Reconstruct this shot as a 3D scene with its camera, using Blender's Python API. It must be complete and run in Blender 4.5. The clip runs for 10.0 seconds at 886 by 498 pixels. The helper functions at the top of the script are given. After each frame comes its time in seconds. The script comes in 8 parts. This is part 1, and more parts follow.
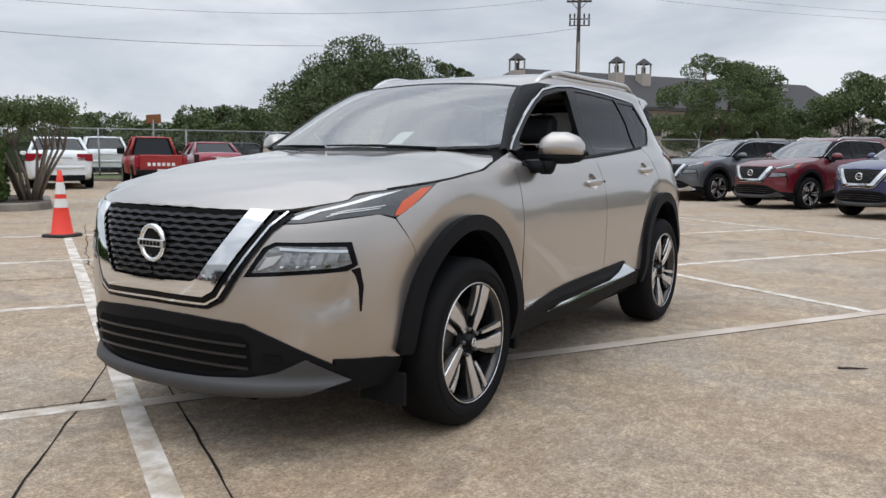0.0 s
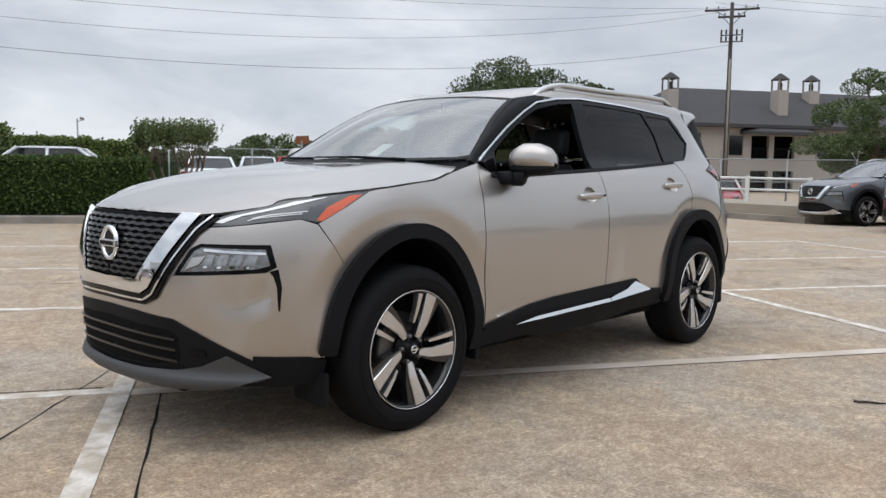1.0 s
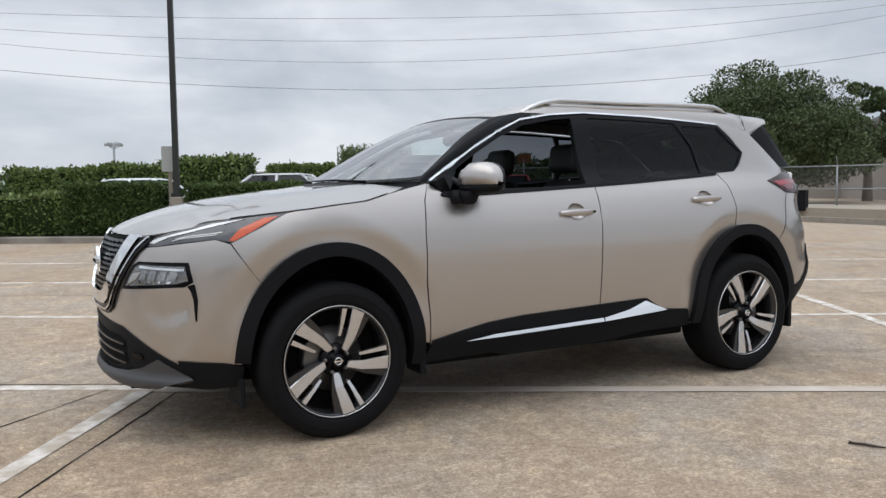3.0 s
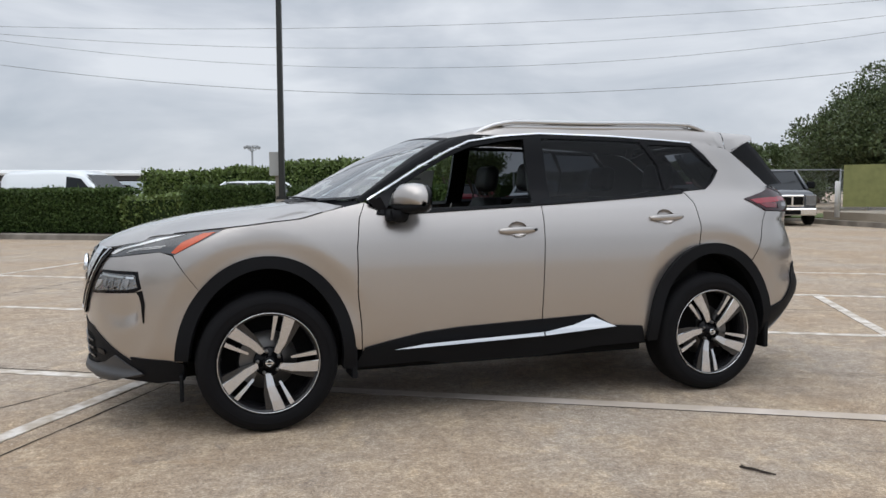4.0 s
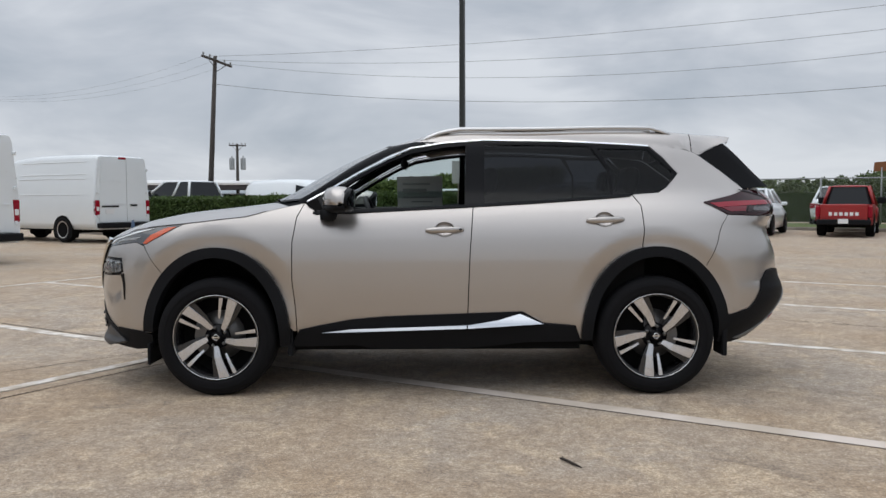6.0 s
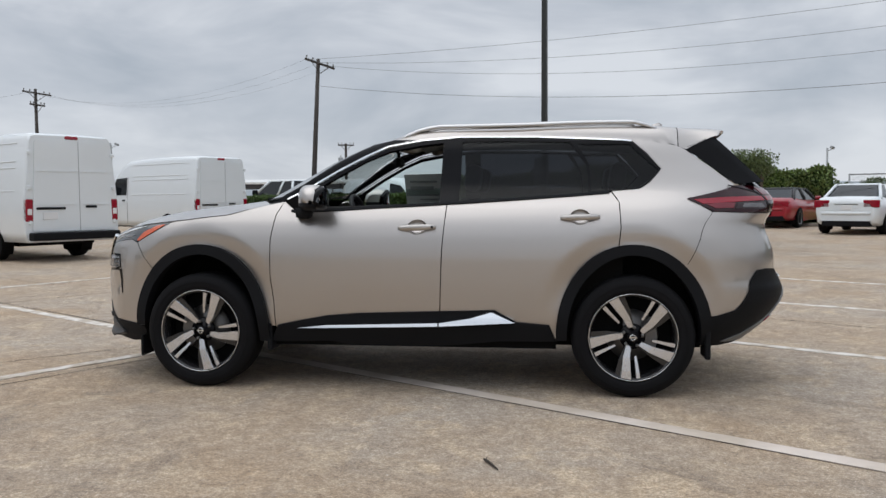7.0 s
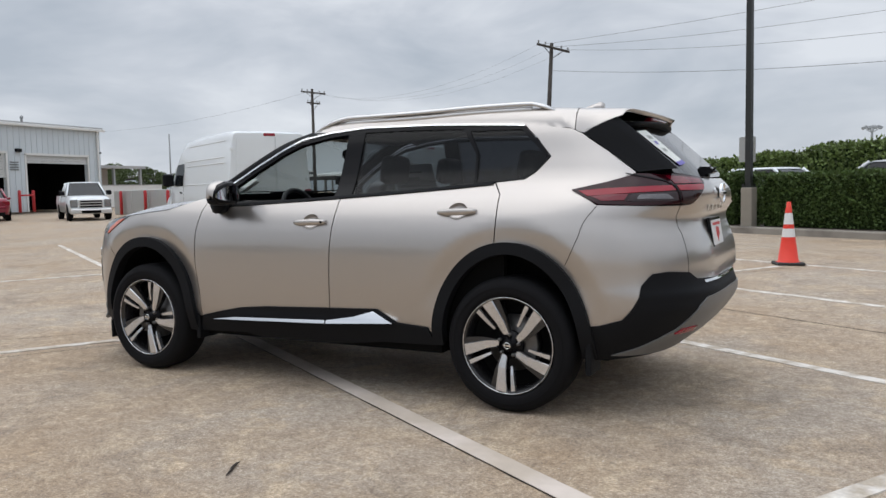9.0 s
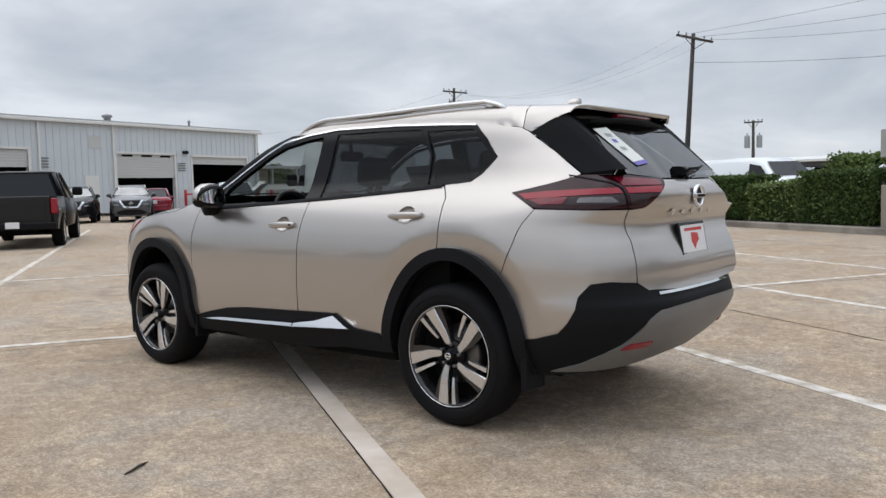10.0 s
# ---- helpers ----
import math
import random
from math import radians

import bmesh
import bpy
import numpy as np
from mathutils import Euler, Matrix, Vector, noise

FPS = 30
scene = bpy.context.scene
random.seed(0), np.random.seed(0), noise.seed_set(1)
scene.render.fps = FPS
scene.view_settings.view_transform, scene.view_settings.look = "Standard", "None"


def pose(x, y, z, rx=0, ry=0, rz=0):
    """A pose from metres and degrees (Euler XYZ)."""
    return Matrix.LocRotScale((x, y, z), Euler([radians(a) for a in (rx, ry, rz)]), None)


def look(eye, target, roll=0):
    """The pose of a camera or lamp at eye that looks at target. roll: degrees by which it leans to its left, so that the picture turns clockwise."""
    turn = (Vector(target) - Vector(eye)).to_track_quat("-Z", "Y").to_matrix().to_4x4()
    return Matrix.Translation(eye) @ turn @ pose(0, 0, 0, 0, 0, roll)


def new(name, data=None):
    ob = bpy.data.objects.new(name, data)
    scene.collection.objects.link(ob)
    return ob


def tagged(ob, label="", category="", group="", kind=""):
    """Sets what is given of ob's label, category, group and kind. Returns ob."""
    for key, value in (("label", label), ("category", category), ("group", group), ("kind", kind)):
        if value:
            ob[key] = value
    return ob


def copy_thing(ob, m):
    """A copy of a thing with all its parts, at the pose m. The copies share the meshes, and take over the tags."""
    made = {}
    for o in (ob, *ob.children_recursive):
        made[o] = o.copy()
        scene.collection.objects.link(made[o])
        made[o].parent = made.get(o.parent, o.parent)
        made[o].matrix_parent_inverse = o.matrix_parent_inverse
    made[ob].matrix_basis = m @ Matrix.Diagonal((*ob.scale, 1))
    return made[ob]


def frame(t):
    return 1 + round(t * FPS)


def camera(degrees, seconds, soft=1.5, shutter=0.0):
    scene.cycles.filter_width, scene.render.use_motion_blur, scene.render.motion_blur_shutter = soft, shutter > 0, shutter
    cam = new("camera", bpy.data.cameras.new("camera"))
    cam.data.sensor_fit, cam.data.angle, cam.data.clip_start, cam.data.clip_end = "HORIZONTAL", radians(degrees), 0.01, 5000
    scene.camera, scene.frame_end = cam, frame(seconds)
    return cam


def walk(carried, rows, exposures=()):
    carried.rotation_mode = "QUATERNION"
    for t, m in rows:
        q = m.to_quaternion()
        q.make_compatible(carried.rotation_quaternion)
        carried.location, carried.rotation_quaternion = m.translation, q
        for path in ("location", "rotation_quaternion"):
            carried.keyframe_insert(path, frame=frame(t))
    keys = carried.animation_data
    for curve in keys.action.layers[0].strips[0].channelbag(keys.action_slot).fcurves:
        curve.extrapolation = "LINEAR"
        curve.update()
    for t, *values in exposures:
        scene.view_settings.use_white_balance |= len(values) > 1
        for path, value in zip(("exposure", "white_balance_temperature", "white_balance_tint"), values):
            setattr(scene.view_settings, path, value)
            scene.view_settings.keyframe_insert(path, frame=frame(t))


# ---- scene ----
cam = camera(57.7, 10.0)
PATH = [
    (0, (-4.309, -2.598, 1.17), (-2.626, -1.543, 0.937), 0.5),
    (0.5, (-4.029, -2.988, 1.16), (-2.461, -1.764, 0.952), 0.6),
    (1, (-3.788, -3.365, 1.13), (-2.339, -1.999, 0.945), 0.8),
    (1.5, (-3.459, -3.554, 1.084), (-2.132, -2.067, 0.92), 0.7),
    (2, (-3.264, -3.721, 1.076), (-2.05, -2.139, 0.929), 0.1),
    (3.5, (-2.249, -4.737, 1.203), (-1.456, -2.907, 1.057), -0.7),
    (4, (-1.8, -5.065, 1.239), (-1.167, -3.173, 1.098), -0.3),
    (4.5, (-1.367, -5.433, 1.248), (-0.893, -3.495, 1.113), 0.1),
    (5, (-0.87, -5.622, 1.242), (-0.558, -3.65, 1.117), 0.3),
    (5.5, (-0.413, -5.809, 1.203), (-0.254, -3.819, 1.086), 0.1),
    (7, (0.896, -5.746, 1.19), (0.619, -3.769, 1.068), -0.4),
    (7.5, (1.428, -5.553, 1.217), (0.995, -3.604, 1.089), -0.4),
    (8, (2.003, -5.373, 1.213), (1.405, -3.469, 1.08), -0.6),
    (8.5, (2.534, -5.073, 1.216), (1.766, -3.232, 1.072), -0.9),
    (9, (3.064, -4.792, 1.211), (2.121, -3.035, 1.06), -1.2),
    (9.5, (3.492, -4.389, 1.214), (2.38, -2.733, 1.063), -1.3),
    (10, (3.91, -4.034, 1.213), (2.643, -2.493, 1.065), -1.4),
]
walk(cam, [(t, look(*p)) for t, *p in PATH], [(0, 0.16), (3.5, 0.13), (5.5, -0.06), (8, -0.02), (10, 0.12)])

# ---- world and light: an even overcast sky ----
sky_world = bpy.data.worlds.new("overcast_sky")
scene.world = sky_world
sky_world.use_nodes = True
wt = sky_world.node_tree
wt.nodes.clear()
w_out = wt.nodes.new("ShaderNodeOutputWorld")
w_bg = wt.nodes.new("ShaderNodeBackground")
w_sky = wt.nodes.new("ShaderNodeTexSky")
w_sky.sky_type = "NISHITA"
w_sky.sun_disc = False
w_sky.sun_elevation, w_sky.sun_rotation = radians(62), radians(200)
w_tc = wt.nodes.new("ShaderNodeTexCoord")
w_map = wt.nodes.new("ShaderNodeMapping")
w_map.inputs["Scale"].default_value = (1.5, 1.5, 4.6)
w_n = wt.nodes.new("ShaderNodeTexNoise")
w_n.inputs["Scale"].default_value = 2.2
w_n.inputs["Detail"].default_value = 5
w_n.inputs["Roughness"].default_value = 0.55
w_n.inputs["Distortion"].default_value = 0.35
w_r = wt.nodes.new("ShaderNodeValToRGB")
w_r.color_ramp.elements[0].position, w_r.color_ramp.elements[0].color = 0.33, (0.45, 0.50, 0.57, 1)
w_r.color_ramp.elements[1].position, w_r.color_ramp.elements[1].color = 0.66, (0.74, 0.775, 0.83, 1)
w_mid = w_r.color_ramp.elements.new(0.5)
w_mid.color = (0.58, 0.62, 0.685, 1)
w_sc = wt.nodes.new("ShaderNodeMixRGB")
w_sc.blend_type = "MULTIPLY"
w_sc.inputs[0].default_value = 1
w_sc.inputs[2].default_value = (0.08, 0.08, 0.08, 1)
w_mix = wt.nodes.new("ShaderNodeMixRGB")
w_mix.inputs[0].default_value = 0.92
wt.links.new(w_tc.outputs["Generated"], w_map.inputs["Vector"])
wt.links.new(w_map.outputs[0], w_n.inputs["Vector"])
wt.links.new(w_n.outputs[0], w_r.inputs[0])
wt.links.new(w_sky.outputs[0], w_sc.inputs[1])
wt.links.new(w_sc.outputs[0], w_mix.inputs[1])
wt.links.new(w_r.outputs[0], w_mix.inputs[2])
# an overcast sky is brightest overhead
w_sep = wt.nodes.new("ShaderNodeSeparateXYZ")
w_up = wt.nodes.new("ShaderNodeMapRange")
w_up.interpolation_type = "SMOOTHSTEP"
w_up.inputs["From Min"].default_value, w_up.inputs["From Max"].default_value = 0.22, 1.0
w_up.inputs["To Min"].default_value, w_up.inputs["To Max"].default_value = 1.0, 2.1
wt.links.new(w_tc.outputs["Generated"], w_sep.inputs[0])
wt.links.new(w_sep.outputs["Z"], w_up.inputs["Value"])
w_mul = wt.nodes.new("ShaderNodeVectorMath")
w_mul.operation = "SCALE"
wt.links.new(w_mix.outputs[0], w_mul.inputs[0])
wt.links.new(w_up.outputs[0], w_mul.inputs["Scale"])
wt.links.new(w_mul.outputs[0], w_bg.inputs[0])
w_bg.inputs[1].default_value = 1.0
wt.links.new(w_bg.outputs[0], w_out.inputs[0])

sun = new("sun", bpy.data.lights.new("sun", "SUN"))
sun.data.energy, sun.data.angle, sun.data.color = 0.85, radians(75), (1.0, 0.97, 0.93)
sun.matrix_world = look((0, 0, 30), (11, 3, 0))


# ---- materials ----
def shader(name, color=(0.5, 0.5, 0.5), rough=0.5, metal=0.0, vary=0.0, scale=8.0, bump=0.0, bump_scale=60.0, coat=0.0, rand=0.0,
           island=0.0, coat_rough=0.04, spec=0.5, coords="Object", second=None, second_scale=1.5, second_at=(0.45, 0.62), rough_vary=0.0):
    """A surface with colour variation at two scales and fine relief."""
    m = bpy.data.materials.new(name)
    m.use_nodes = True
    nt = m.node_tree
    b = nt.nodes["Principled BSDF"]
    b.inputs["Roughness"].default_value = rough
    b.inputs["Metallic"].default_value = metal
    b.inputs["Specular IOR Level"].default_value = spec
    b.inputs["Coat Weight"].default_value = coat
    b.inputs["Coat Roughness"].default_value = coat_rough
    b.inputs["Base Color"].default_value = (*color, 1)
    tc = nt.nodes.new("ShaderNodeTexCoord")
    col = None
    if second:
        n2 = nt.nodes.new("ShaderNodeTexNoise")
        n2.inputs["Scale"].default_value = second_scale
        n2.inputs["Detail"].default_value = 5
        nt.links.new(tc.outputs[coords], n2.inputs["Vector"])
        r2 = nt.nodes.new("ShaderNodeMapRange")
        r2.inputs["From Min"].default_value, r2.inputs["From Max"].default_value = second_at
        nt.links.new(n2.outputs[0], r2.inputs["Value"])
        mx = nt.nodes.new("ShaderNodeMixRGB")
        mx.inputs[1].default_value = (*color, 1)
        mx.inputs[2].default_value = (*second, 1)
        nt.links.new(r2.outputs[0], mx.inputs[0])
        col = mx.outputs[0]
    if vary or rand or island:
        h = nt.nodes.new("ShaderNodeHueSaturation")
        h.inputs["Color"].default_value = (*color, 1)
        if col:
            nt.links.new(col, h.inputs["Color"])
        total = None
        terms = []
        if vary:
            n = nt.nodes.new("ShaderNodeTexNoise")
            n.inputs["Scale"].default_value = scale
            n.inputs["Detail"].default_value = 6
            nt.links.new(tc.outputs[coords], n.inputs["Vector"])
            terms.append((n.outputs[0], vary))
        if rand:
            oi = nt.nodes.new("ShaderNodeObjectInfo")
            terms.append((oi.outputs["Random"], rand))
        if island:
            ge = nt.nodes.new("ShaderNodeNewGeometry")
            terms.append((ge.outputs["Random Per Island"], island))
        for sock, k in terms:
            mr = nt.nodes.new("ShaderNodeMapRange")
            mr.inputs["To Min"].default_value, mr.inputs["To Max"].default_value = -k, k
            nt.links.new(sock, mr.inputs["Value"])
            if total is None:
                ad = nt.nodes.new("ShaderNodeMath")
                ad.inputs[1].default_value = 1.0
                nt.links.new(mr.outputs[0], ad.inputs[0])
            else:
                ad = nt.nodes.new("ShaderNodeMath")
                nt.links.new(mr.outputs[0], ad.inputs[0])
                nt.links.new(total, ad.inputs[1])
            total = ad.outputs[0]
        nt.links.new(total, h.inputs["Value"])
        col = h.outputs[0]
    if col:
        nt.links.new(col, b.inputs["Base Color"])
    if rough_vary:
        nr = nt.nodes.new("ShaderNodeTexNoise")
        nr.inputs["Scale"].default_value = scale * 0.7
        nt.links.new(tc.outputs[coords], nr.inputs["Vector"])
        rr = nt.nodes.new("ShaderNodeMapRange")
        rr.inputs["To Min"].default_value, rr.inputs["To Max"].default_value = rough - rough_vary, rough + rough_vary
        nt.links.new(nr.outputs[0], rr.inputs["Value"])
        nt.links.new(rr.outputs[0], b.inputs["Roughness"])
    if bump:
        nb = nt.nodes.new("ShaderNodeTexNoise")
        nb.inputs["Scale"].default_value = bump_scale
        nb.inputs["Detail"].default_value = 4
        nt.links.new(tc.outputs[coords], nb.inputs["Vector"])
        bp = nt.nodes.new("ShaderNodeBump")
        bp.inputs["Strength"].default_value = bump
        bp.inputs["Distance"].default_value = 0.01
        nt.links.new(nb.outputs[0], bp.inputs["Height"])
        nt.links.new(bp.outputs[0], b.inputs["Normal"])
    return m


def car_paint(name, color, metal=0.55, rough=0.34):
    return shader(name, color, rough, metal, vary=0.03, scale=900, coat=1.0, coat_rough=0.03)


def glass(name, tint=(0.9, 0.95, 0.93), alpha=0.12, rough=0.02):
    """Thin pane: mirror gloss by the angle, over a tinted see-through sheet."""
    m = bpy.data.materials.new(name)
    m.use_nodes = True
    nt = m.node_tree
    nt.nodes.clear()
    out = nt.nodes.new("ShaderNodeOutputMaterial")
    mix = nt.nodes.new("ShaderNodeMixShader")
    tr = nt.nodes.new("ShaderNodeBsdfTransparent")
    tr.inputs[0].default_value = (*tint, 1)
    gl = nt.nodes.new("ShaderNodeBsdfGlossy")
    gl.inputs["Roughness"].default_value = rough
    lw = nt.nodes.new("ShaderNodeLayerWeight")
    lw.inputs["Blend"].default_value = 0.5
    fr = nt.nodes.new("ShaderNodeMath")
    fr.operation = "POWER"
    fr.inputs[1].default_value = 5.0
    nt.links.new(lw.outputs["Facing"], fr.inputs[0])
    ad = nt.nodes.new("ShaderNodeMath")
    ad.inputs[1].default_value = alpha + 0.025
    ad.use_clamp = True
    nt.links.new(fr.outputs[0], ad.inputs[0])
    nt.links.new(ad.outputs[0], mix.inputs[0])
    nt.links.new(tr.outputs[0], mix.inputs[1])
    nt.links.new(gl.outputs[0], mix.inputs[2])
    nt.links.new(mix.outputs[0], out.inputs[0])
    return m


M = {}
M["paint"] = car_paint("champagne_paint", (0.460, 0.428, 0.402), 0.90, 0.32)
M["paint_gray"] = car_paint("gunmetal_paint", (0.10, 0.11, 0.125), 0.5)
M["paint_red"] = car_paint("scarlet_paint", (0.13, 0.006, 0.016), 0.3)
M["paint_blue"] = car_paint("deep_blue_paint", (0.012, 0.022, 0.095), 0.35)
M["paint_white"] = shader("white_paint", (0.75, 0.785, 0.80), 0.3, vary=0.02, scale=3, coat=0.7)
M["paint_crimson"] = car_paint("crimson_paint", (0.24, 0.008, 0.03), 0.35)
M["paint_bright_red"] = shader("bright_red_paint", (0.33, 0.006, 0.018), 0.35, vary=0.04, scale=4, coat=0.8)
M["paint_truck_red"] = shader("old_red_paint", (0.30, 0.012, 0.012), 0.45, vary=0.08, scale=5, coat=0.4)
M["paint_black"] = shader("black_paint", (0.008, 0.008, 0.009), 0.3, coat=0.25, spec=0.25, vary=0.1, scale=4)
M["paint_slate"] = car_paint("slate_paint", (0.05, 0.055, 0.065), 0.4)
M["paint_silver"] = car_paint("silver_paint", (0.45, 0.46, 0.47), 0.6)
M["plastic"] = shader("black_plastic", (0.0075, 0.008, 0.0095), 0.6, bump=0.08, bump_scale=700, vary=0.1, scale=5, spec=0.13)
M["gloss_black"] = shader("gloss_black", (0.005, 0.005, 0.006), 0.16, spec=0.14)
M["frit"] = shader("black_glass_border", (0.008, 0.008, 0.009), 0.55, spec=0.2)
M["grille_black"] = shader("grille_black", (0.014, 0.014, 0.015), 0.28, spec=0.5)
# near black: the deep shade of recesses and gaps put into the colour
M["dark"] = shader("cavity_shade", (0.006, 0.006, 0.006), 0.9, spec=0.1)
M["skid"] = shader("grey_skid_plastic", (0.06, 0.061, 0.064), 0.5, metal=0.2, vary=0.04, scale=10)
# lighter copy of the skid grey, the stronger light at the tail put in
M["skid_lit"] = shader("lit_skid_plastic", (0.17, 0.168, 0.165), 0.45, metal=0.2, vary=0.04, scale=10)
M["chrome"] = shader("chrome", (0.82, 0.83, 0.84), 0.06, metal=1.0)
M["satin"] = shader("satin_silver", (0.60, 0.595, 0.59), 0.34, metal=0.9)
M["alloy"] = shader("machined_alloy", (0.66, 0.66, 0.67), 0.25, metal=0.9, vary=0.03, scale=80)
M["rim_black"] = shader("rim_black", (0.014, 0.014, 0.015), 0.22, coat=0.4)
M["rubber"] = shader("tyre_rubber", (0.008, 0.008, 0.009), 0.75, vary=0.15, scale=12, bump=0.15, bump_scale=160, spec=0.12)
M["steel"] = shader("brake_steel", (0.15, 0.145, 0.14), 0.4, metal=0.8, vary=0.1, scale=30)
M["glass"] = glass("clear_glass", (0.72, 0.80, 0.78), 0.05)
M["windshield"] = glass("windshield_glass", (0.62, 0.68, 0.67), 0.31)
M["privacy"] = glass("privacy_glass", (0.125, 0.135, 0.15), -0.003)
M["back_glass"] = glass("rear_screen_glass", (0.15, 0.165, 0.175), 0.14)
M["rim_edge"] = shader("rim_edge_grey", (0.20, 0.20, 0.21), 0.3, metal=0.8)
M["car_window"] = shader("dark_window", (0.012, 0.014, 0.016), 0.06, coat=0.1, spec=0.3)
M["lamp_clear"] = shader("lamp_clear", (0.21, 0.215, 0.22), 0.15, metal=0.8, vary=0.6, scale=28, coat=1.0, bump=0.9, bump_scale=38)
M["lamp_dark"] = shader("lamp_dark", (0.075, 0.078, 0.082), 0.22, metal=0.5, vary=0.5, scale=14, coat=1.0)
M["drl"] = shader("drl_bar", (0.75, 0.77, 0.78), 0.12, metal=0.2, coat=1.0)
M["amber"] = shader("amber_lens", (0.62, 0.085, 0.015), 0.15, vary=0.12, scale=60, coat=1.0)
M["tail_red"] = shader("red_lens", (0.022, 0.002, 0.004), 0.14, vary=0.2, scale=25, coat=0.15, spec=0.3)
M["tail_mid"] = shader("red_lamp_filter", (0.15, 0.004, 0.014), 0.16, vary=0.15, scale=30, coat=0.6, spec=0.3)
M["lamp_cell"] = shader("lamp_reflector_cell", (0.36, 0.365, 0.37), 0.22, metal=0.8, vary=0.7, scale=45, coat=1.0)
M["lamp_smoke"] = shader("smoked_reflector", (0.13, 0.12, 0.122), 0.22, metal=0.8, vary=0.7, scale=45, coat=1.0)
M["tail_bright"] = shader("bright_red_lens", (0.27, 0.005, 0.018), 0.2, coat=0.5, spec=0.3)
M["tail_smoke"] = shader("smoked_lens", (0.03, 0.018, 0.02), 0.1, coat=0.15, spec=0.3)
M["seat"] = shader("black_leather", (0.02, 0.02, 0.021), 0.5, bump=0.15, bump_scale=120)
M["paper"] = shader("white_paper", (0.72, 0.74, 0.70), 0.6, vary=0.03, scale=20)
M["paper_grey"] = shader("paper_print", (0.33, 0.35, 0.33), 0.6)
M["plate_white"] = shader("plate_white", (0.75, 0.75, 0.75), 0.35)
M["plate_red"] = shader("plate_red", (0.55, 0.03, 0.03), 0.4)
M["violet"] = shader("violet_print", (0.15, 0.13, 0.42), 0.5)
M["white_line"] = shader("worn_white_line", (0.70, 0.655, 0.60), 0.8, vary=0.25, scale=55, second=(0.44, 0.375, 0.30), second_scale=7.0,
                         second_at=(0.40, 0.60), bump=0.2, bump_scale=90)
M["faint_line"] = shader("faded_line", (0.63, 0.55, 0.485), 0.85, vary=0.10, scale=14, second=(0.50, 0.425, 0.35), second_scale=2.2,
                         second_at=(0.4, 0.62), bump=0.2, bump_scale=90)
M["kerb"] = shader("kerb_concrete", (0.26, 0.235, 0.20), 0.85, vary=0.2, scale=3, second=(0.15, 0.13, 0.11), second_scale=1.2, bump=0.3, bump_scale=40)
M["plinth"] = shader("plinth_concrete", (0.26, 0.235, 0.195), 0.85, vary=0.15, scale=5, bump=0.3, bump_scale=40)
M["soil"] = shader("soil", (0.05, 0.035, 0.025), 0.95, vary=0.3, scale=6, bump=0.6, bump_scale=20)
M["grass"] = shader("grass", (0.09, 0.12, 0.03), 0.9, vary=0.3, scale=4, bump=0.5, bump_scale=30)
M["hedge"] = shader("hedge_leaf", (0.070, 0.112, 0.030), 0.55, island=0.40, spec=0.3)
# leaf green darkened to stand for the shade between the leaves
M["hedge_shade"] = shader("hedge_shade", (0.022, 0.036, 0.012), 0.95, spec=0.1)
M["vine"] = shader("vine_leaf", (0.135, 0.185, 0.052), 0.5, island=0.5, spec=0.4)
M["myrtle"] = shader("myrtle_leaf", (0.11, 0.145, 0.06), 0.5, island=0.5, spec=0.3)
M["oak"] = shader("oak_leaf", (0.080, 0.108, 0.045), 0.5, island=0.5, spec=0.3)
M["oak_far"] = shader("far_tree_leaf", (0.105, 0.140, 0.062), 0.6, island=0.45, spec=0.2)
M["bark"] = shader("grey_bark", (0.15, 0.12, 0.095), 0.9, vary=0.3, scale=9, bump=0.6, bump_scale=30)
M["pole_black"] = shader("black_pole_paint", (0.016, 0.018, 0.017), 0.45, vary=0.2, scale=6)
M["pole_wood"] = shader("weathered_pole_wood", (0.06, 0.052, 0.046), 0.9, vary=0.3, scale=7, bump=0.4, bump_scale=25)
M["galv"] = shader("galvanised_steel", (0.30, 0.31, 0.31), 0.5, metal=0.6, vary=0.12, scale=9)
M["cable"] = shader("cable", (0.22, 0.225, 0.23), 0.7)
M["white_metal"] = shader("white_painted_metal", (0.70, 0.70, 0.68), 0.5, vary=0.06, scale=6)
M["sign_back"] = shader("sign_back_aluminium", (0.42, 0.43, 0.42), 0.5, metal=0.3, vary=0.05, scale=8)
M["cone_orange"] = shader("cone_orange", (0.76, 0.040, 0.018), 0.5, vary=0.08, scale=12)
M["cone_white"] = shader("cone_white", (0.74, 0.74, 0.72), 0.4, vary=0.08, scale=15)
M["cone_blue"] = shader("cone_blue", (0.02, 0.055, 0.115), 0.5, vary=0.1, scale=12)
M["cone_base"] = shader("cone_base", (0.02, 0.02, 0.02), 0.7)
M["siding"] = shader("white_metal_siding", (0.57, 0.62, 0.65), 0.45, vary=0.06, scale=0.7)
M["door_metal"] = shader("roller_door_metal", (0.52, 0.53, 0.52), 0.45, vary=0.06, scale=2)
M["louvre"] = shader("weathered_louvre_metal", (0.20, 0.21, 0.21), 0.55, vary=0.1, scale=5)
M["stucco"] = shader("beige_stucco", (0.36, 0.325, 0.29), 0.9, vary=0.06, scale=1.2, bump=0.15, bump_scale=30)
M["shingle"] = shader("dark_shingle", (0.055, 0.052, 0.054), 0.9, vary=0.25, scale=3, bump=0.4, bump_scale=6)
M["far_roof"] = shader("far_roof_grey", (0.40, 0.40, 0.40), 0.7, vary=0.1, scale=0.3)
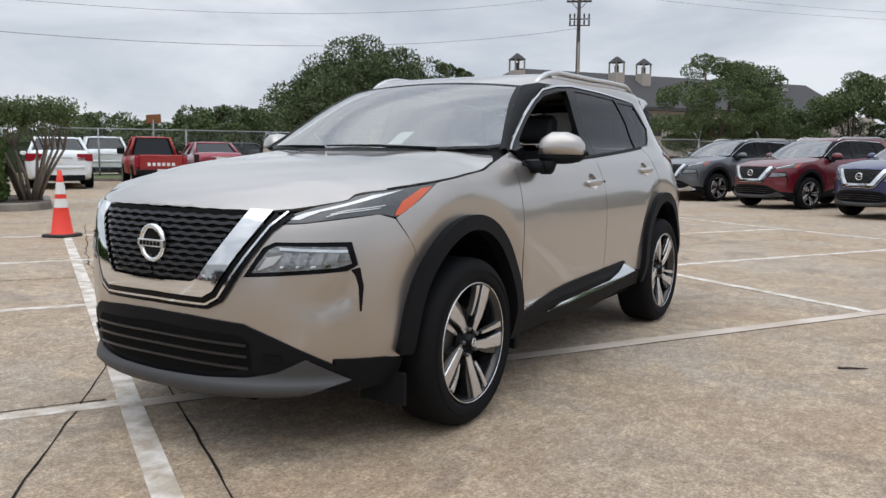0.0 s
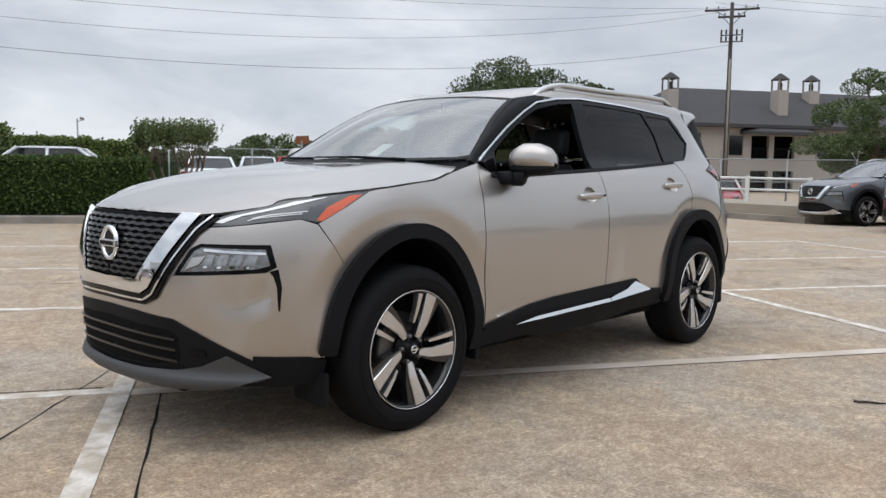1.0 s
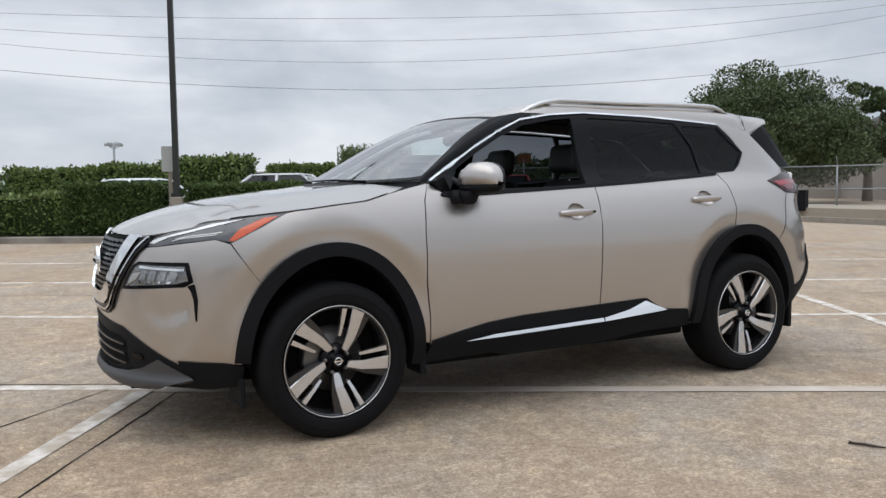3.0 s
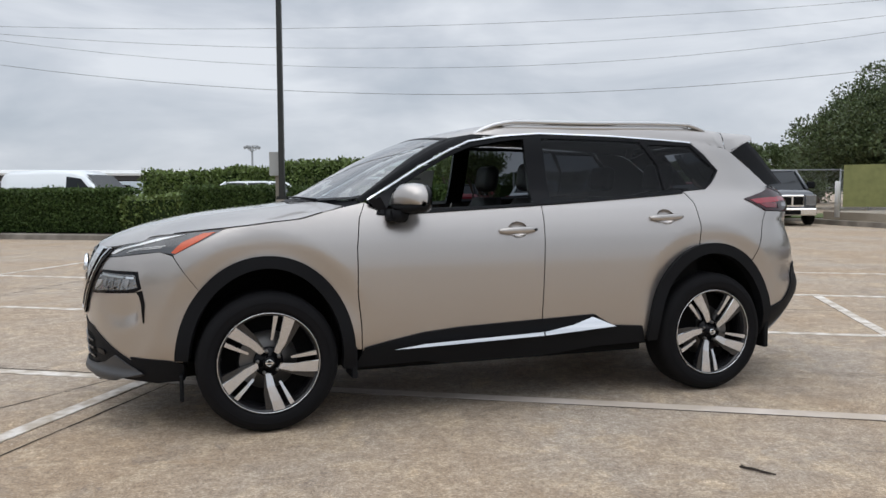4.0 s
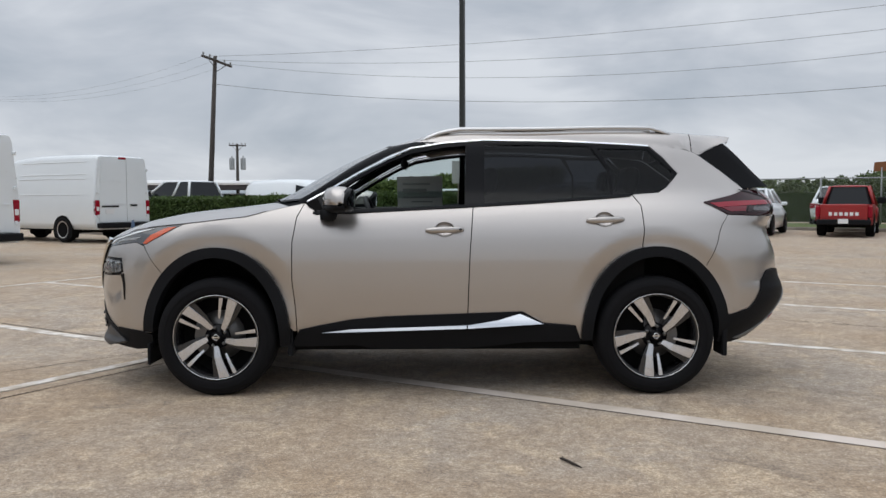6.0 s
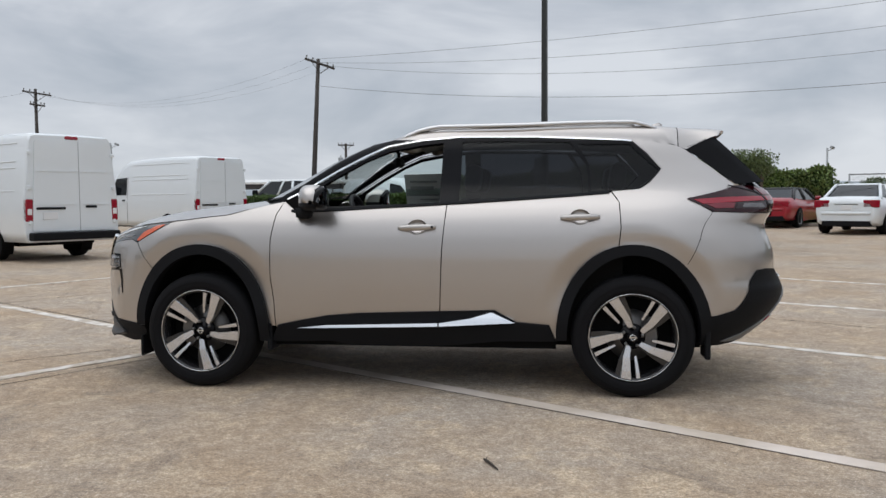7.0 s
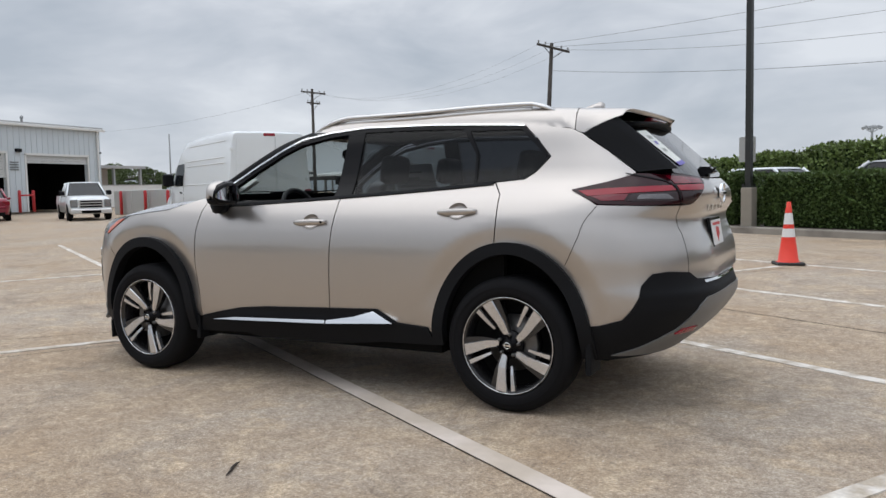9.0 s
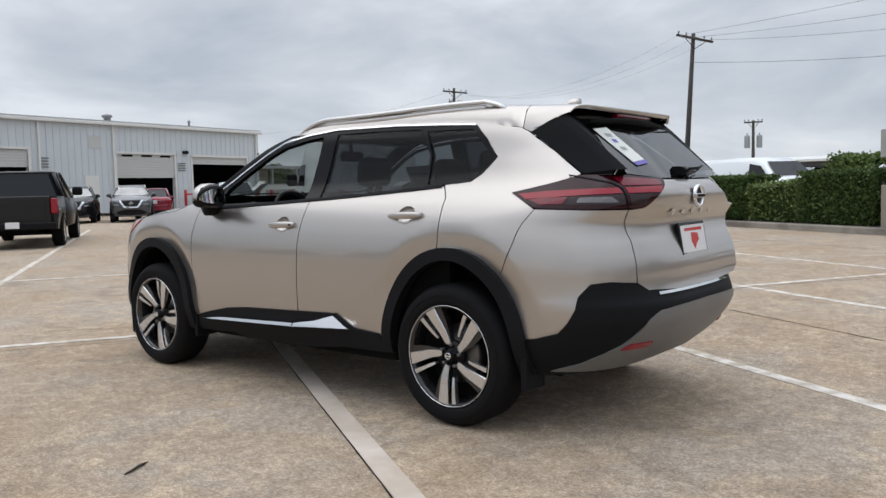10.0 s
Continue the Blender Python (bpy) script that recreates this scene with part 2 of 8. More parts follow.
# the distance haze is put into this pale colour
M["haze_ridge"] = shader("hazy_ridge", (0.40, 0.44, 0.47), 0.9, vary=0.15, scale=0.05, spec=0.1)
M["red_post"] = shader("red_safety_paint", (0.45, 0.02, 0.025), 0.5, vary=0.06, scale=6)
M["tan_wall"] = shader("tan_low_wall", (0.33, 0.285, 0.225), 0.85, vary=0.12, scale=2, bump=0.2, bump_scale=30)
M["olive_sheet"] = shader("olive_printed_sheet", (0.20, 0.21, 0.075), 0.7, vary=0.35, scale=5)
M["brown_sign"] = shader("brown_sign", (0.22, 0.085, 0.03), 0.7, vary=0.1, scale=4)
M["twig"] = shader("twig_bark", (0.035, 0.026, 0.02), 0.9, vary=0.3, scale=40)
M["blue_tarp"] = shader("blue_tarp", (0.02, 0.05, 0.16), 0.6)


# ---- building helpers ----
def obj(name, bm, material, parent=None, label="", smooth=False):
    me = bpy.data.meshes.new(name)
    bm.to_mesh(me)
    bm.free()
    if smooth:
        for p in me.polygons:
            p.use_smooth = True
    if material:
        me.materials.append(material)
    ob = new(name, me)
    if parent:
        ob.parent = parent
    if label:
        ob["label"] = label
    return ob


def part(name, bm, material, parent, label="", smooth=False):
    return obj(name, bm, material, parent, label, smooth)


def thing(name, label, category, m=None, group="", kind=""):
    ob = new(name)
    ob.empty_display_size = 0.2
    if m is not None:
        ob.matrix_basis = m
    return tagged(ob, label, category, group, kind)


def B():
    return bmesh.new()


def box(bm, x0, x1, y0, y1, z0, z1, bevel=0.0, m=None, seg=1):
    vs = [bm.verts.new((x, y, z)) for x in (x0, x1) for y in (y0, y1) for z in (z0, z1)]
    idx = [(0, 1, 3, 2), (4, 6, 7, 5), (0, 4, 5, 1), (2, 3, 7, 6), (0, 2, 6, 4), (1, 5, 7, 3)]
    fs = [bm.faces.new([vs[i] for i in f]) for f in idx]
    if bevel:
        es = list({e for f in fs for e in f.edges})
        r = bmesh.ops.bevel(bm, geom=es, offset=bevel, segments=seg, affect="EDGES", profile=0.5)
        vs = list({v for f in r["faces"] for v in f.verts} | {v for v in vs if v.is_valid})
    if m is not None:
        for v in vs:
            if v.is_valid:
                v.co = m @ v.co
    return bm


def tube(bm, pts, r, n=8, caps=True):
    """A round bar through points; r is a radius or one for each point."""
    pts = [Vector(p) for p in pts]
    rs = r if isinstance(r, (list, tuple)) else [r] * len(pts)
    rings = []
    side = None
    for i, p in enumerate(pts):
        d = (pts[min(i + 1, len(pts) - 1)] - pts[max(i - 1, 0)]).normalized()
        if side is None:
            side = d.orthogonal().normalized()
        side = (side - d * side.dot(d)).normalized()
        up = d.cross(side)
        rings.append([bm.verts.new(p + rs[i] * (math.cos(k * math.tau / n) * side + math.sin(k * math.tau / n) * up)) for k in range(n)])
    for a, b in zip(rings, rings[1:]):
        for k in range(n):
            f = bm.faces.new((a[k], a[(k + 1) % n], b[(k + 1) % n], b[k]))
            f.smooth = True
    if caps:
        bm.faces.new(rings[0][::-1])
        bm.faces.new(rings[-1])
    return bm


def lathe(bm, prof, n=48, axis="z", at=(0, 0, 0), closed=False):
    """Turns a profile of (radius, height) round an axis."""
    rings = []
    for r, h in prof:
        ring = []
        for k in range(n):
            c, s = r * math.cos(k * math.tau / n), r * math.sin(k * math.tau / n)
            p = (c, s, h) if axis == "z" else (c, h, s)
            ring.append(bm.verts.new(Vector(p) + Vector(at)))
        rings.append(ring)
    pairs = list(zip(rings, rings[1:])) + ([(rings[-1], rings[0])] if closed else [])
    for a, b in pairs:
        for k in range(n):
            q = (a[k], a[(k + 1) % n], b[(k + 1) % n], b[k])
            f = bm.faces.new(q if axis == "z" else q[::-1])
            f.smooth = True
    return bm


def loft(bm, rings, close=True, caps=True, smooth=True):
    vs = [[bm.verts.new(p) for p in ring] for ring in rings]
    n = len(vs[0])
    for a, b in zip(vs, vs[1:]):
        for k in range(n if close else n - 1):
            f = bm.faces.new((a[k], a[(k + 1) % n], b[(k + 1) % n], b[k]))
            f.smooth = smooth
    if caps and close:
        bm.faces.new(vs[0][::-1])
        bm.faces.new(vs[-1])
    return bm


def prism(bm, poly, axis, lo, hi):
    """A flat outline made thick along an axis; poly in the two other axes."""
    def P(a, b, c):
        return {"x": (c, a, b), "y": (a, c, b), "z": (a, b, c)}[axis]
    lo_v = [bm.verts.new(P(a, b, lo)) for a, b in poly]
    hi_v = [bm.verts.new(P(a, b, hi)) for a, b in poly]
    n = len(poly)
    for k in range(n):
        bm.faces.new((lo_v[k], lo_v[(k + 1) % n], hi_v[(k + 1) % n], hi_v[k]))
    bm.faces.new(lo_v[::-1])
    bm.faces.new(hi_v)
    bmesh.ops.recalc_face_normals(bm, faces=bm.faces)
    return bm


TURN = radians(-31)


def lot(a, b, z=None):
    """From the parking lot's own grid to the world."""
    x, y = a * math.cos(TURN) - b * math.sin(TURN), a * math.sin(TURN) + b * math.cos(TURN)
    return Vector((x, y, ground_z(y) if z is None else z))


def ground_z(y):
    return 0.0068 * min(max(0.0, y - 1.2), 60.0)


def at_lot(a, b, turn=0.0, z=None):
    """A pose on the lot; turn 0: local x runs along the stall lines."""
    p = lot(a, b, z)
    return pose(p.x, p.y, p.z, 0, 0, turn - 31)


# ---- the crossover: body surfaces ----
from mathutils.geometry import delaunay_2d_cdt


class Curve:
    """A smooth curve through (x, y) knots."""

    def __init__(self, *knots):
        self.x = np.array([k[0] for k in knots], float)
        self.y = np.array([k[1] for k in knots], float)
        d = np.diff(self.y) / np.diff(self.x)
        m = np.r_[d[0], (d[:-1] + d[1:]) / 2, d[-1]]
        for i in range(1, len(d)):
            if d[i - 1] * d[i] <= 0:
                m[i] = 0
        self.m = m

    def __call__(self, x):
        x = min(max(x, self.x[0]), self.x[-1])
        i = int(min(max(np.searchsorted(self.x, x) - 1, 0), len(self.x) - 2))
        h = self.x[i + 1] - self.x[i]
        t = (x - self.x[i]) / h
        return float((2 * t**3 - 3 * t**2 + 1) * self.y[i] + (t**3 - 2 * t**2 + t) * h * self.m[i]
                     + (3 * t**2 - 2 * t**3) * self.y[i + 1] + (t**3 - t**2) * h * self.m[i + 1])


# half width, nose and tail at each height; the plan's corners are superellipses
HALF = Curve((0.18, 0.80), (0.30, 0.845), (0.43, 0.886), (0.6, 0.902), (0.8, 0.906), (0.95, 0.893), (1.02, 0.874), (1.08, 0.850),
             (1.15, 0.812), (1.19, 0.782), (1.24, 0.748), (1.37, 0.694), (1.54, 0.634), (1.60, 0.600), (1.66, 0.54))
NOSE = Curve((0.18, -2.12), (0.27, -2.24), (0.36, -2.265), (0.5, -2.275), (0.62, -2.285), (0.75, -2.275), (0.86, -2.25), (0.93, -2.225),
             (0.98, -2.195), (1.03, -2.14), (1.1, -2.0), (1.2, -1.8))
TAIL = Curve((0.18, 1.95), (0.27, 2.04), (0.34, 2.12), (0.42, 2.22), (0.52, 2.305), (0.59, 2.340), (0.635, 2.340), (0.685, 2.314), (0.74, 2.300), (0.80, 2.296), (0.86, 2.286), (0.93, 2.262),
             (1.00, 2.238), (1.04, 2.240), (1.085, 2.270), (1.115, 2.284), (1.16, 2.29), (1.21, 2.27), (1.28, 2.20), (1.40, 2.075), (1.52, 1.95), (1.6, 1.86), (1.66, 1.8))
X0, X1, NF, NR = -1.3, 1.3, 2.6, 3.2


def quarter(a, b, n):
    th = np.linspace(0, math.pi / 2, 2000)
    X, Y = np.cos(th) ** (2 / n), np.sin(th) ** (2 / n)
    s = np.r_[0, np.cumsum(np.hypot(np.diff(X) * a, np.diff(Y) * b))]
    return s, X, Y


SF, XF, YF = quarter(0.975, 0.9, NF)
SR, XR, YR = quarter(1.03, 0.9, NR)
LF, LR = float(SF[-1]), float(SR[-1])
LM = X1 - X0
PERIM = LF + LM + LR


def flare(x, z):
    """How far the flank is drawn in round the wheel arches."""
    out = 0.0
    for cx in (-1.353, 1.353):
        r = math.hypot((x - cx) / 0.465, (z - 0.366) / 0.545)
        if r < 1.27:
            t = min(max((r - 1.0) / 0.25, 0.0), 1.0)
            up = min(max((z - 0.42) / 0.3, 0.0), 1.0)
            out = max(out, 0.024 * (1 - t * t * (3 - 2 * t)) * up * up * (3 - 2 * up))
    return out


def wall(u, z):
    """The left flank, nose and tail: u runs from the nose's middle round to the tail's middle, in metres."""
    s = HALF(z)
    if u < LF:
        X, Y = float(np.interp(u, SF, XF)), float(np.interp(u, SF, YF))
        x = X0 - (X0 - NOSE(z)) * X
        return Vector((x, -s * Y + flare(x, z), z))
    if u <= LF + LM:
        x = X0 + u - LF
        return Vector((x, -s + flare(x, z), z))
    w = PERIM - u
    X, Y = float(np.interp(w, SR, XR)), float(np.interp(w, SR, YR))
    x = X1 + (TAIL(z) - X1) * X
    return Vector((x, -s * Y + flare(x, z) if w > 0 else s * float(np.interp(-w, SR, YR)), z))


def side(x, z):
    """(u, z) of a spot on the flank or a corner, by its x."""
    if x < X0:
        k = min((X0 - x) / (X0 - NOSE(z)), 1)
        return (float(np.interp(k, XF[::-1], SF[::-1])), z)
    if x > X1:
        k = min((x - X1) / (TAIL(z) - X1), 1)
        return (PERIM - float(np.interp(k, XR[::-1], SR[::-1])), z)
    return (LF + x - X0, z)


def nose(y, z):
    """(u, z) of a spot on the nose, by its distance from the middle."""
    return (float(np.interp(min(y / HALF(z), 1), YF, SF)), z)


def tail(y, z):
    return (PERIM - math.copysign(float(np.interp(min(abs(y) / HALF(z), 1), YR, SR)), y), z)


def inside(p, poly):
    x, y = p
    c = False
    j = len(poly) - 1
    for i in range(len(poly)):
        xi, yi = poly[i]
        xj, yj = poly[j]
        if (yi > y) != (yj > y) and x < (xj - xi) * (y - yi) / (yj - yi) + xi:
            c = not c
        j = i
    return c


def dense(poly, step, closed=True):
    out = []
    n = len(poly)
    for i in range(n if closed else n - 1):
        (ax, ay), (bx, by) = poly[i], poly[(i + 1) % n]
        k = max(1, int(math.hypot(bx - ax, by - ay) / step + 0.5))
        out += [(ax + (bx - ax) * j / k, ay + (by - ay) * j / k) for j in range(k)]
    return out if closed else out + [poly[-1]]


def rounded(poly, r, n=4):
    """The outline with its corners rounded off by about r."""
    out = []
    for i, p in enumerate(poly):
        a, p, b = Vector(poly[i - 1]), Vector(p), Vector(poly[(i + 1) % len(poly)])
        ra = min(r, (a - p).length * 0.45)
        rb = min(r, (b - p).length * 0.45)
        s, e = p + (a - p).normalized() * ra, p + (b - p).normalized() * rb
        for k in range(n + 1):
            t = k / n
            q = s * (1 - t) ** 2 + p * 2 * t * (1 - t) + e * t**2
            out.append((q.x, q.y))
    return out


def panel(name, outline, surf, material, parent, off=0.0, rim=0.012, step=0.06, holes=(), label="", mirror=None, creases=(), out=(0, 0, 0.75)):
    """A sheet of a body surface inside an outline, with a rim of its own depth; creases: lines that its mesh follows.
    mirror: None: the left one alone; 'both': a second object on the other side."""
    outer = dense(outline, step)
    loops = [outer] + [dense(h, step) for h in holes]
    pts, edges = [], []
    for lp in loops:
        k = len(pts)
        pts += lp
        edges += [(k + i, k + (i + 1) % len(lp)) for i in range(len(lp))]
    for cr in creases:
        line = [p for p in dense(list(cr), step, closed=False) if inside(p, outer) and not any(inside(p, h) for h in loops[1:])]
        k = len(pts)
        pts += line
        edges += [(k + i, k + i + 1) for i in range(len(line) - 1)]
    xs, ys = [p[0] for p in outer], [p[1] for p in outer]
    border = np.array(pts)
    gx = np.arange(min(xs) + step / 2, max(xs), step)
    gy = np.arange(min(ys) + step / 2, max(ys), step)
    for a in gx:
        for b in gy:
            if inside((a, b), outer) and not any(inside((a, b), h) for h in loops[1:]):
                if np.min((border[:, 0] - a) ** 2 + (border[:, 1] - b) ** 2) > (0.45 * step) ** 2:
                    pts.append((float(a), float(b)))
    vs, _, fs, orig, _, _ = delaunay_2d_cdt([Vector(p) for p in pts], edges, [], 0, 1e-6)
    tris = []
    for f in fs:
        c = sum((vs[i] for i in f), Vector((0, 0))) / len(f)
        if inside(c, outer) and not any(inside(c, h) for h in loops[1:]):
            tris.append(tuple(f))
    P, N = [], []
    d = 1e-3
    centre = Vector(out)
    for v in vs:
        p = surf(v.x, v.y)
        n = (surf(v.x + d, v.y) - surf(v.x - d, v.y)).cross(surf(v.x, v.y + d) - surf(v.x, v.y - d))
        n.normalize()
        if n.dot(p - centre) < 0:
            n = -n
        P.append(p)
        N.append(n)
    where = {}
    for i, o in enumerate(orig):
        for k in o:
            where[k] = i
    co = [P[i] + N[i] * off for i in range(len(P))]
    nn = list(N)
    faces = []
    for t in tris:
        a, b, c = (co[i] for i in t[:3])
        t = t if (b - a).cross(c - a).dot(N[t[0]]) > 0 else t[::-1]
        faces.append(t)
    count = len(faces)
    if rim:
        k0 = 0
        for lp in loops:
            m = len(lp)
            idx = [where[k0 + i] for i in range(m)]
            base = len(co)
            for i in idx:
                co.append(P[i] + N[i] * off)
                nn.append(Vector((0, 0, 0)))
            for i in idx:
                co.append(P[i] + N[i] * (off - rim))
                nn.append(Vector((0, 0, 0)))
            for i in range(m):
                j = (i + 1) % m
                faces.append((base + i, base + j, base + m + j, base + m + i))
            k0 += m
    made = []
    for sgn in ((1, -1) if mirror == "both" else (1,)):
        me = bpy.data.meshes.new(name)
        me.from_pydata([(p.x, p.y * sgn, p.z) for p in co], [], faces if sgn > 0 else [f[::-1] for f in faces])
        me.polygons.foreach_set("use_smooth", [i < count for i in range(len(faces))])
        me.materials.append(material)
        me.normals_split_custom_set_from_vertices([(n.x, n.y * sgn, n.z) for n in nn])
        ob = new(name, me)
        ob.parent = parent
        if label:
            ob["label"] = label
        made.append(ob)
    return made


def ribbon(name, path, surf, width, material, parent, off=0.004, mirror="both", step=0.05, rim=0.01, label=""):
    """A narrow moulding along a path on a body surface."""
    path = dense(path, step, closed=False)
    left, right = [], []
    for i, p in enumerate(path):
        a, b = Vector(path[max(i - 1, 0)]), Vector(path[min(i + 1, len(path) - 1)])
        t = (b - a).normalized()
        w = width[min(i, len(width) - 1)] if isinstance(width, list) else width
        n = Vector((-t.y, t.x)) * w / 2
        left.append(tuple(Vector(p) + n))
        right.append(tuple(Vector(p) - n))
    return panel(name, left + right[::-1], surf, material, parent, off, rim, step, mirror=mirror, label=label)


def arc(cx, cz, r, a0, a1, n=24):
    return [(cx + r * math.cos(radians(a0 + (a1 - a0) * i / n)), cz + r * math.sin(radians(a0 + (a1 - a0) * i / n))) for i in range(n + 1)]


ROOF_EDGE = Curve((-0.9, 1.12), (-0.80, 1.198), (-0.66, 1.276), (-0.484, 1.38), (-0.306, 1.473), (-0.163, 1.534), (0.05, 1.569), (0.30, 1.588),
                  (0.78, 1.580), (1.15, 1.561), (1.37, 1.545), (1.63, 1.515), (1.9, 1.47))
ROOF_MID = Curve((-0.36, 1.558), (-0.2, 1.605), (0.0, 1.642), (0.33, 1.668), (0.8, 1.678), (1.2, 1.668), (1.63, 1.642), (1.95, 1.605))


ROOF_HALF = Curve(*[(x, -wall(*side(x, ROOF_EDGE(x))).y - 0.003) for x in np.linspace(-0.9, 1.7, 27)])


SCREEN = Curve((1.12, -1.28), (1.192, -1.13), (1.22, -1.07), (1.329, -0.868), (1.458, -0.627), (1.552, -0.405), (1.6, -0.26), (1.64, -0.13))


def screen(y, z):
    """The windscreen."""
    return Vector((SCREEN(z) + 0.20 * (abs(y) / 0.68) ** 2.2, y, z))


def ztop(y):
    return 1.580 - 0.030 * (abs(y) / 0.575) ** 2


def roof(x, y):
    """The roof skin: flat with steep shoulders, its front edge rounded down to the windscreen."""
    def skin(xx):
        k = min(abs(y) / ROOF_HALF(xx), 1.0)
        zc, ze = ROOF_MID(xx), ROOF_EDGE(xx)
        return zc - (zc - ze) * (0.06 * k**2 + 0.94 * k**22)
    z = skin(x)
    xf = SCREEN(1.580) + 0.20 * (abs(y) / 0.68) ** 2.2 + 0.008
    d = (x - xf) / 0.24
    if d < 1:
        z -= max(0.0, skin(xf) - ztop(y) - 0.003) * (1 - max(d, 0.0)) ** 2
    return Vector((x, y, z))


HOOD_MID = Curve((-2.225, 0.955), (-2.212, 0.964), (-2.17, 0.988), (-2.1, 1.020), (-2.0, 1.054), (-1.9, 1.080), (-1.7, 1.120), (-1.5, 1.146), (-1.3, 1.167), (-1.1, 1.19), (-0.8, 1.21))
# the bonnet's seam, from the middle of the nose along the lamps to the windscreen's foot
SEAM = [wall(*q) for q in [nose(y, z) for y, z in ((0.0, 0.960), (0.1, 0.960), (0.2, 0.960), (0.3, 0.959), (0.42, 0.958), (0.5, 0.960), (0.56, 0.966), (0.62, 0.977), (0.70, 0.999))]
        + [side(x, z) for x, z in ((-1.92, 1.016), (-1.80, 1.034), (-1.69, 1.047), (-1.56, 1.060), (-1.45, 1.071), (-1.345, 1.084), (-1.17, 1.103), (-1.05, 1.135), (-0.9, 1.163))]]
SEAM_X = np.array([p.x for p in SEAM])
SEAM_Y = Curve(*[(p.x, -p.y) for p in SEAM])
SEAM_Z = Curve(*[(p.x, p.z) for p in SEAM])


def hood(x, y):
    yb, zb, zc = max(SEAM_Y(x), 0.03), SEAM_Z(x), HOOD_MID(x)
    k = min(abs(y) / yb, 1.1)
    lift = 0.010 * math.exp(-((abs(y) - 0.52) / 0.16) ** 2) * max(0.0, min(1, (x + 2.1) / 0.5))
    return Vector((x, y, zc - (zc - zb) * k**2.8 + lift * max(0.0, 1 - k**6)))


def wheel(parent, x, y, sgn, detail=True, r=0.366, base=65.0, grip=1):
    """A road wheel at (x, y), its face on the side sgn (-1: left)."""
    w = new("wheel")
    w.parent = parent
    w.matrix_basis = pose(x, y, r) @ Matrix.Diagonal((1, -sgn, 1, 1))
    n = 64 if detail else 28
    # local: the face looks towards -y
    bm = B()
    prof = [(0.262, 0.02), (0.268, -0.006), (0.285, -0.016), (0.325, -0.013), (0.346, -0.002), (0.358, 0.014), (0.3645, 0.03),
            (r, 0.055), (r, 0.17), (0.3645, 0.19), (0.35, 0.215), (0.3, 0.225), (0.262, 0.215)]
    lathe(bm, prof, n, "y")
    tyre = part("tyre", bm, M["rubber"], w)
    if detail:
        bm = B()
        lathe(bm, [(0.31, -0.0165), (0.313, -0.0185), (0.317, -0.0165)], n, "y")
        part("sidewall_ring", bm, M["rubber"], tyre)
    bm = B()
    lathe(bm, [(0.262, 0.0), (0.258, -0.008), (0.248, 0.004), (0.238, 0.03), (0.232, 0.12), (0.245, 0.2)], n, "y")
    part("rim_barrel", bm, M["rim_black"], w)
    bm = B()
    lathe(bm, [(0.2625, -0.004), (0.2618, -0.010), (0.2585, -0.0105), (0.2572, -0.005), (0.257, 0.004)], n, "y")
    part("rim_lip", bm, M["alloy"], w, "bright machined rim lip")
    bm = B()
    lathe(bm, [(0.02, 0.10), (0.155, 0.10), (0.155, 0.118), (0.02, 0.118)], n, "y")
    part("brake_disc", bm, M["steel"], w)
    if detail:
        bm = B()
        loft(bm, [[(grip * (0.10 + 0.06 * math.cos(radians(a)) * k), 0.06 + 0.05 * j, 0.115 * math.sin(radians(a))) for a in range(0, 360, 45)] for j, k in ((0, 0.8), (1, 1))])
        bmesh.ops.recalc_face_normals(bm, faces=bm.faces)
        part("brake_caliper", bm, M["steel"], w)
    bm = B()
    lathe(bm, [(0.001, 0.13), (0.235, 0.13)], 24, "y")
    part("hub_back", bm, M["dark"], w)
    # five pairs of spokes: a broad skewed blade and a narrow one beside it
    for k in range(5):
        a = base + 72 * k
        for r0, r1, lo, hi, wi, wo in ((0.058, 0.252, -15.0, 0.0, 0.017, 0.033), (0.115, 0.246, 17.0, 16.5, 0.007, 0.013)):
            bm = B()
            rings = []
            for t, y0, d in ((0.0, 0.018, 0.03), (0.35, 0.006, 0.03), (0.75, -0.002, 0.03), (1.0, -0.005, 0.035)):
                rad = r0 + (r1 - r0) * t
                off = radians(a + lo * (1 - t) ** 1.5 + hi * (1 - (1 - t) ** 1.5))
                half = wi + (wo - wi) * t
                c, s = math.cos(off), math.sin(off)
                ring = []
                for e, yy in ((-1, y0 + 0.004), (-0.9, y0), (0.9, y0), (1, y0 + 0.004), (0.8, y0 + d), (-0.8, y0 + d)):
                    ring.append((rad * c - e * half * s, yy, rad * s + e * half * c))
                rings.append(ring)
            loft(bm, rings, smooth=False)
            bmesh.ops.recalc_face_normals(bm, faces=bm.faces)
            part("spoke", bm, M["alloy"], w)
        if detail:
            bm = B()
            rings = []
            for t in (0.0, 0.5, 1.0):
                rad = 0.06 + 0.19 * t
                off = radians(a - 15 + 9 * t)
                half = 0.020 + 0.022 * t
                c, s = math.cos(off), math.sin(off)
                rings.append([(rad * c - e * half * s, yy, rad * s + e * half * c) for e, yy in ((-1, 0.022 - 0.014 * t), (1, 0.016 - 0.012 * t), (1, 0.05), (-1, 0.05))])
            loft(bm, rings, smooth=False)
            bmesh.ops.recalc_face_normals(bm, faces=bm.faces)
            part("spoke_backing", bm, M["rim_black"], w)
            bm = B()
            an = radians(a + 36)
            lathe(bm, [(0.001, 0.0), (0.008, 0.0), (0.0095, 0.006), (0.0095, 0.03)], 8, "y", (0.058 * math.cos(an), 0.006, 0.058 * math.sin(an)))
            part("wheel_nut", bm, M["steel"], w)
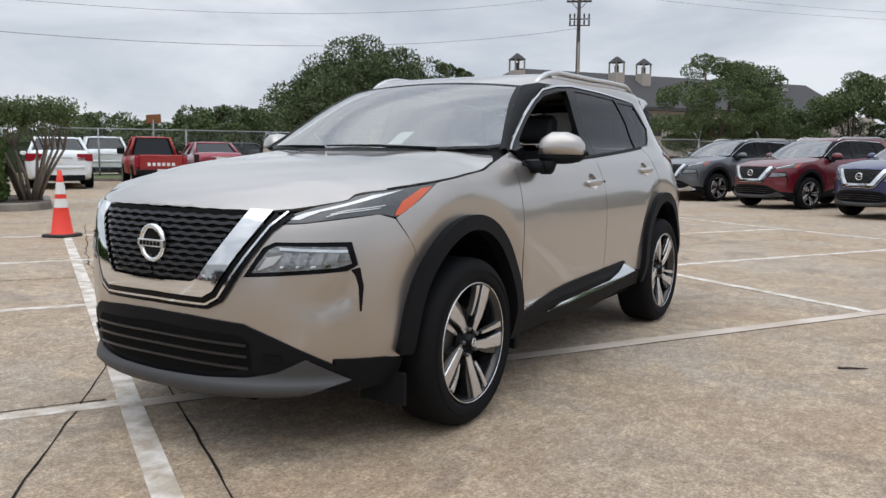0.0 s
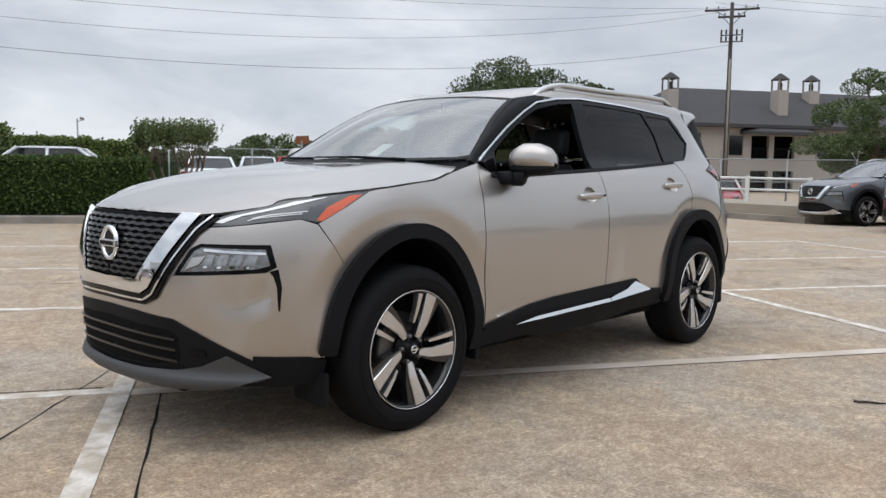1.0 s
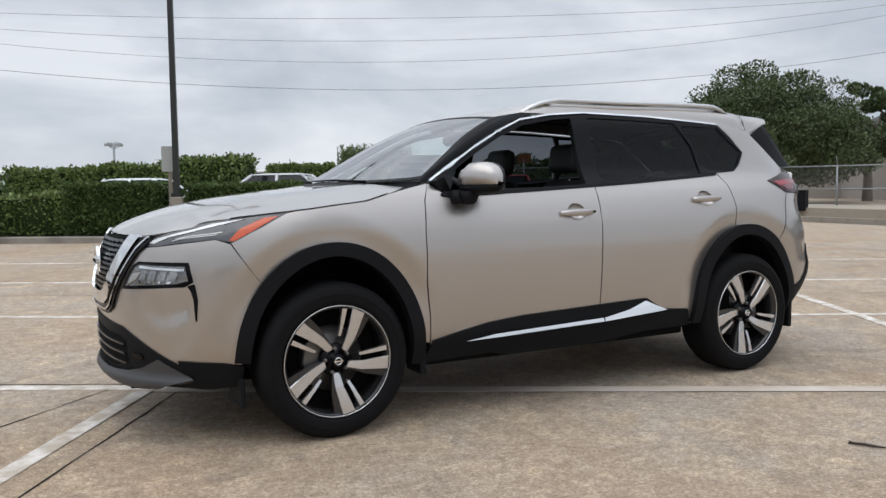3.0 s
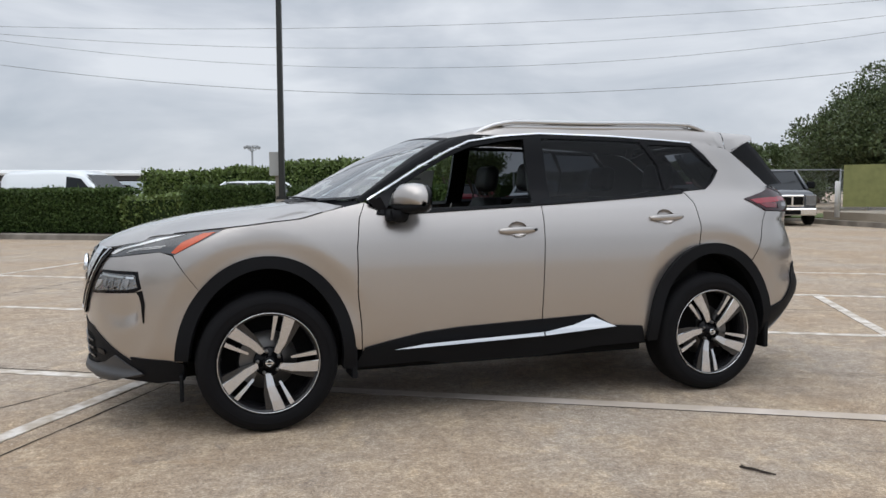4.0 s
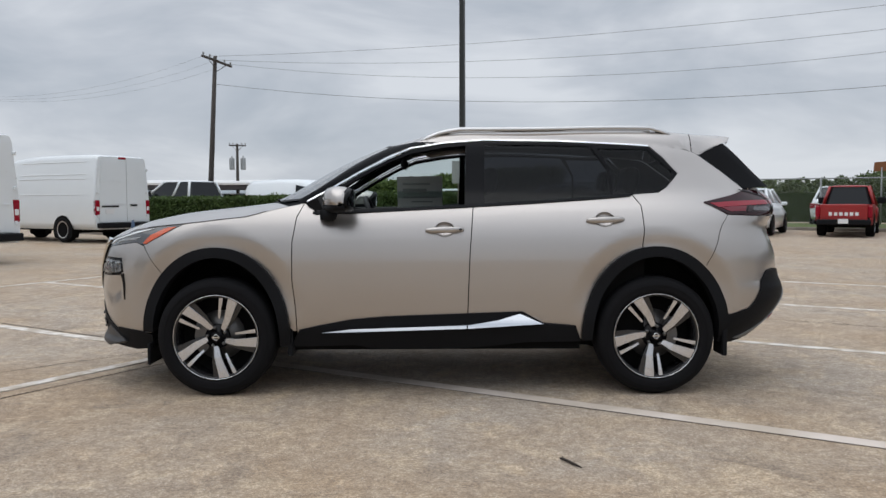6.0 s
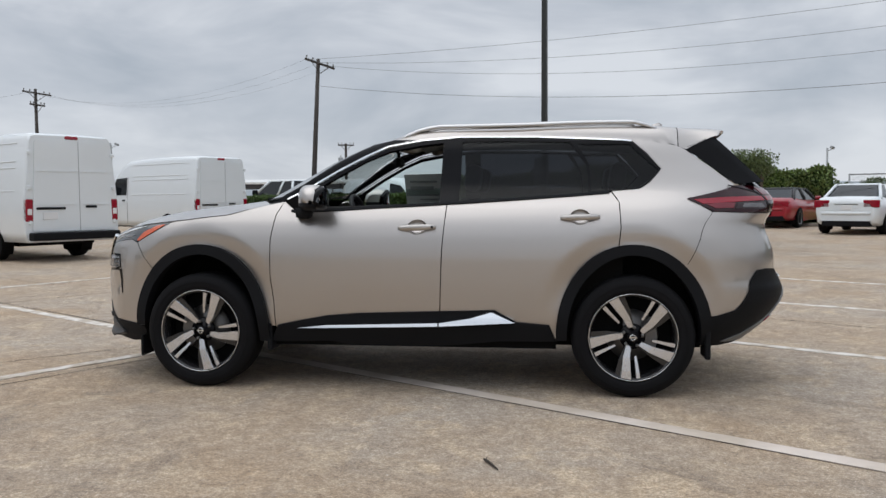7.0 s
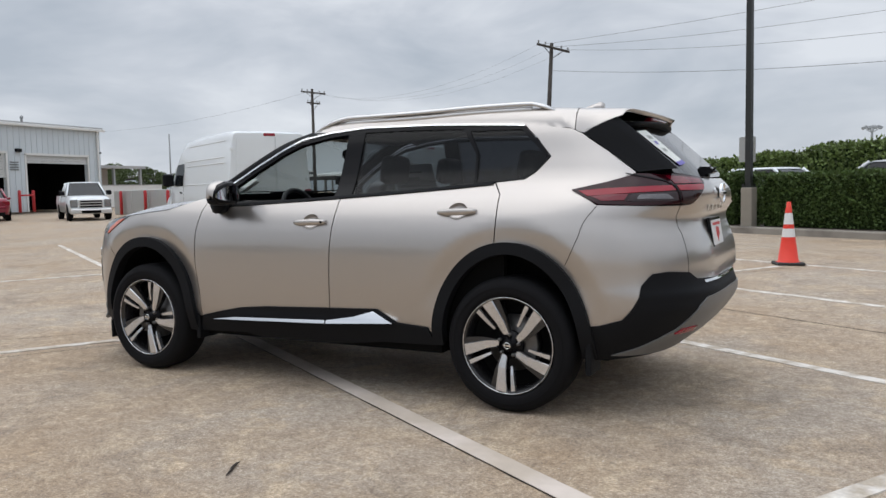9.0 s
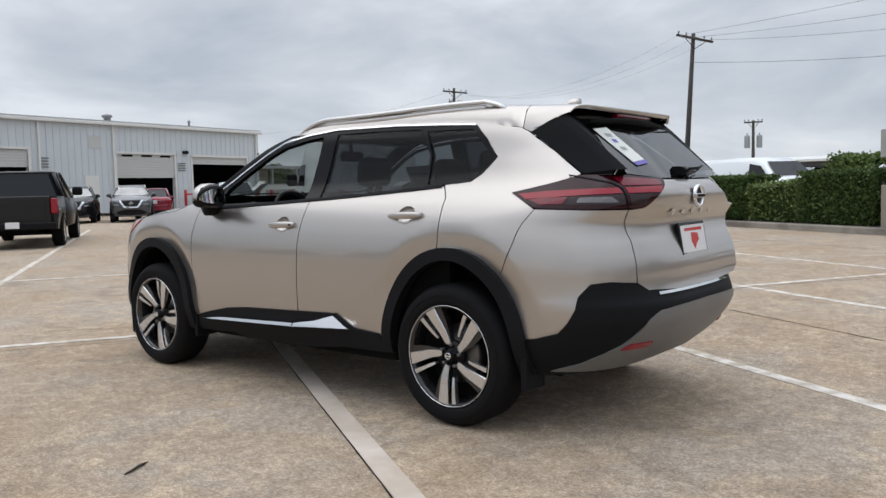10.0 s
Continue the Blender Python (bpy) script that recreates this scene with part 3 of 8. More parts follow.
    bm = B()
    lathe(bm, [(0.001, -0.004), (0.027, -0.003), (0.031, 0.002), (0.033, 0.03), (0.075, 0.028), (0.078, 0.05)], 28, "y")
    cap = part("hub_cap", bm, M["gloss_black"], w)
    if detail:
        bm = B()
        lathe(bm, [(0.014, -0.006), (0.018, -0.006), (0.018, -0.002), (0.014, -0.002)], 24, "y", closed=True)
        box(bm, -0.022, 0.022, -0.0065, -0.002, -0.003, 0.003)
        part("cap_emblem", bm, M["chrome"], cap)
    return w


def seat(parent, x, y, name="front_seat"):
    s = new(name)
    s.parent = parent
    s.matrix_basis = pose(x, y, 0)
    bm = B()
    box(bm, -0.26, 0.26, -0.25, 0.25, 0.55, 0.70, 0.05, seg=3)
    part("cushion", bm, M["seat"], s, smooth=True)
    bm = B()
    loft(bm, [[(xx + k, w * c, z) for xx, c in ((-0.06, -0.7), (-0.08, 0), (-0.06, 0.7), (0.0, 1), (0.07, 0.8), (0.07, -0.8), (0.0, -1))]
              for z, k, w in ((0.62, 0.20, 0.25), (0.8, 0.24, 0.26), (1.0, 0.30, 0.26), (1.13, 0.345, 0.22), (1.2, 0.37, 0.14))])
    part("backrest", bm, M["seat"], s)
    bm = B()
    box(bm, -0.05, 0.05, -0.13, 0.13, 1.22, 1.40, 0.045, pose(0.37, 0, 0, 0, 8, 0) @ Matrix.Translation((-0.18, 0, 0.01)), seg=3)
    part("headrest", bm, M["seat"], s, smooth=True)
    return s


def crossover(name, label, m, paint, step=0.05, detail=True, group="", sticker=True, skid="skid"):
    """The five-door crossover; its nose points to -x, its wheels stand on z = 0."""
    car = thing(name, label, "car", m, group)
    P = M[paint]
    kw = dict(mirror="both", step=step)
    HUB, ZH = 1.353, 0.366
    # wheel arches: a body cut hidden under the cladding's ring

    def cut(cx, a0, a1):
        return [(cx + 0.425 * math.cos(radians(a)), ZH + 0.51 * math.sin(radians(a))) for a in np.linspace(a0, a1, 21)]

    ua, ub, uc = nose(0.52, 0.56)[0], nose(0.65, 0.56)[0], side(-1.966, 0.572)[0]

    def ledge(u):
        t = min(max((u - ua) / (ub - ua), 0.0), 1.0)
        return 0.572 - 0.042 * t + 0.047 * max(0.0, (u - ub) / (uc - ub))

    def bumper_face(u, z):
        """The nose with the hollow under each lamp, ending in a sharp ledge."""
        p = wall(u, z)
        ze = ledge(u)
        if ua < u < uc and ze < z < ze + 0.20:
            t = min((u - ua) / (ub - ua), 1.0)
            e = min(1.0, (uc - u) / 0.045)
            dep = 0.015 * t * t * (3 - 2 * t) * e * e * (3 - 2 * e)
            k = (z - ze) / 0.07 if z < ze + 0.07 else 1 - (z - ze - 0.07) / 0.13
            k = k if z < ze + 0.07 else k * k * (3 - 2 * k)
            p += Vector((p.x + 1.3, p.y * 0.6, 0)).normalized() * (-dep * k)
        return p

    def lip_face(u, z):
        p = wall(u, z)
        return p + Vector((p.x + 1.3, p.y * 0.6, 0)).normalized() * 0.036 * math.exp(-((z - 0.284) / 0.034) ** 2)

    def sill_face(u, z):
        p = wall(u, z)
        p.y -= 0.55 * (0.50 - z)
        return p

    S = lambda pts: [side(x, z) for x, z in pts]
    # --- painted skins ---
    lamp_edge = [(-1.808, 0.928), (-1.70, 0.985), (-1.565, 1.053)]
    fender = [(-1.70, 0.69), *[p for p in cut(-HUB, 137, 5)], (-0.862, 0.40), (-0.867, 0.54), (-0.886, 0.71), (-0.884, 0.95), (-0.862, 1.10),
              (-0.82, 1.185), (-0.95, 1.158), (-1.05, 1.133), (-1.165, 1.101), (-1.345, 1.082), (-1.53, 1.061), *lamp_edge[::-1]]
    panel("front_fender", S(fender[1:]), wall, P, car, **kw)
    door_f = [(-0.855, 0.36), (-0.861, 0.54), (-0.880, 0.71), (-0.878, 0.95), (-0.856, 1.10), (-0.815, 1.185), (-0.73, 1.124), (-0.484, 1.133),
              (-0.13, 1.151), (0.228, 1.169), (0.205, 0.88), (0.195, 0.634), (0.186, 0.36)]
    def cup_hole(hx, hz):
        return S([(hx + 0.118 + 0.060 * math.cos(a), hz + 0.006 + 0.046 * math.sin(a)) for a in np.linspace(0, math.tau, 29)[:-1]])

    HANDLES = ((-0.065, 1.018), (0.925, 1.076))
    panel("front_door", S(door_f), wall, P, car, holes=[cup_hole(*HANDLES[0])], **kw)
    door_r = [(0.192, 0.36), (0.201, 0.634), (0.211, 0.88), (0.234, 1.169), (0.589, 1.188), (0.99, 1.214), (1.23, 1.229), (1.273, 1.17),
              (1.279, 1.017), (1.262, 0.86), *cut(HUB, 100, 184), (0.86, 0.36)]
    panel("rear_door", S(door_r), wall, P, car, holes=[cup_hole(*HANDLES[1])], **kw)
    qtr = [(1.268, 0.86), (1.285, 1.017), (1.279, 1.17), (1.236, 1.235), (1.40, 1.247), (1.46, 1.285), (1.535, 1.37), (1.45, 1.47), (1.365, 1.548),
           (1.5, 1.535), (1.63, 1.515), (1.683, 1.488), (1.83, 1.384), (1.975, 1.272), (1.93, 1.246), (1.84, 1.225), (1.672, 1.188), (1.815, 1.107), (2.04, 1.098)]
    qtr_u = S(qtr) + [tail(0.56, 1.094), tail(0.545, 0.95), tail(0.56, 0.75), side(2.09, 0.752), side(2.04, 0.70), side(1.96, 0.53), side(1.90, 0.49)] + S(cut(HUB, 14, 100))
    panel("quarter_panel", qtr_u, wall, P, car, **kw)
    # hood
    seam = [(p.x, p.y + 0.004) for p in SEAM[:-1]]
    ho = seam + [(-0.985, -0.785), (-0.925, -0.745), (-1.05, -0.5), (-1.125, -0.25), (-1.15, 0.0), (-1.125, 0.25), (-1.05, 0.5), (-0.925, 0.745), (-0.985, 0.785)] + [(x, -y) for x, y in seam[:0:-1]]
    panel("hood", ho, hood, P, car, step=step * 0.8, rim=0.012)
    if detail:
        ribbon("hood_seam", [(p.x, p.y + 0.004) for p in SEAM[10:-1]], hood, 0.009, M["dark"], car, off=0.003, rim=0.002, step=step)
    # front bumper skin, with the headlamp's opening
    lampo = [nose(y, z) for y, z in ((0.425, 0.716), (0.487, 0.825), (0.522, 0.846))] + [side(-1.978, 0.846), side(-1.964, 0.76), side(-2.0, 0.737)]
    bump = ([nose(0.0, 0.60), nose(0.30, 0.602), nose(0.335, 0.63), nose(0.475, 0.905), nose(0.60, 0.912), nose(0.72, 0.931), side(-1.87, 0.944), side(-1.812, 0.924)]
            + S(cut(-HUB, 137, 178)) + [side(-1.84, 0.385), side(-2.03, 0.40)] + [nose(y, z) for y, z in ((0.68, 0.375), (0.52, 0.488), (0.42, 0.535), (0.2, 0.552), (0.0, 0.555))])
    us = [ua + (uc - 0.006 - ua) * i / 16 for i in range(17)]
    panel("front_bumper", bump, bumper_face, P, car, holes=[lampo], mirror="both", step=0.022 if detail else step, creases=[[(u, ledge(u)) for u in us], [(u, ledge(u) + 0.07) for u in us]] if detail else ())
    # roof
    fr = [(SCREEN(1.580) + 0.20 * (abs(y) / 0.68) ** 2.2 + 0.008, y) for y in np.linspace(-0.56, 0.56, 15)]
    ed = [(x, -ROOF_HALF(x)) for x in np.linspace(-0.05, 1.64, 22)]
    panel("roof", [(x, y) for x, y in ed[::-1]] + fr + [(x, -y) for x, y in ed], roof, P, car, step=step, rim=0.02,
          creases=[[(x, y * k) for x, y in ed[1:-1]] for k in (0.84, 0.9, 0.94, 0.97, 0.987, -0.84, -0.9, -0.94, -0.97, -0.987)])
    # --- glazing ---
    ws = [(y, ztop(y)) for y in np.linspace(-0.575, 0.575, 17)] + [(0.765, 1.215)] + [(y, 1.205 - 0.02 * (1 - (y / 0.75) ** 2)) for y in np.linspace(0.72, -0.72, 15)] + [(-0.765, 1.215)]
    wsg = panel("windshield", ws, screen, M["windshield"], car, step=step * 1.4, rim=0.006, label="greyish windscreen reflecting clouds")[0]
    wsg.visible_shadow = False
    if detail:
        panel("windshield_border", ws, screen, M["frit"], car, off=0.001, rim=0, step=step, holes=[[(y * 0.962, 1.2 + (z - 1.2) * 0.945 + 0.012) for y, z in ws]])
    win_f = [(-0.70, 1.148), (-0.64, 1.25), (-0.47, 1.352), (-0.30, 1.443), (-0.16, 1.50), (0.05, 1.538), (0.19, 1.552), (0.178, 1.165)]
    win_r = [(0.30, 1.183), (0.31, 1.558), (0.6, 1.556), (0.985, 1.545), (1.085, 1.40), (1.10, 1.22)]
    win_q = [(1.115, 1.235), (1.10, 1.40), (1.03, 1.53), (1.35, 1.525), (1.515, 1.37), (1.43, 1.277), (1.37, 1.252)]
    surround = [(-0.80, 1.192), (-0.73, 1.13), (-0.484, 1.137), (-0.13, 1.155), (0.228, 1.173), (0.589, 1.192), (0.99, 1.218), (1.236, 1.239), (1.39, 1.247), (1.455, 1.285),
                (1.53, 1.37), (1.45, 1.462), (1.365, 1.54), *[(x, ROOF_EDGE(x) - 0.012) for x in (1.15, 0.78, 0.5, 0.30, 0.05, -0.163, -0.306, -0.484, -0.66, -0.78)]]
    panel("window_frame", S(surround), wall, M["gloss_black"], car, off=0.002, rim=0.03, holes=[S(win_f), S(win_r), S(win_q)], **kw)
    g1, g2 = panel("rear_window", S(win_r), wall, M["privacy"], car, off=-0.004, rim=0, label="dark tinted rear side window", **kw)
    q1, q2 = panel("quarter_window", S(win_q), wall, M["privacy"], car, off=-0.004, rim=0, label="dark tinted quarter window", **kw)
    if not detail:
        panel("front_window", S(win_f), wall, M["privacy"], car, off=-0.004, rim=0, **kw)
    for g in (g1, g2, q1, q2):
        g.visible_shadow = False
    # pillar strip between windscreen and side windows
    for sg in (1, -1):
        bm = B()
        ra = []
        for t in np.linspace(0, 1, 16):
            z1 = 1.196 + (1.556 - 1.196) * t
            y1 = 0.768 - 0.19 * t
            p1 = screen(-y1 + 0.012, z1)
            x2 = -0.83 + (0.02 + 0.83) * t ** 0.86
            z2 = ROOF_EDGE(x2) + 0.010
            p2 = wall(*side(x2, z2))
            p2.y -= 0.003
            mid = (p1 + p2) / 2 + Vector((-0.012, -0.012, 0.012))
            ra.append([(p.x, p.y * sg, p.z) for p in (p1, p1.lerp(mid, 0.5), mid, mid.lerp(p2, 0.5), p2)])
        loft(bm, ra if sg > 0 else [r[::-1] for r in ra], close=False)
        part("windshield_pillar", bm, M["plastic"], car)
    # bright moulding over the side windows, black sill moulding below them
    trim = [(x, ROOF_EDGE(x) - 0.001) for x in (-0.80, -0.66, -0.484, -0.306, -0.163, 0.05, 0.30, 0.78, 1.15, 1.36)]
    ribbon("window_trim", S(trim), wall, 0.009, M["chrome"], car, off=0.007, step=step, label="bright chrome window moulding")
    belt = [(-0.76, 1.128), (-0.73, 1.122), (-0.484, 1.131), (-0.13, 1.149), (0.228, 1.167), (0.589, 1.186), (0.99, 1.212), (1.22, 1.229)]
    ribbon("belt_moulding", S(belt), wall, 0.014, M["plastic"], car, off=0.007, step=step)
    # --- cladding ---
    for cx, a0, a1, nm in ((-HUB, -4, 172, "front"), (HUB, -2, 178, "rear")):
        outer = [(cx + 0.455 * math.copysign(abs(math.cos(radians(a))) ** 0.94, math.cos(radians(a))), ZH + 0.550 * math.sin(radians(a))) for a in np.linspace(a0 - 2, a1 + 4, 40)]
        inner = [(cx + 0.390 * math.cos(radians(a)), ZH + 0.487 * math.sin(radians(a))) for a in np.linspace(a1 + 4, a0 - 2, 40)]
        panel("wheel_arch_cladding", S(outer + inner), wall, M["plastic"], car, off=0.034, rim=0.06, label="matt black wheel arch cladding", mirror="both", step=step * 0.8)
        for sg in (1, -1):
            bm = B()
            n = 26
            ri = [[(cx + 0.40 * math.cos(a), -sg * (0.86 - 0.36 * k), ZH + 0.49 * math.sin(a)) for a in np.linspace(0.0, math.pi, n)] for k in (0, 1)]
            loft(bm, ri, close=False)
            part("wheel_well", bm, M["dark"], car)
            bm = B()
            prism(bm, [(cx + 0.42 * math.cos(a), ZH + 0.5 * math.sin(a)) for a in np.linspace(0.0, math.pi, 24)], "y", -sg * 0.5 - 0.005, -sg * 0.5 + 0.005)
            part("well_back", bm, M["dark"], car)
    sill = [(-0.90, 0.30), (-0.845, 0.408), (-0.69, 0.442), (-0.518, 0.474), (-0.311, 0.492), (0.188, 0.509), (0.53, 0.52), (0.60, 0.48), (0.66, 0.447), (0.86, 0.43),
            (0.90, 0.33), (0.55, 0.325), (0.33, 0.30), (0.11, 0.285), (-0.38, 0.285), (-0.5, 0.31)]
    panel("sill_cladding", S(sill), wall, M["plastic"], car, off=0.010, rim=0.06, label="matt black sill cladding", **kw)
    panel("sill_trim", S([(-0.697, 0.395), (-0.518, 0.414), (0.185, 0.434), (0.185, 0.415), (-0.5, 0.398)]), sill_face, M["chrome"], car, off=0.019, rim=0.03, label="bright chrome sill moulding", **kw)
    panel("sill_trim", S([(0.193, 0.434), (0.38, 0.462), (0.512, 0.499), (0.655, 0.440), (0.5, 0.432), (0.193, 0.415)]), sill_face, M["chrome"], car, off=0.019, rim=0.03, label="bright chrome sill moulding", **kw)
    # front lower black trim, grille bars, skid lip
    low = [nose(0.0, 0.562), nose(0.2, 0.558), nose(0.42, 0.541), nose(0.52, 0.494), nose(0.69, 0.378), side(-2.03, 0.404), side(-1.845, 0.392), side(-1.768, 0.375), side(-1.768, 0.285), side(-1.9, 0.268), nose(0.68, 0.275), nose(0.5, 0.285), nose(0.3, 0.275), nose(0.0, 0.27)]
    intake = [nose(0.0, 0.515), nose(0.40, 0.497), nose(0.44, 0.475), nose(0.44, 0.375), nose(0.3, 0.345), nose(0.0, 0.335)]
    panel("lower_bumper_trim", low, wall, M["plastic"], car, off=0.006, rim=0.03, holes=[], **kw)
    panel("lower_intake", intake, wall, M["dark"], car, off=0.0075, rim=0, **kw)
    for z in (0.385, 0.43, 0.472):
        ribbon("intake_bar", [nose(y, z - 0.012 * (y / 0.45) ** 2) for y in np.linspace(0.0, 0.43, 8)], wall, 0.010, M["grille_black"], car, off=0.016, rim=0.012, step=step)
    lip = [nose(0.0, 0.315), nose(0.25, 0.32), nose(0.42, 0.333), nose(0.52, 0.358), nose(0.615, 0.408), nose(0.68, 0.352), nose(0.712, 0.314), nose(0.6, 0.280), nose(0.45, 0.268), nose(0.3, 0.262), nose(0.0, 0.258)]
    panel("skid_lip", lip, lip_face, M[skid], car, off=0.012, rim=0.05, label="grey plastic skid lip", mirror="both", step=0.02 if detail else step)
    if detail:
        panel("fog_lamp", rounded([nose(0.485, 0.405), nose(0.485, 0.43), nose(0.545, 0.425), nose(0.55, 0.40)], 0.012), wall, M["gloss_black"], car, off=0.014, rim=0.01, mirror="both", step=0.03)
    # grille: black mesh, chrome band, black and thin bright lines round it
    mesh_o = [nose(0.0, 0.955), nose(0.2, 0.957), nose(0.415, 0.952), nose(0.245, 0.705), nose(0.22, 0.692), nose(0.0, 0.688)]
    panel("grille_backing", mesh_o, wall, M["dark"], car, off=0.0, rim=0, **kw)
    rows = 11
    for k in range(rows):
        z = 0.705 + 0.0225 * k
        ye = 0.245 + (z - 0.705) / 0.247 * 0.17 - 0.01
        path = []
        for y in np.linspace(0.0, ye, 28 if detail else 8):
            path.append(nose(float(y), z + (0.0026 * math.sin(y * 85 + (k % 2) * math.pi) if detail else 0)))
        ribbon("grille_bar", path, wall, 0.0115, M["grille_black"], car, off=0.010, rim=0.01, step=0.02 if detail else 0.06)
    band = [nose(0.418, 0.957), nose(0.248, 0.703), nose(0.222, 0.690), nose(0.0, 0.685), nose(0.0, 0.640), nose(0.27, 0.636), nose(0.315, 0.66), nose(0.405, 0.80), nose(0.50, 0.955)]
    panel("grille_surround", band, wall, M["chrome"], car, off=0.022, rim=0.03, label="bright chrome grille surround", **kw)
    ribbon("grille_line", [nose(y, z) for y, z in ((0.0, 0.627), (0.275, 0.624), (0.322, 0.648), (0.415, 0.79), (0.515, 0.945))], wall, 0.018, M["gloss_black"], car, off=0.014, step=step)
    ribbon("grille_bright_line", [nose(y, z) for y, z in ((0.0, 0.613), (0.282, 0.610), (0.333, 0.637), (0.428, 0.785), (0.50, 0.90), (0.548, 0.952))], wall, 0.008, M["chrome"], car, off=0.018, step=step)
    ribbon("grille_outer_line", [nose(y, z) for y, z in ((0.0, 0.600), (0.288, 0.597), (0.345, 0.625), (0.44, 0.78), (0.505, 0.885), (0.565, 0.945))], wall, 0.013, M["gloss_black"], car, off=0.012, step=step)
    badge(car, -1)
    # headlamps and the lamp strips over them
    hl = [nose(0.43, 0.72), nose(0.49, 0.824), nose(0.524, 0.843), side(-1.98, 0.843), side(-1.965, 0.76), side(-1.995, 0.738)]
    panel("headlamp_bezel", rounded(hl + [side(-2.03, 0.735)], 0.012, 3), wall, M["gloss_black"], car, off=-0.004, rim=0.03, **kw)
    lens = [nose(0.455, 0.733), nose(0.505, 0.818), nose(0.532, 0.832), side(-1.995, 0.828), side(-1.985, 0.765), side(-2.03, 0.752)]
    panel("headlamp", lens, wall, M["lamp_clear"], car, off=0.000, rim=0.006, label="clear lamp with chrome reflectors", **kw)
    if detail:
        ribbon("headlamp_chrome", [nose(0.545, 0.822), nose(0.62, 0.817), side(-1.995, 0.812)], wall, 0.010, M["chrome"], car, off=0.008, step=0.03)
        for k, y in enumerate((0.545, 0.592, 0.634, 0.672)):
            panel("reflector_cell", [nose(y, 0.765), nose(y + 0.014, 0.806), nose(y + 0.040, 0.806), nose(y + 0.034, 0.765)], wall, M["lamp_cell"], car, off=0.004, rim=0.006, mirror="both", step=0.03)
            panel("projector_lens", rounded([nose(y + 0.004, 0.752), nose(y + 0.007, 0.762), nose(y + 0.022, 0.762), nose(y + 0.019, 0.752)], 0.006, 2), wall, M["chrome"], car, off=0.006, rim=0.006, mirror="both", step=0.03)
        panel("lamp_fin", [nose(0.478, 0.742), nose(0.505, 0.79), nose(0.555, 0.80), nose(0.53, 0.765)], wall, M["satin"], car, off=0.006, rim=0.006, mirror="both", step=0.03)
    panel("bumper_slit", rounded([side(-1.990, 0.742), side(-1.960, 0.752), side(-1.950, 0.68), side(-1.955, 0.585), side(-1.961, 0.584), side(-1.967, 0.68), side(-1.977, 0.722)], 0.006, 3), wall, M["gloss_black"], car, off=0.003, rim=0.006, mirror="both", step=0.02)
    drl = [nose(0.495, 0.912), nose(0.528, 0.934), nose(0.62, 0.972), nose(0.70, 0.995), side(-1.92, 1.012), side(-1.80, 1.03), side(-1.69, 1.043), side(-1.560, 1.056), side(-1.68, 0.994), side(-1.806, 0.932), side(-1.87, 0.946), nose(0.72, 0.935), nose(0.60, 0.915)]
    panel("daytime_lamp", drl, wall, M["lamp_dark"], car, off=0.002, rim=0.02, label="slim dark lamp strip", **kw)
    panel("light_bar", [nose(0.545, 0.927), nose(0.60, 0.952), nose(0.70, 0.985), side(-1.87, 1.012), side(-1.74, 1.032), side(-1.86, 1.003), nose(0.70, 0.974), nose(0.64, 0.955), nose(0.585, 0.926)], wall, M["drl"], car, off=0.005, rim=0.006, **kw)
    if detail:
        for k in range(2):
            ribbon("lamp_louvre", [nose(0.66 + 0.01 * k, 0.937 + 0.009 * k), side(-1.99 + 0.02 * k, 0.950 + 0.009 * k), side(-1.86 + 0.02 * k, 0.966 + 0.009 * k)], wall, 0.0035, M["satin"], car, off=0.006, rim=0.004, step=0.04)
    panel("turn_lamp", [side(-1.816, 0.940), side(-1.765, 0.990), side(-1.66, 1.036), side(-1.60, 1.042), side(-1.70, 0.988), side(-1.795, 0.937)], wall, M["amber"], car, off=0.006, rim=0.006, label="amber turn lamp", **kw)
    # --- tail ---
    ribbon("bumper_seam", S([(1.817, 1.104), (1.74, 0.955), (1.668, 0.80)]), wall, 0.0032, M["dark"], car, off=0.0015, rim=0.002, step=step)
    gate = [tail(0.555, 1.094), tail(0.54, 0.95), tail(0.555, 0.75), tail(0.50, 0.715), tail(0.25, 0.700), tail(0.0, 0.698), tail(-0.25, 0.700), tail(-0.50, 0.715), tail(-0.555, 0.75), tail(-0.54, 0.95),
            tail(-0.555, 1.094), tail(-0.48, 1.10), tail(-0.30, 1.215), tail(-0.28, 1.235), tail(0.28, 1.235), tail(0.30, 1.215), tail(0.48, 1.10)]
    panel("tailgate", gate, wall, P, car, step=step, rim=0.014)
    lampr = [side(1.672, 1.186), side(1.84, 1.222), side(1.975, 1.262), tail(0.63, 1.262), tail(0.5, 1.258), tail(0.29, 1.236), tail(0.31, 1.21), tail(0.475, 1.105), side(2.03, 1.102), side(1.82, 1.111)]
    lampr = rounded(lampr, 0.01, 2)
    panel("tail_lamp", lampr, wall, M["tail_red"], car, off=0.006, rim=0.03, label="dark red wraparound tail lamp", **kw)
    panel("lamp_bar", [side(1.715, 1.178), side(1.86, 1.189), side(2.02, 1.194), tail(0.63, 1.196), tail(0.575, 1.197), tail(0.575, 1.172), side(2.02, 1.166), side(1.86, 1.158), side(1.765, 1.152)], wall, M["tail_bright"], car, off=0.0085, rim=0.003, **kw)
    panel("lamp_bar", [tail(0.552, 1.197), tail(0.335, 1.202), tail(0.37, 1.172), tail(0.552, 1.172)], wall, M["tail_bright"], car, off=0.0085, rim=0.003, **kw)
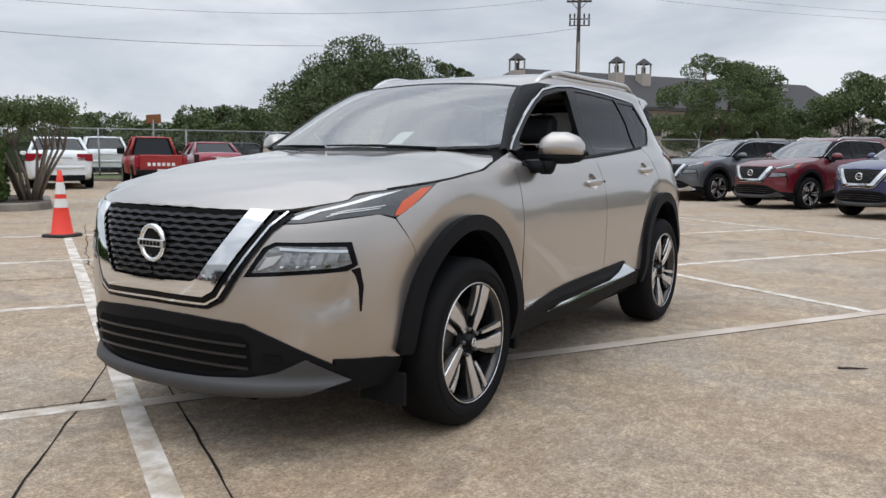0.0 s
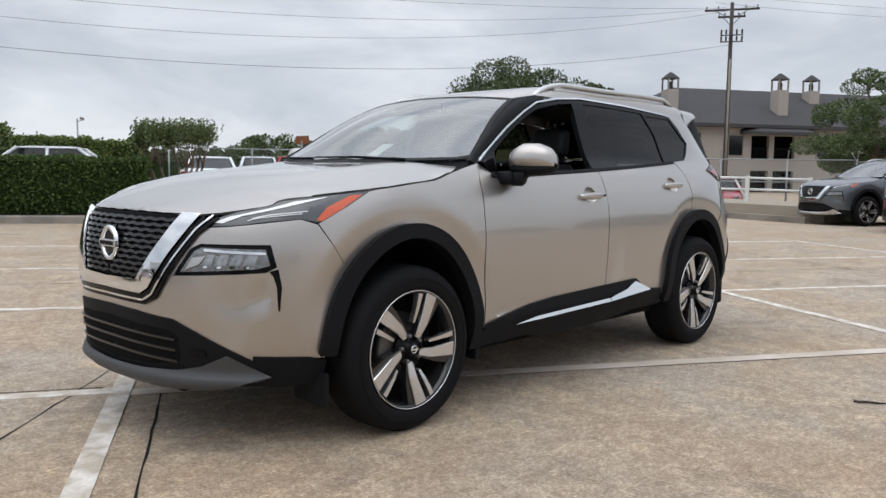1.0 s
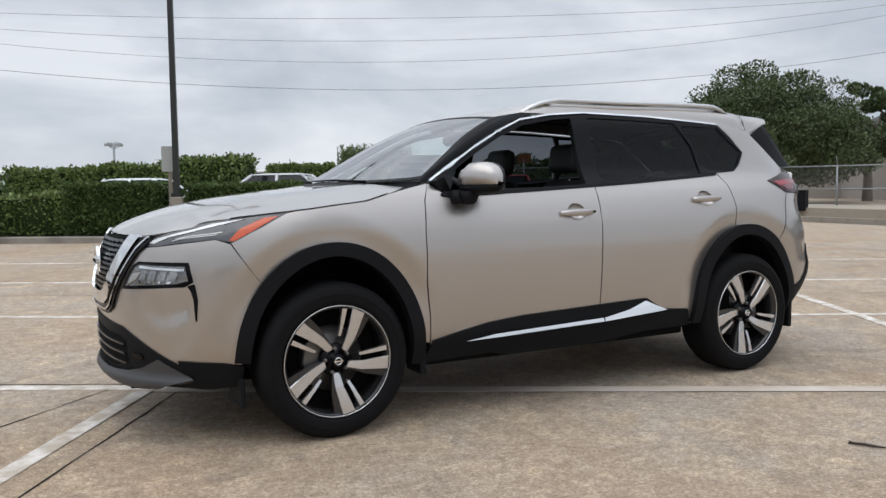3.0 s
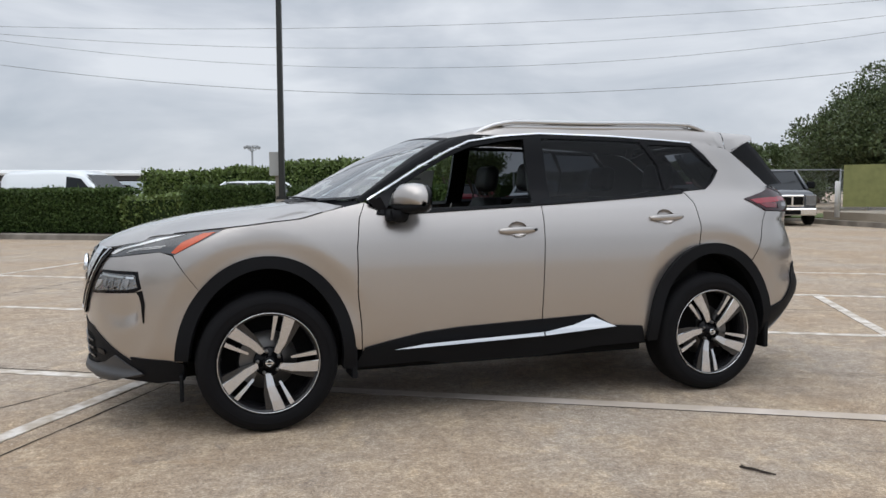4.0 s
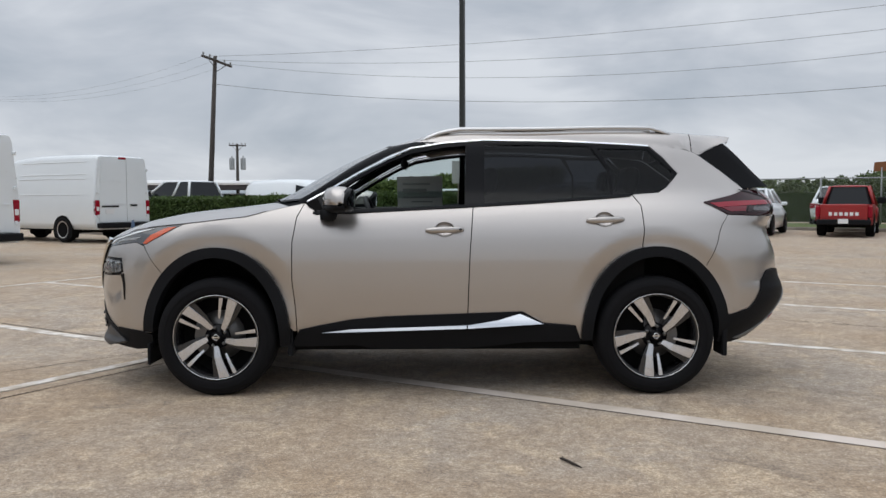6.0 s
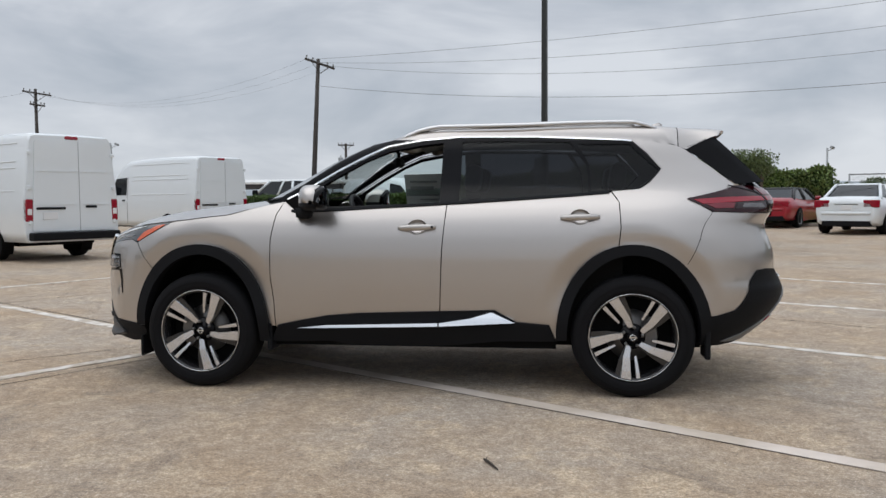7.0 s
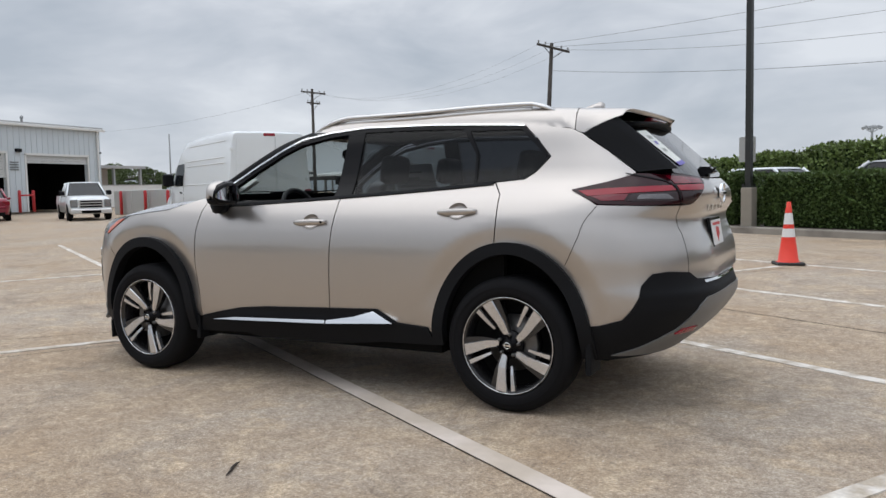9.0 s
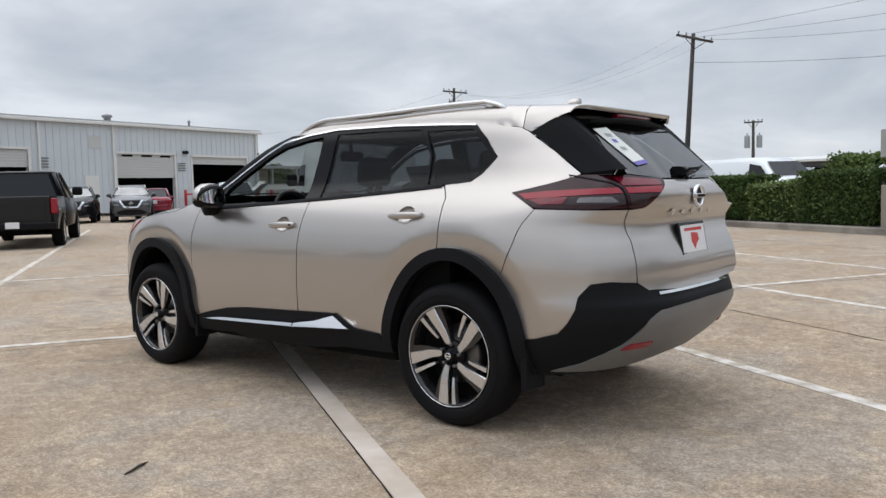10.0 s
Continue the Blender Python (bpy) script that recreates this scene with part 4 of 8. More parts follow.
    panel("lamp_glow", [side(1.78, 1.150), side(1.86, 1.158), side(1.96, 1.158), side(1.945, 1.128), side(1.84, 1.126)], wall, M["tail_mid"], car, off=0.0085, rim=0.003, **kw)
    panel("lamp_glow", [tail(0.552, 1.248), tail(0.33, 1.230), tail(0.34, 1.206), tail(0.552, 1.206)], wall, M["tail_mid"], car, off=0.0085, rim=0.003, **kw)
    panel("reversing_lamp", [side(1.955, 1.123), side(1.975, 1.160), tail(0.575, 1.164), tail(0.575, 1.121)], wall, M["tail_smoke"], car, off=0.0085, rim=0.003, **kw)
    panel("reversing_lamp", [tail(0.552, 1.121), tail(0.552, 1.166), tail(0.43, 1.166), tail(0.48, 1.123)], wall, M["tail_smoke"], car, off=0.0085, rim=0.003, **kw)
    if detail:
        panel("lamp_reflector", rounded([side(2.00, 1.132), side(2.01, 1.154), tail(0.62, 1.156), tail(0.60, 1.130)], 0.008, 2), wall, M["lamp_smoke"], car, off=0.010, rim=0.003, **kw)
        ribbon("lamp_split", [tail(0.563, 1.104), tail(0.563, 1.19), tail(0.58, 1.22), tail(0.66, 1.262)], wall, 0.007, M["gloss_black"], car, off=0.0095, rim=0.002, step=step)
    rear_low = [side(1.79, 0.49), side(1.84, 0.494), side(1.95, 0.525), side(2.04, 0.70), side(2.085, 0.757), tail(0.68, 0.765), tail(0.56, 0.753), tail(0.50, 0.712), tail(0.25, 0.695), tail(0.0, 0.693),
                tail(0.0, 0.32), tail(0.4, 0.315), tail(0.70, 0.31), side(1.86, 0.305), side(1.785, 0.31)]
    panel("rear_bumper", rear_low, wall, M["plastic"], car, off=0.008, rim=0.05, label="matt black lower rear bumper", **kw)
    skidr = [tail(0.0, 0.632), tail(0.3, 0.628), tail(0.47, 0.618), tail(0.53, 0.585), tail(0.60, 0.47), tail(0.70, 0.375), tail(0.76, 0.335), tail(0.5, 0.325), tail(0.0, 0.332)]
    panel("rear_skid", skidr, wall, M["skid_lit" if skid == "skid" else skid], car, off=0.016, rim=0.02, label="grey plastic rear skid panel", **kw)
    ribbon("bumper_trim", [tail(y, 0.69 + 0.004 * y) for y in (0.0, 0.2, 0.35, 0.45)], wall, 0.015, M["chrome"], car, off=0.018, step=step)
    panel("rear_reflector", rounded([tail(0.60, 0.443), tail(0.44, 0.443), tail(0.43, 0.470), tail(0.57, 0.470)], 0.008, 2), wall, M["tail_bright"], car, off=0.022, rim=0.01, mirror="both", step=0.04)
    # rear window, black corner panels, spoiler
    rg = [tail(y, z) for y, z in ((-0.47, 1.268), (-0.3, 1.246), (0.0, 1.243), (0.3, 1.246), (0.47, 1.268), (0.44, 1.42), (0.40, 1.52), (0.0, 1.54), (-0.40, 1.52), (-0.44, 1.42))]
    gr = panel("rear_glass", rg, wall, M["back_glass"], car, off=-0.002, rim=0.004, step=step)[0]
    for sg in (1, -1):
        bm = B()
        rings = []
        for t in np.linspace(0, 1, 12):
            xe, ze = 1.69 + 0.295 * t, 1.490 - 0.216 * t
            pe = wall(*side(xe, ze))
            zo = 1.572 - 0.285 * t
            po = Vector((TAIL(zo) - 0.035 + 0.01 * t, -HALF(zo) + 0.050 + 0.13 * t, zo))
            pi_ = wall(*tail(0.455 - 0.03 * (1 - t), min(zo, 1.55)))
            pi_.x -= 0.004
            row = [pe, pe.lerp(po, 0.33) + Vector((0, -0.004, 0.002)), pe.lerp(po, 0.7) + Vector((0, -0.005, 0.002)), po, po + Vector((0.002, 0.016, 0)), pi_]
            rings.append([(p.x, p.y * sg, p.z) for p in row])
        loft(bm, rings, close=False)
        bmesh.ops.recalc_face_normals(bm, faces=bm.faces)
        part("side_deflector", bm, M["plastic"], car, "matt black deflector beside the rear window")
    spoiler(car, P, detail)
    # number plate, emblem and lettering of the tail
    xr = TAIL(0.85) + 0.006
    bm = B()
    tilt = pose(TAIL(0.93) + 0.006 - xr, 0, 0.93, 0, -9.0, 0) @ Matrix.Translation((0, 0, -0.93))
    tilt = Matrix.Translation((xr, 0, 0)) @ tilt @ Matrix.Translation((-xr, 0, 0))
    box(bm, xr - 0.012, xr + 0.006, -0.165, 0.165, 0.845, 1.015, 0.003)
    bm.transform(tilt)
    pl = part("plate_frame", bm, M["gloss_black"], car)
    bm = B()
    box(bm, xr + 0.006, xr + 0.009, -0.15, 0.15, 0.86, 1.0, 0.001)
    bm.transform(tilt)
    face = part("plate", bm, M["plate_white"], pl, "white dealer plate with a red emblem")
    bm = B()
    prism(bm, [(-0.03, 0.96), (0.05, 0.955), (0.06, 0.92), (0.02, 0.9), (0.0, 0.875), (-0.035, 0.915)], "x", xr + 0.009, xr + 0.0105)
    box(bm, xr + 0.009, xr + 0.0105, -0.11, 0.11, 0.97, 0.985)
    bm.transform(tilt)
    part("plate_print", bm, M["plate_red"], pl)
    badge(car, 1)
    if detail:
        for i in range(5):
            y = -0.24 + 0.12 * i
            bm = B()
            box(bm, 0, 0.006, -0.017, 0.017, -0.016, 0.016, 0.003, pose(wall(*tail(y, 1.075)).x + 0.001, y, 1.075, 0, 14, 0))
            part("tailgate_mark", bm, M["satin"], car)
        bm = B()
        xw = TAIL(1.27)
        loft(bm, [[(xw + a, 0.0 + k, 1.272 + c) for a, c in ((-0.05, -0.01), (-0.02, 0.03), (0.03, 0.028), (0.055, 0.0), (0.02, -0.015))] for k in (-0.07, -0.03, 0.03, 0.07)])
        part("wiper_pivot", bm, M["gloss_black"], car)
        bm = B()
        tube(bm, [(xw + 0.05, -0.02, 1.287), (xw + 0.03, 0.14, 1.296), (xw + 0.005, 0.27, 1.306)], [0.007, 0.005, 0.003], 6)
        tube(bm, [(xw + 0.012, 0.10, 1.284), (xw - 0.01, 0.26, 1.298), (xw - 0.04, 0.38, 1.312)], 0.005, 6)
        part("rear_wiper", bm, M["plastic"], car)
        panel("tailgate_paper", [tail(y, z) for y, z in ((0.415, 1.495), (0.315, 1.505), (0.27, 1.335), (0.375, 1.32))], wall, M["paper"], car, off=0.003, rim=0, step=0.05, label="white printed paper sticker")
        panel("paper_band", [tail(y, z) for y, z in ((0.375, 1.322), (0.27, 1.337), (0.267, 1.318), (0.372, 1.304))], wall, M["violet"], car, off=0.0035, rim=0, step=0.05)
        for z0, w0, mk in ((1.47, 0.04, "paper_grey"), (1.44, 0.03, "violet"), (1.40, 0.035, "paper_grey")):
            ym = 0.367 - (1.5 - z0) * 0.2
            panel("paper_print", [tail(ym + w0 / 2, z0), tail(ym - w0 / 2, z0), tail(ym - w0 / 2, z0 - 0.018), tail(ym + w0 / 2, z0 - 0.018)], wall, M[mk], car, off=0.005, rim=0, step=0.05)
    # --- roof rails, antenna ---
    for sg in (1, -1):
        bm = B()
        path = []
        for t in np.linspace(0, 1, 25):
            x, yr = -0.12 + 1.64 * t, 0.568 + 0.018 * math.sin(t * math.pi)
            rise = min(1.0, (t / 0.16) ** 0.75, ((1 - t) / 0.07) ** 0.8)
            path.append((x, -sg * yr, roof(x, yr).z - 0.004 + 0.045 * rise))
        rr = []
        for x, y, z in path:
            foot = roof(x, abs(y)).z - 0.02
            low = max(foot, z - 0.026)
            rr.append([(x, y - 0.015, low), (x, y - 0.017, (z + low) / 2), (x, y - 0.012, z - 0.006), (x, y - 0.004, z), (x, y + 0.006, z), (x, y + 0.014, z - 0.008), (x, y + 0.015, low)])
        loft(bm, rr)
        bmesh.ops.recalc_face_normals(bm, faces=bm.faces)
        part("roof_rail", bm, M["satin"], car, "satin silver roof rail")
        bm = B()
        loft(bm, [[(x, y + dx, z_) for dx, z_ in ((-0.009, roof(x, abs(y)).z - 0.02), (-0.009, z - 0.03), (0.009, z - 0.03), (0.009, roof(x, abs(y)).z - 0.02))] for x, y, z in path[3:-2]])
        part("rail_base", bm, M["satin"], car)
    if detail:
        bm = B()
        loft(bm, [[(1.45 + t, w * c, 1.65 + h * d) for c, d in ((-1, 0), (-0.5, 1), (0.5, 1), (1, 0))] for t, w, h in ((0.0, 0.02, 0.012), (0.08, 0.03, 0.04), (0.15, 0.028, 0.06), (0.17, 0.02, 0.05))])
        part("antenna_fin", bm, P, car)
    # --- mirrors, handles ---
    for sg in (1, -1):
        mr = new("side_mirror")
        mr.parent = car
        mr.matrix_basis = Matrix.Diagonal((1, sg, 1, 1))
        ST = ((-0.868, -0.665, -0.535, 1.235, 1.15), (-0.88, -0.693, -0.51, 1.264, 1.136), (-0.925, -0.687, -0.498, 1.289, 1.128), (-0.985, -0.662, -0.504, 1.287, 1.129),
              (-1.035, -0.632, -0.520, 1.265, 1.138), (-1.062, -0.605, -0.536, 1.235, 1.152), (-1.068, -0.585, -0.548, 1.20, 1.162))
        zs = 1.176
        cap_r, low_r, bez = [], [], []
        for y, xf, xb, zt, zb in ST:
            xm, hx = (xf + xb) / 2, (xb - xf) / 2
            cap_r.append([(xm + hx * math.copysign(abs(math.cos(a_)) ** 0.6, math.cos(a_)), y, zs + (zt - zs) * math.sin(a_) ** 0.75) for a_ in np.linspace(0, math.pi, 13)])
            low_r.append([(xm + (hx - 0.003) * math.copysign(abs(math.cos(a_)) ** 0.6, math.cos(a_)), y, zs - (zs - zb) * math.sin(a_) ** 0.75) for a_ in np.linspace(0, math.pi, 11)])
            bez.append([(xb - 0.03, y, zs), (xb - 0.022, y, zt - 0.006), (xb + 0.006, y, zt - 0.022), (xb + 0.008, y, zs), (xb + 0.006, y, zb + 0.02), (xb - 0.022, y, zb + 0.002)])
        for nm, rg_, mt in (("mirror_cap", cap_r, P), ("mirror_housing", low_r, M["plastic"]), ("mirror_bezel", bez, M["gloss_black"])):
            bm = B()
            loft(bm, rg_)
            bmesh.ops.recalc_face_normals(bm, faces=bm.faces)
            part(nm, bm, mt, mr)
        bm = B()
        loft(bm, [[(xb + 0.0095, y, zb + 0.03), (xb + 0.0095, y, zt - 0.035)] for y, xf, xb, zt, zb in ST[1:6]], close=False)
        part("mirror_glass", bm, M["chrome"], mr)
        bm = B()
        loft(bm, [[(-0.675 + a_ * k, -0.80 - d, z + b_) for a_, b_ in ((-0.05, -0.028), (0.05, -0.028), (0.06, 0.03), (-0.05, 0.03))] for d, z, k in ((0.0, 1.115, 0.9), (0.06, 1.112, 0.75), (0.11, 1.115, 0.6))])
        loft(bm, [[(-0.655 + a_ * k, -0.905 + b_ * k, z) for a_, b_ in ((-0.035, -0.03), (0.0, -0.042), (0.045, -0.03), (0.05, 0.03), (-0.035, 0.03))] for z, k in ((1.078, 0.55), (1.09, 0.85), (1.145, 1.25))])
        bmesh.ops.recalc_face_normals(bm, faces=bm.faces)
        part("mirror_foot", bm, M["plastic"], mr)
        bm = B()
        prism(bm, [(-0.80, 1.195), (-0.735, 1.115), (-0.62, 1.12), (-0.62, 1.135), (-0.70, 1.15), (-0.735, 1.215)], "y", -HALF(1.16) - 0.012, -HALF(1.16) + 0.03)
        part("mirror_sail", bm, M["gloss_black"], mr)
        for hx, hz in HANDLES:
            hd = new("door_handle")
            hd.parent = car
            hd.matrix_basis = Matrix.Diagonal((1, sg, 1, 1))
            yb = -HALF(hz)
            tilt = 0.03
            bm = B()
            rings = []
            for t in np.linspace(0, 1, 11):
                x = hx + 0.235 * t
                out_ = 0.036 * (math.sin(math.pi * min(max(t, 0.03), 0.97)) ** 0.35)
                hh = 0.010 + 0.010 * math.sin(math.pi * t) ** 0.5
                zc = hz + tilt * 0.235 * t
                rings.append([(x, yb - out_ + 0.010 * abs(c) ** 3, zc + hh * c) for c in (-1, -0.75, -0.4, 0, 0.4, 0.75, 1)] + [(x, yb - out_ + 0.02, zc + hh * 0.8), (x, yb - out_ + 0.02, zc - hh * 0.8)])
            loft(bm, rings)
            bmesh.ops.recalc_face_normals(bm, faces=bm.faces)
            part("grip", bm, P, hd)
            bm = B()
            rings = []
            for k, d in ((1.01, -0.001), (0.97, 0.008), (0.86, 0.018), (0.62, 0.026), (0.3, 0.030), (0.02, 0.031)):
                ring = []
                for a_ in np.linspace(0, math.tau, 29)[:-1]:
                    x, z = hx + 0.118 + 0.060 * k * math.cos(a_), hz + 0.006 + 0.046 * k * math.sin(a_)
                    ring.append((x, wall(*side(x, z)).y + d, z))
                rings.append(ring)
            loft(bm, rings, caps=False)
            part("cup", bm, P, hd)
            bm = B()
            lathe(bm, [(0.001, -0.001), (0.007, -0.001), (0.008, 0.004)], 12, "y", (hx + 0.215, yb - 0.032, hz + 0.006))
            if sg == 1 and hx < 0:
                part("lock", bm, M["gloss_black"], hd)
            else:
                bm.free()
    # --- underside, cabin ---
    # underbody near black, with the shade below the car in its colour
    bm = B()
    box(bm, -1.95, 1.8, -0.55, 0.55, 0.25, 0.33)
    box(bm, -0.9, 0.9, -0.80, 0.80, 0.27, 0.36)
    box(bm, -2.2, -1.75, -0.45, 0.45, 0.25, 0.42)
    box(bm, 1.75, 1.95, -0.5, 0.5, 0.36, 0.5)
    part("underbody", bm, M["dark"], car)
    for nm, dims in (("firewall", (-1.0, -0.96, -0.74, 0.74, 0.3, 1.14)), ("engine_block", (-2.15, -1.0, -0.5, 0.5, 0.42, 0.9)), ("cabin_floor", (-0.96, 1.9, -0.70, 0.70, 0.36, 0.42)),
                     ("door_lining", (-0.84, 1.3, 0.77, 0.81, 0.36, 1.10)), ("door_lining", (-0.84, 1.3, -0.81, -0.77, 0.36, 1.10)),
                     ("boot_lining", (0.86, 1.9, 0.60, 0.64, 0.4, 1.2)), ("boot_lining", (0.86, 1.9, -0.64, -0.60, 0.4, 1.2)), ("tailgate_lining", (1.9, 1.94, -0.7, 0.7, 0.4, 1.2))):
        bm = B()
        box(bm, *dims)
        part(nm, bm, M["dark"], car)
    bm = B()
    loft(bm, [[(x, y, z) for x, z in ((-1.1, 1.14), (-0.8, 1.135), (-0.58, 1.12), (-0.5, 1.05), (-0.52, 0.8), (-0.9, 0.7))] for y in (-0.75, 0.75)], smooth=False)
    bmesh.ops.recalc_face_normals(bm, faces=bm.faces)
    part("dashboard", bm, M["seat"], car)
    bm = B()
    rr = []
    for x in np.linspace(-0.12, 1.7, 9):
        rr.append([(x, y, roof(x, y).z - 0.035) for y in np.linspace(-0.56, 0.56, 9)])
    loft(bm, rr, close=False)
    part("headliner", bm, M["seat"], car)
    for y in (-0.37, 0.37):
        seat(car, -0.02, y)
        seat(car, 0.92, y, "rear_seat")
    if detail:
        sw = new("steering_wheel")
        sw.parent = car
        sw.matrix_basis = pose(-0.40, -0.37, 1.055, 0, 66, 0)
        bm = B()
        tube(bm, [(0.18 * math.cos(a), 0.18 * math.sin(a), 0) for a in np.linspace(0, math.tau, 33)], 0.016, 8, caps=False)
        part("wheel_rim", bm, M["seat"], sw)
        bm = B()
        box(bm, -0.06, 0.06, -0.07, 0.07, -0.05, 0.0, 0.02)
        box(bm, -0.02, 0.02, -0.17, 0.17, -0.02, 0.0, 0.005)
        part("wheel_boss", bm, M["seat"], sw)
        bm = B()
        box(bm, -0.03, 0.02, -0.11, 0.11, -0.035, 0.035, 0.02, pose(-0.22, 0, 1.46))
        tube(bm, [(-0.22, 0, 1.48), (-0.24, 0, 1.56)], 0.012)
        part("rear_view_mirror", bm, M["plastic"], car)
        # price sheet in the far front window
        bm = B()
        yy = HALF(1.28) - 0.03
        ps = [(-0.315, 1.15, 0.012), (0.05, 1.16, 0.012), (0.05, 1.40, -0.07), (-0.315, 1.395, -0.07)]
        v4 = [bm.verts.new((x, HALF(z) - 0.02, z)) for x, z, _ in ps]
        bm.faces.new(v4)
        part("price_sheet", bm, M["paper"], car, "white printed price sheet in the window")
        bm = B()
        for x0, x1_, z0, z1_ in ((-0.27, -0.05, 1.33, 1.345), (-0.27, -0.08, 1.27, 1.30), (-0.27, 0.0, 1.225, 1.235), (-0.20, -0.03, 1.19, 1.20)):
            bm.faces.new([bm.verts.new((x, HALF(z) - 0.024, z)) for x, z in ((x0, z0), (x1_, z0), (x1_, z1_), (x0, z1_))])
        part("sheet_print", bm, M["paper_grey"], car)
        fg = panel("front_window", S(win_f), lambda u, z: (lambda p: Vector((p.x, -p.y, p.z)))(wall(u, z)), M["glass"], car, off=-0.004, rim=0, step=step)[0]
        fg.visible_shadow = False
        # sticker behind the windscreen
        bm = B()
        pts = [screen(y, z) + Vector((0.012, 0, -0.008)) for y, z in ((-0.21, 1.228), (-0.28, 1.228), (-0.28, 1.292), (-0.21, 1.292))]
        bm.faces.new([bm.verts.new(p) for p in pts])
        part("windshield_sticker", bm, M["paper"], car)
        # wipers and cowl
        bm = B()
        tube(bm, [(-1.03, -0.50, 1.20), (-1.095, -0.2, 1.212), (-1.105, 0.12, 1.212)], [0.008, 0.006, 0.004], 6)
        tube(bm, [(-1.105, 0.14, 1.205), (-1.055, 0.40, 1.21), (-0.99, 0.56, 1.21)], [0.008, 0.006, 0.004], 6)
        part("wiper", bm, M["plastic"], car)
    rr = []
    bm = B()
    for y in np.linspace(-0.77, 0.77, 15):
        xb = -1.15 + 0.215 * (abs(y) / 0.765) ** 2.1
        rr.append([(xb - 0.02, y, hood(xb - 0.02, y).z - 0.03), (xb + 0.03, y, hood(xb, y).z - 0.022), (screen(y, 1.2).x + 0.02, y, 1.195)])
    loft(bm, rr, close=False)
    part("cowl", bm, M["plastic"], car)
    # small air deflectors before the front wheels
    for sg in (1, -1):
        bm = B()
        box(bm, -1.795, -1.775, -sg * 0.74 - 0.11, -sg * 0.74 + 0.11, 0.185, 0.32, 0.006)
        part("air_deflector", bm, M["plastic"], car)
    # mud flaps
    for x, y, zb, zt in ((-0.905, 0.80, 0.245, 0.42), (1.785, 0.79, 0.235, 0.45)):
        for sg in (1, -1):
            bm = B()
            box(bm, x - 0.012, x + 0.02, -sg * y - 0.085, -sg * y + 0.085, zb, zt, 0.006)
            part("mud_flap", bm, M["plastic"], car)
    for x in (-HUB, HUB):
        for sg, y in ((-1, -0.902), (1, 0.902)):
            wheel(car, x, y, sg, detail, base=65 if x < 0 else 45, grip=-1 if x < 0 else 1)
    return car


def badge(car, at):
    """Round maker's emblem as plain shapes: a ring and a bar."""
    bd = new("emblem")
    bd.parent = car
    if at < 0:
        bd.matrix_basis = pose(NOSE(0.82) - 0.016, 0, 0.822, 0, 0, 0)
        r, sg = 0.073, 1
    else:
        bd.matrix_basis = pose(TAIL(1.155) + 0.006, 0, 1.15, 0, 0, 180)
        r, sg = 0.058, 1
    bm = B()
    n = 40
    rings = []
    for rad, d in ((r, 0.0), (r, -0.012), (r * 0.94, -0.016), (r * 0.78, -0.014), (r * 0.76, 0.0)):
        rings.append([(d, rad * math.cos(k * math.tau / n), rad * 1.02 * math.sin(k * math.tau / n)) for k in range(n)])
    loft(bm, rings, caps=False)
    bmesh.ops.recalc_face_normals(bm, faces=bm.faces)
    part("ring", bm, M["chrome"], bd)
    bm = B()
    lathe(bm, [(0.001, 0), (r * 0.8, 0)], n, "y")
    bm.transform(pose(-0.004, 0, 0, 0, 0, 90))
    part("disc", bm, M["gloss_black"], bd)
    bm = B()
    box(bm, -0.02, -0.004, -r * 1.02, r * 1.02, -r * 0.2, r * 0.2, 0.003)
    part("bar", bm, M["satin"], bd)
    bm = B()
    for k in range(6):
        y = (k - 2.5) * r * 0.28
        box(bm, -0.0225, -0.019, y - r * 0.09, y + r * 0.09, -r * 0.11, r * 0.11)
    part("bar_marks", bm, M["plastic"], bd)


SP_LOW = Curve((1.64, 1.512), (1.69, 1.492), (1.73, 1.503), (1.78, 1.532), (1.84, 1.562), (1.90, 1.578), (1.98, 1.590))
SP_MID = Curve((1.64, 1.641), (1.8, 1.630), (1.9, 1.620), (1.98, 1.606))
SP_HALF = Curve((1.64, ROOF_HALF(1.64)), (1.69, 0.610), (1.78, 0.592), (1.88, 0.575), (2.0, 0.555))


def spoiler_top(x, k):
    zc, ze = SP_MID(x), SP_LOW(x)
    return Vector((x, k * SP_HALF(x), zc - (zc - ze) * (0.06 * k**2 + 0.94 * abs(k) ** 22)))


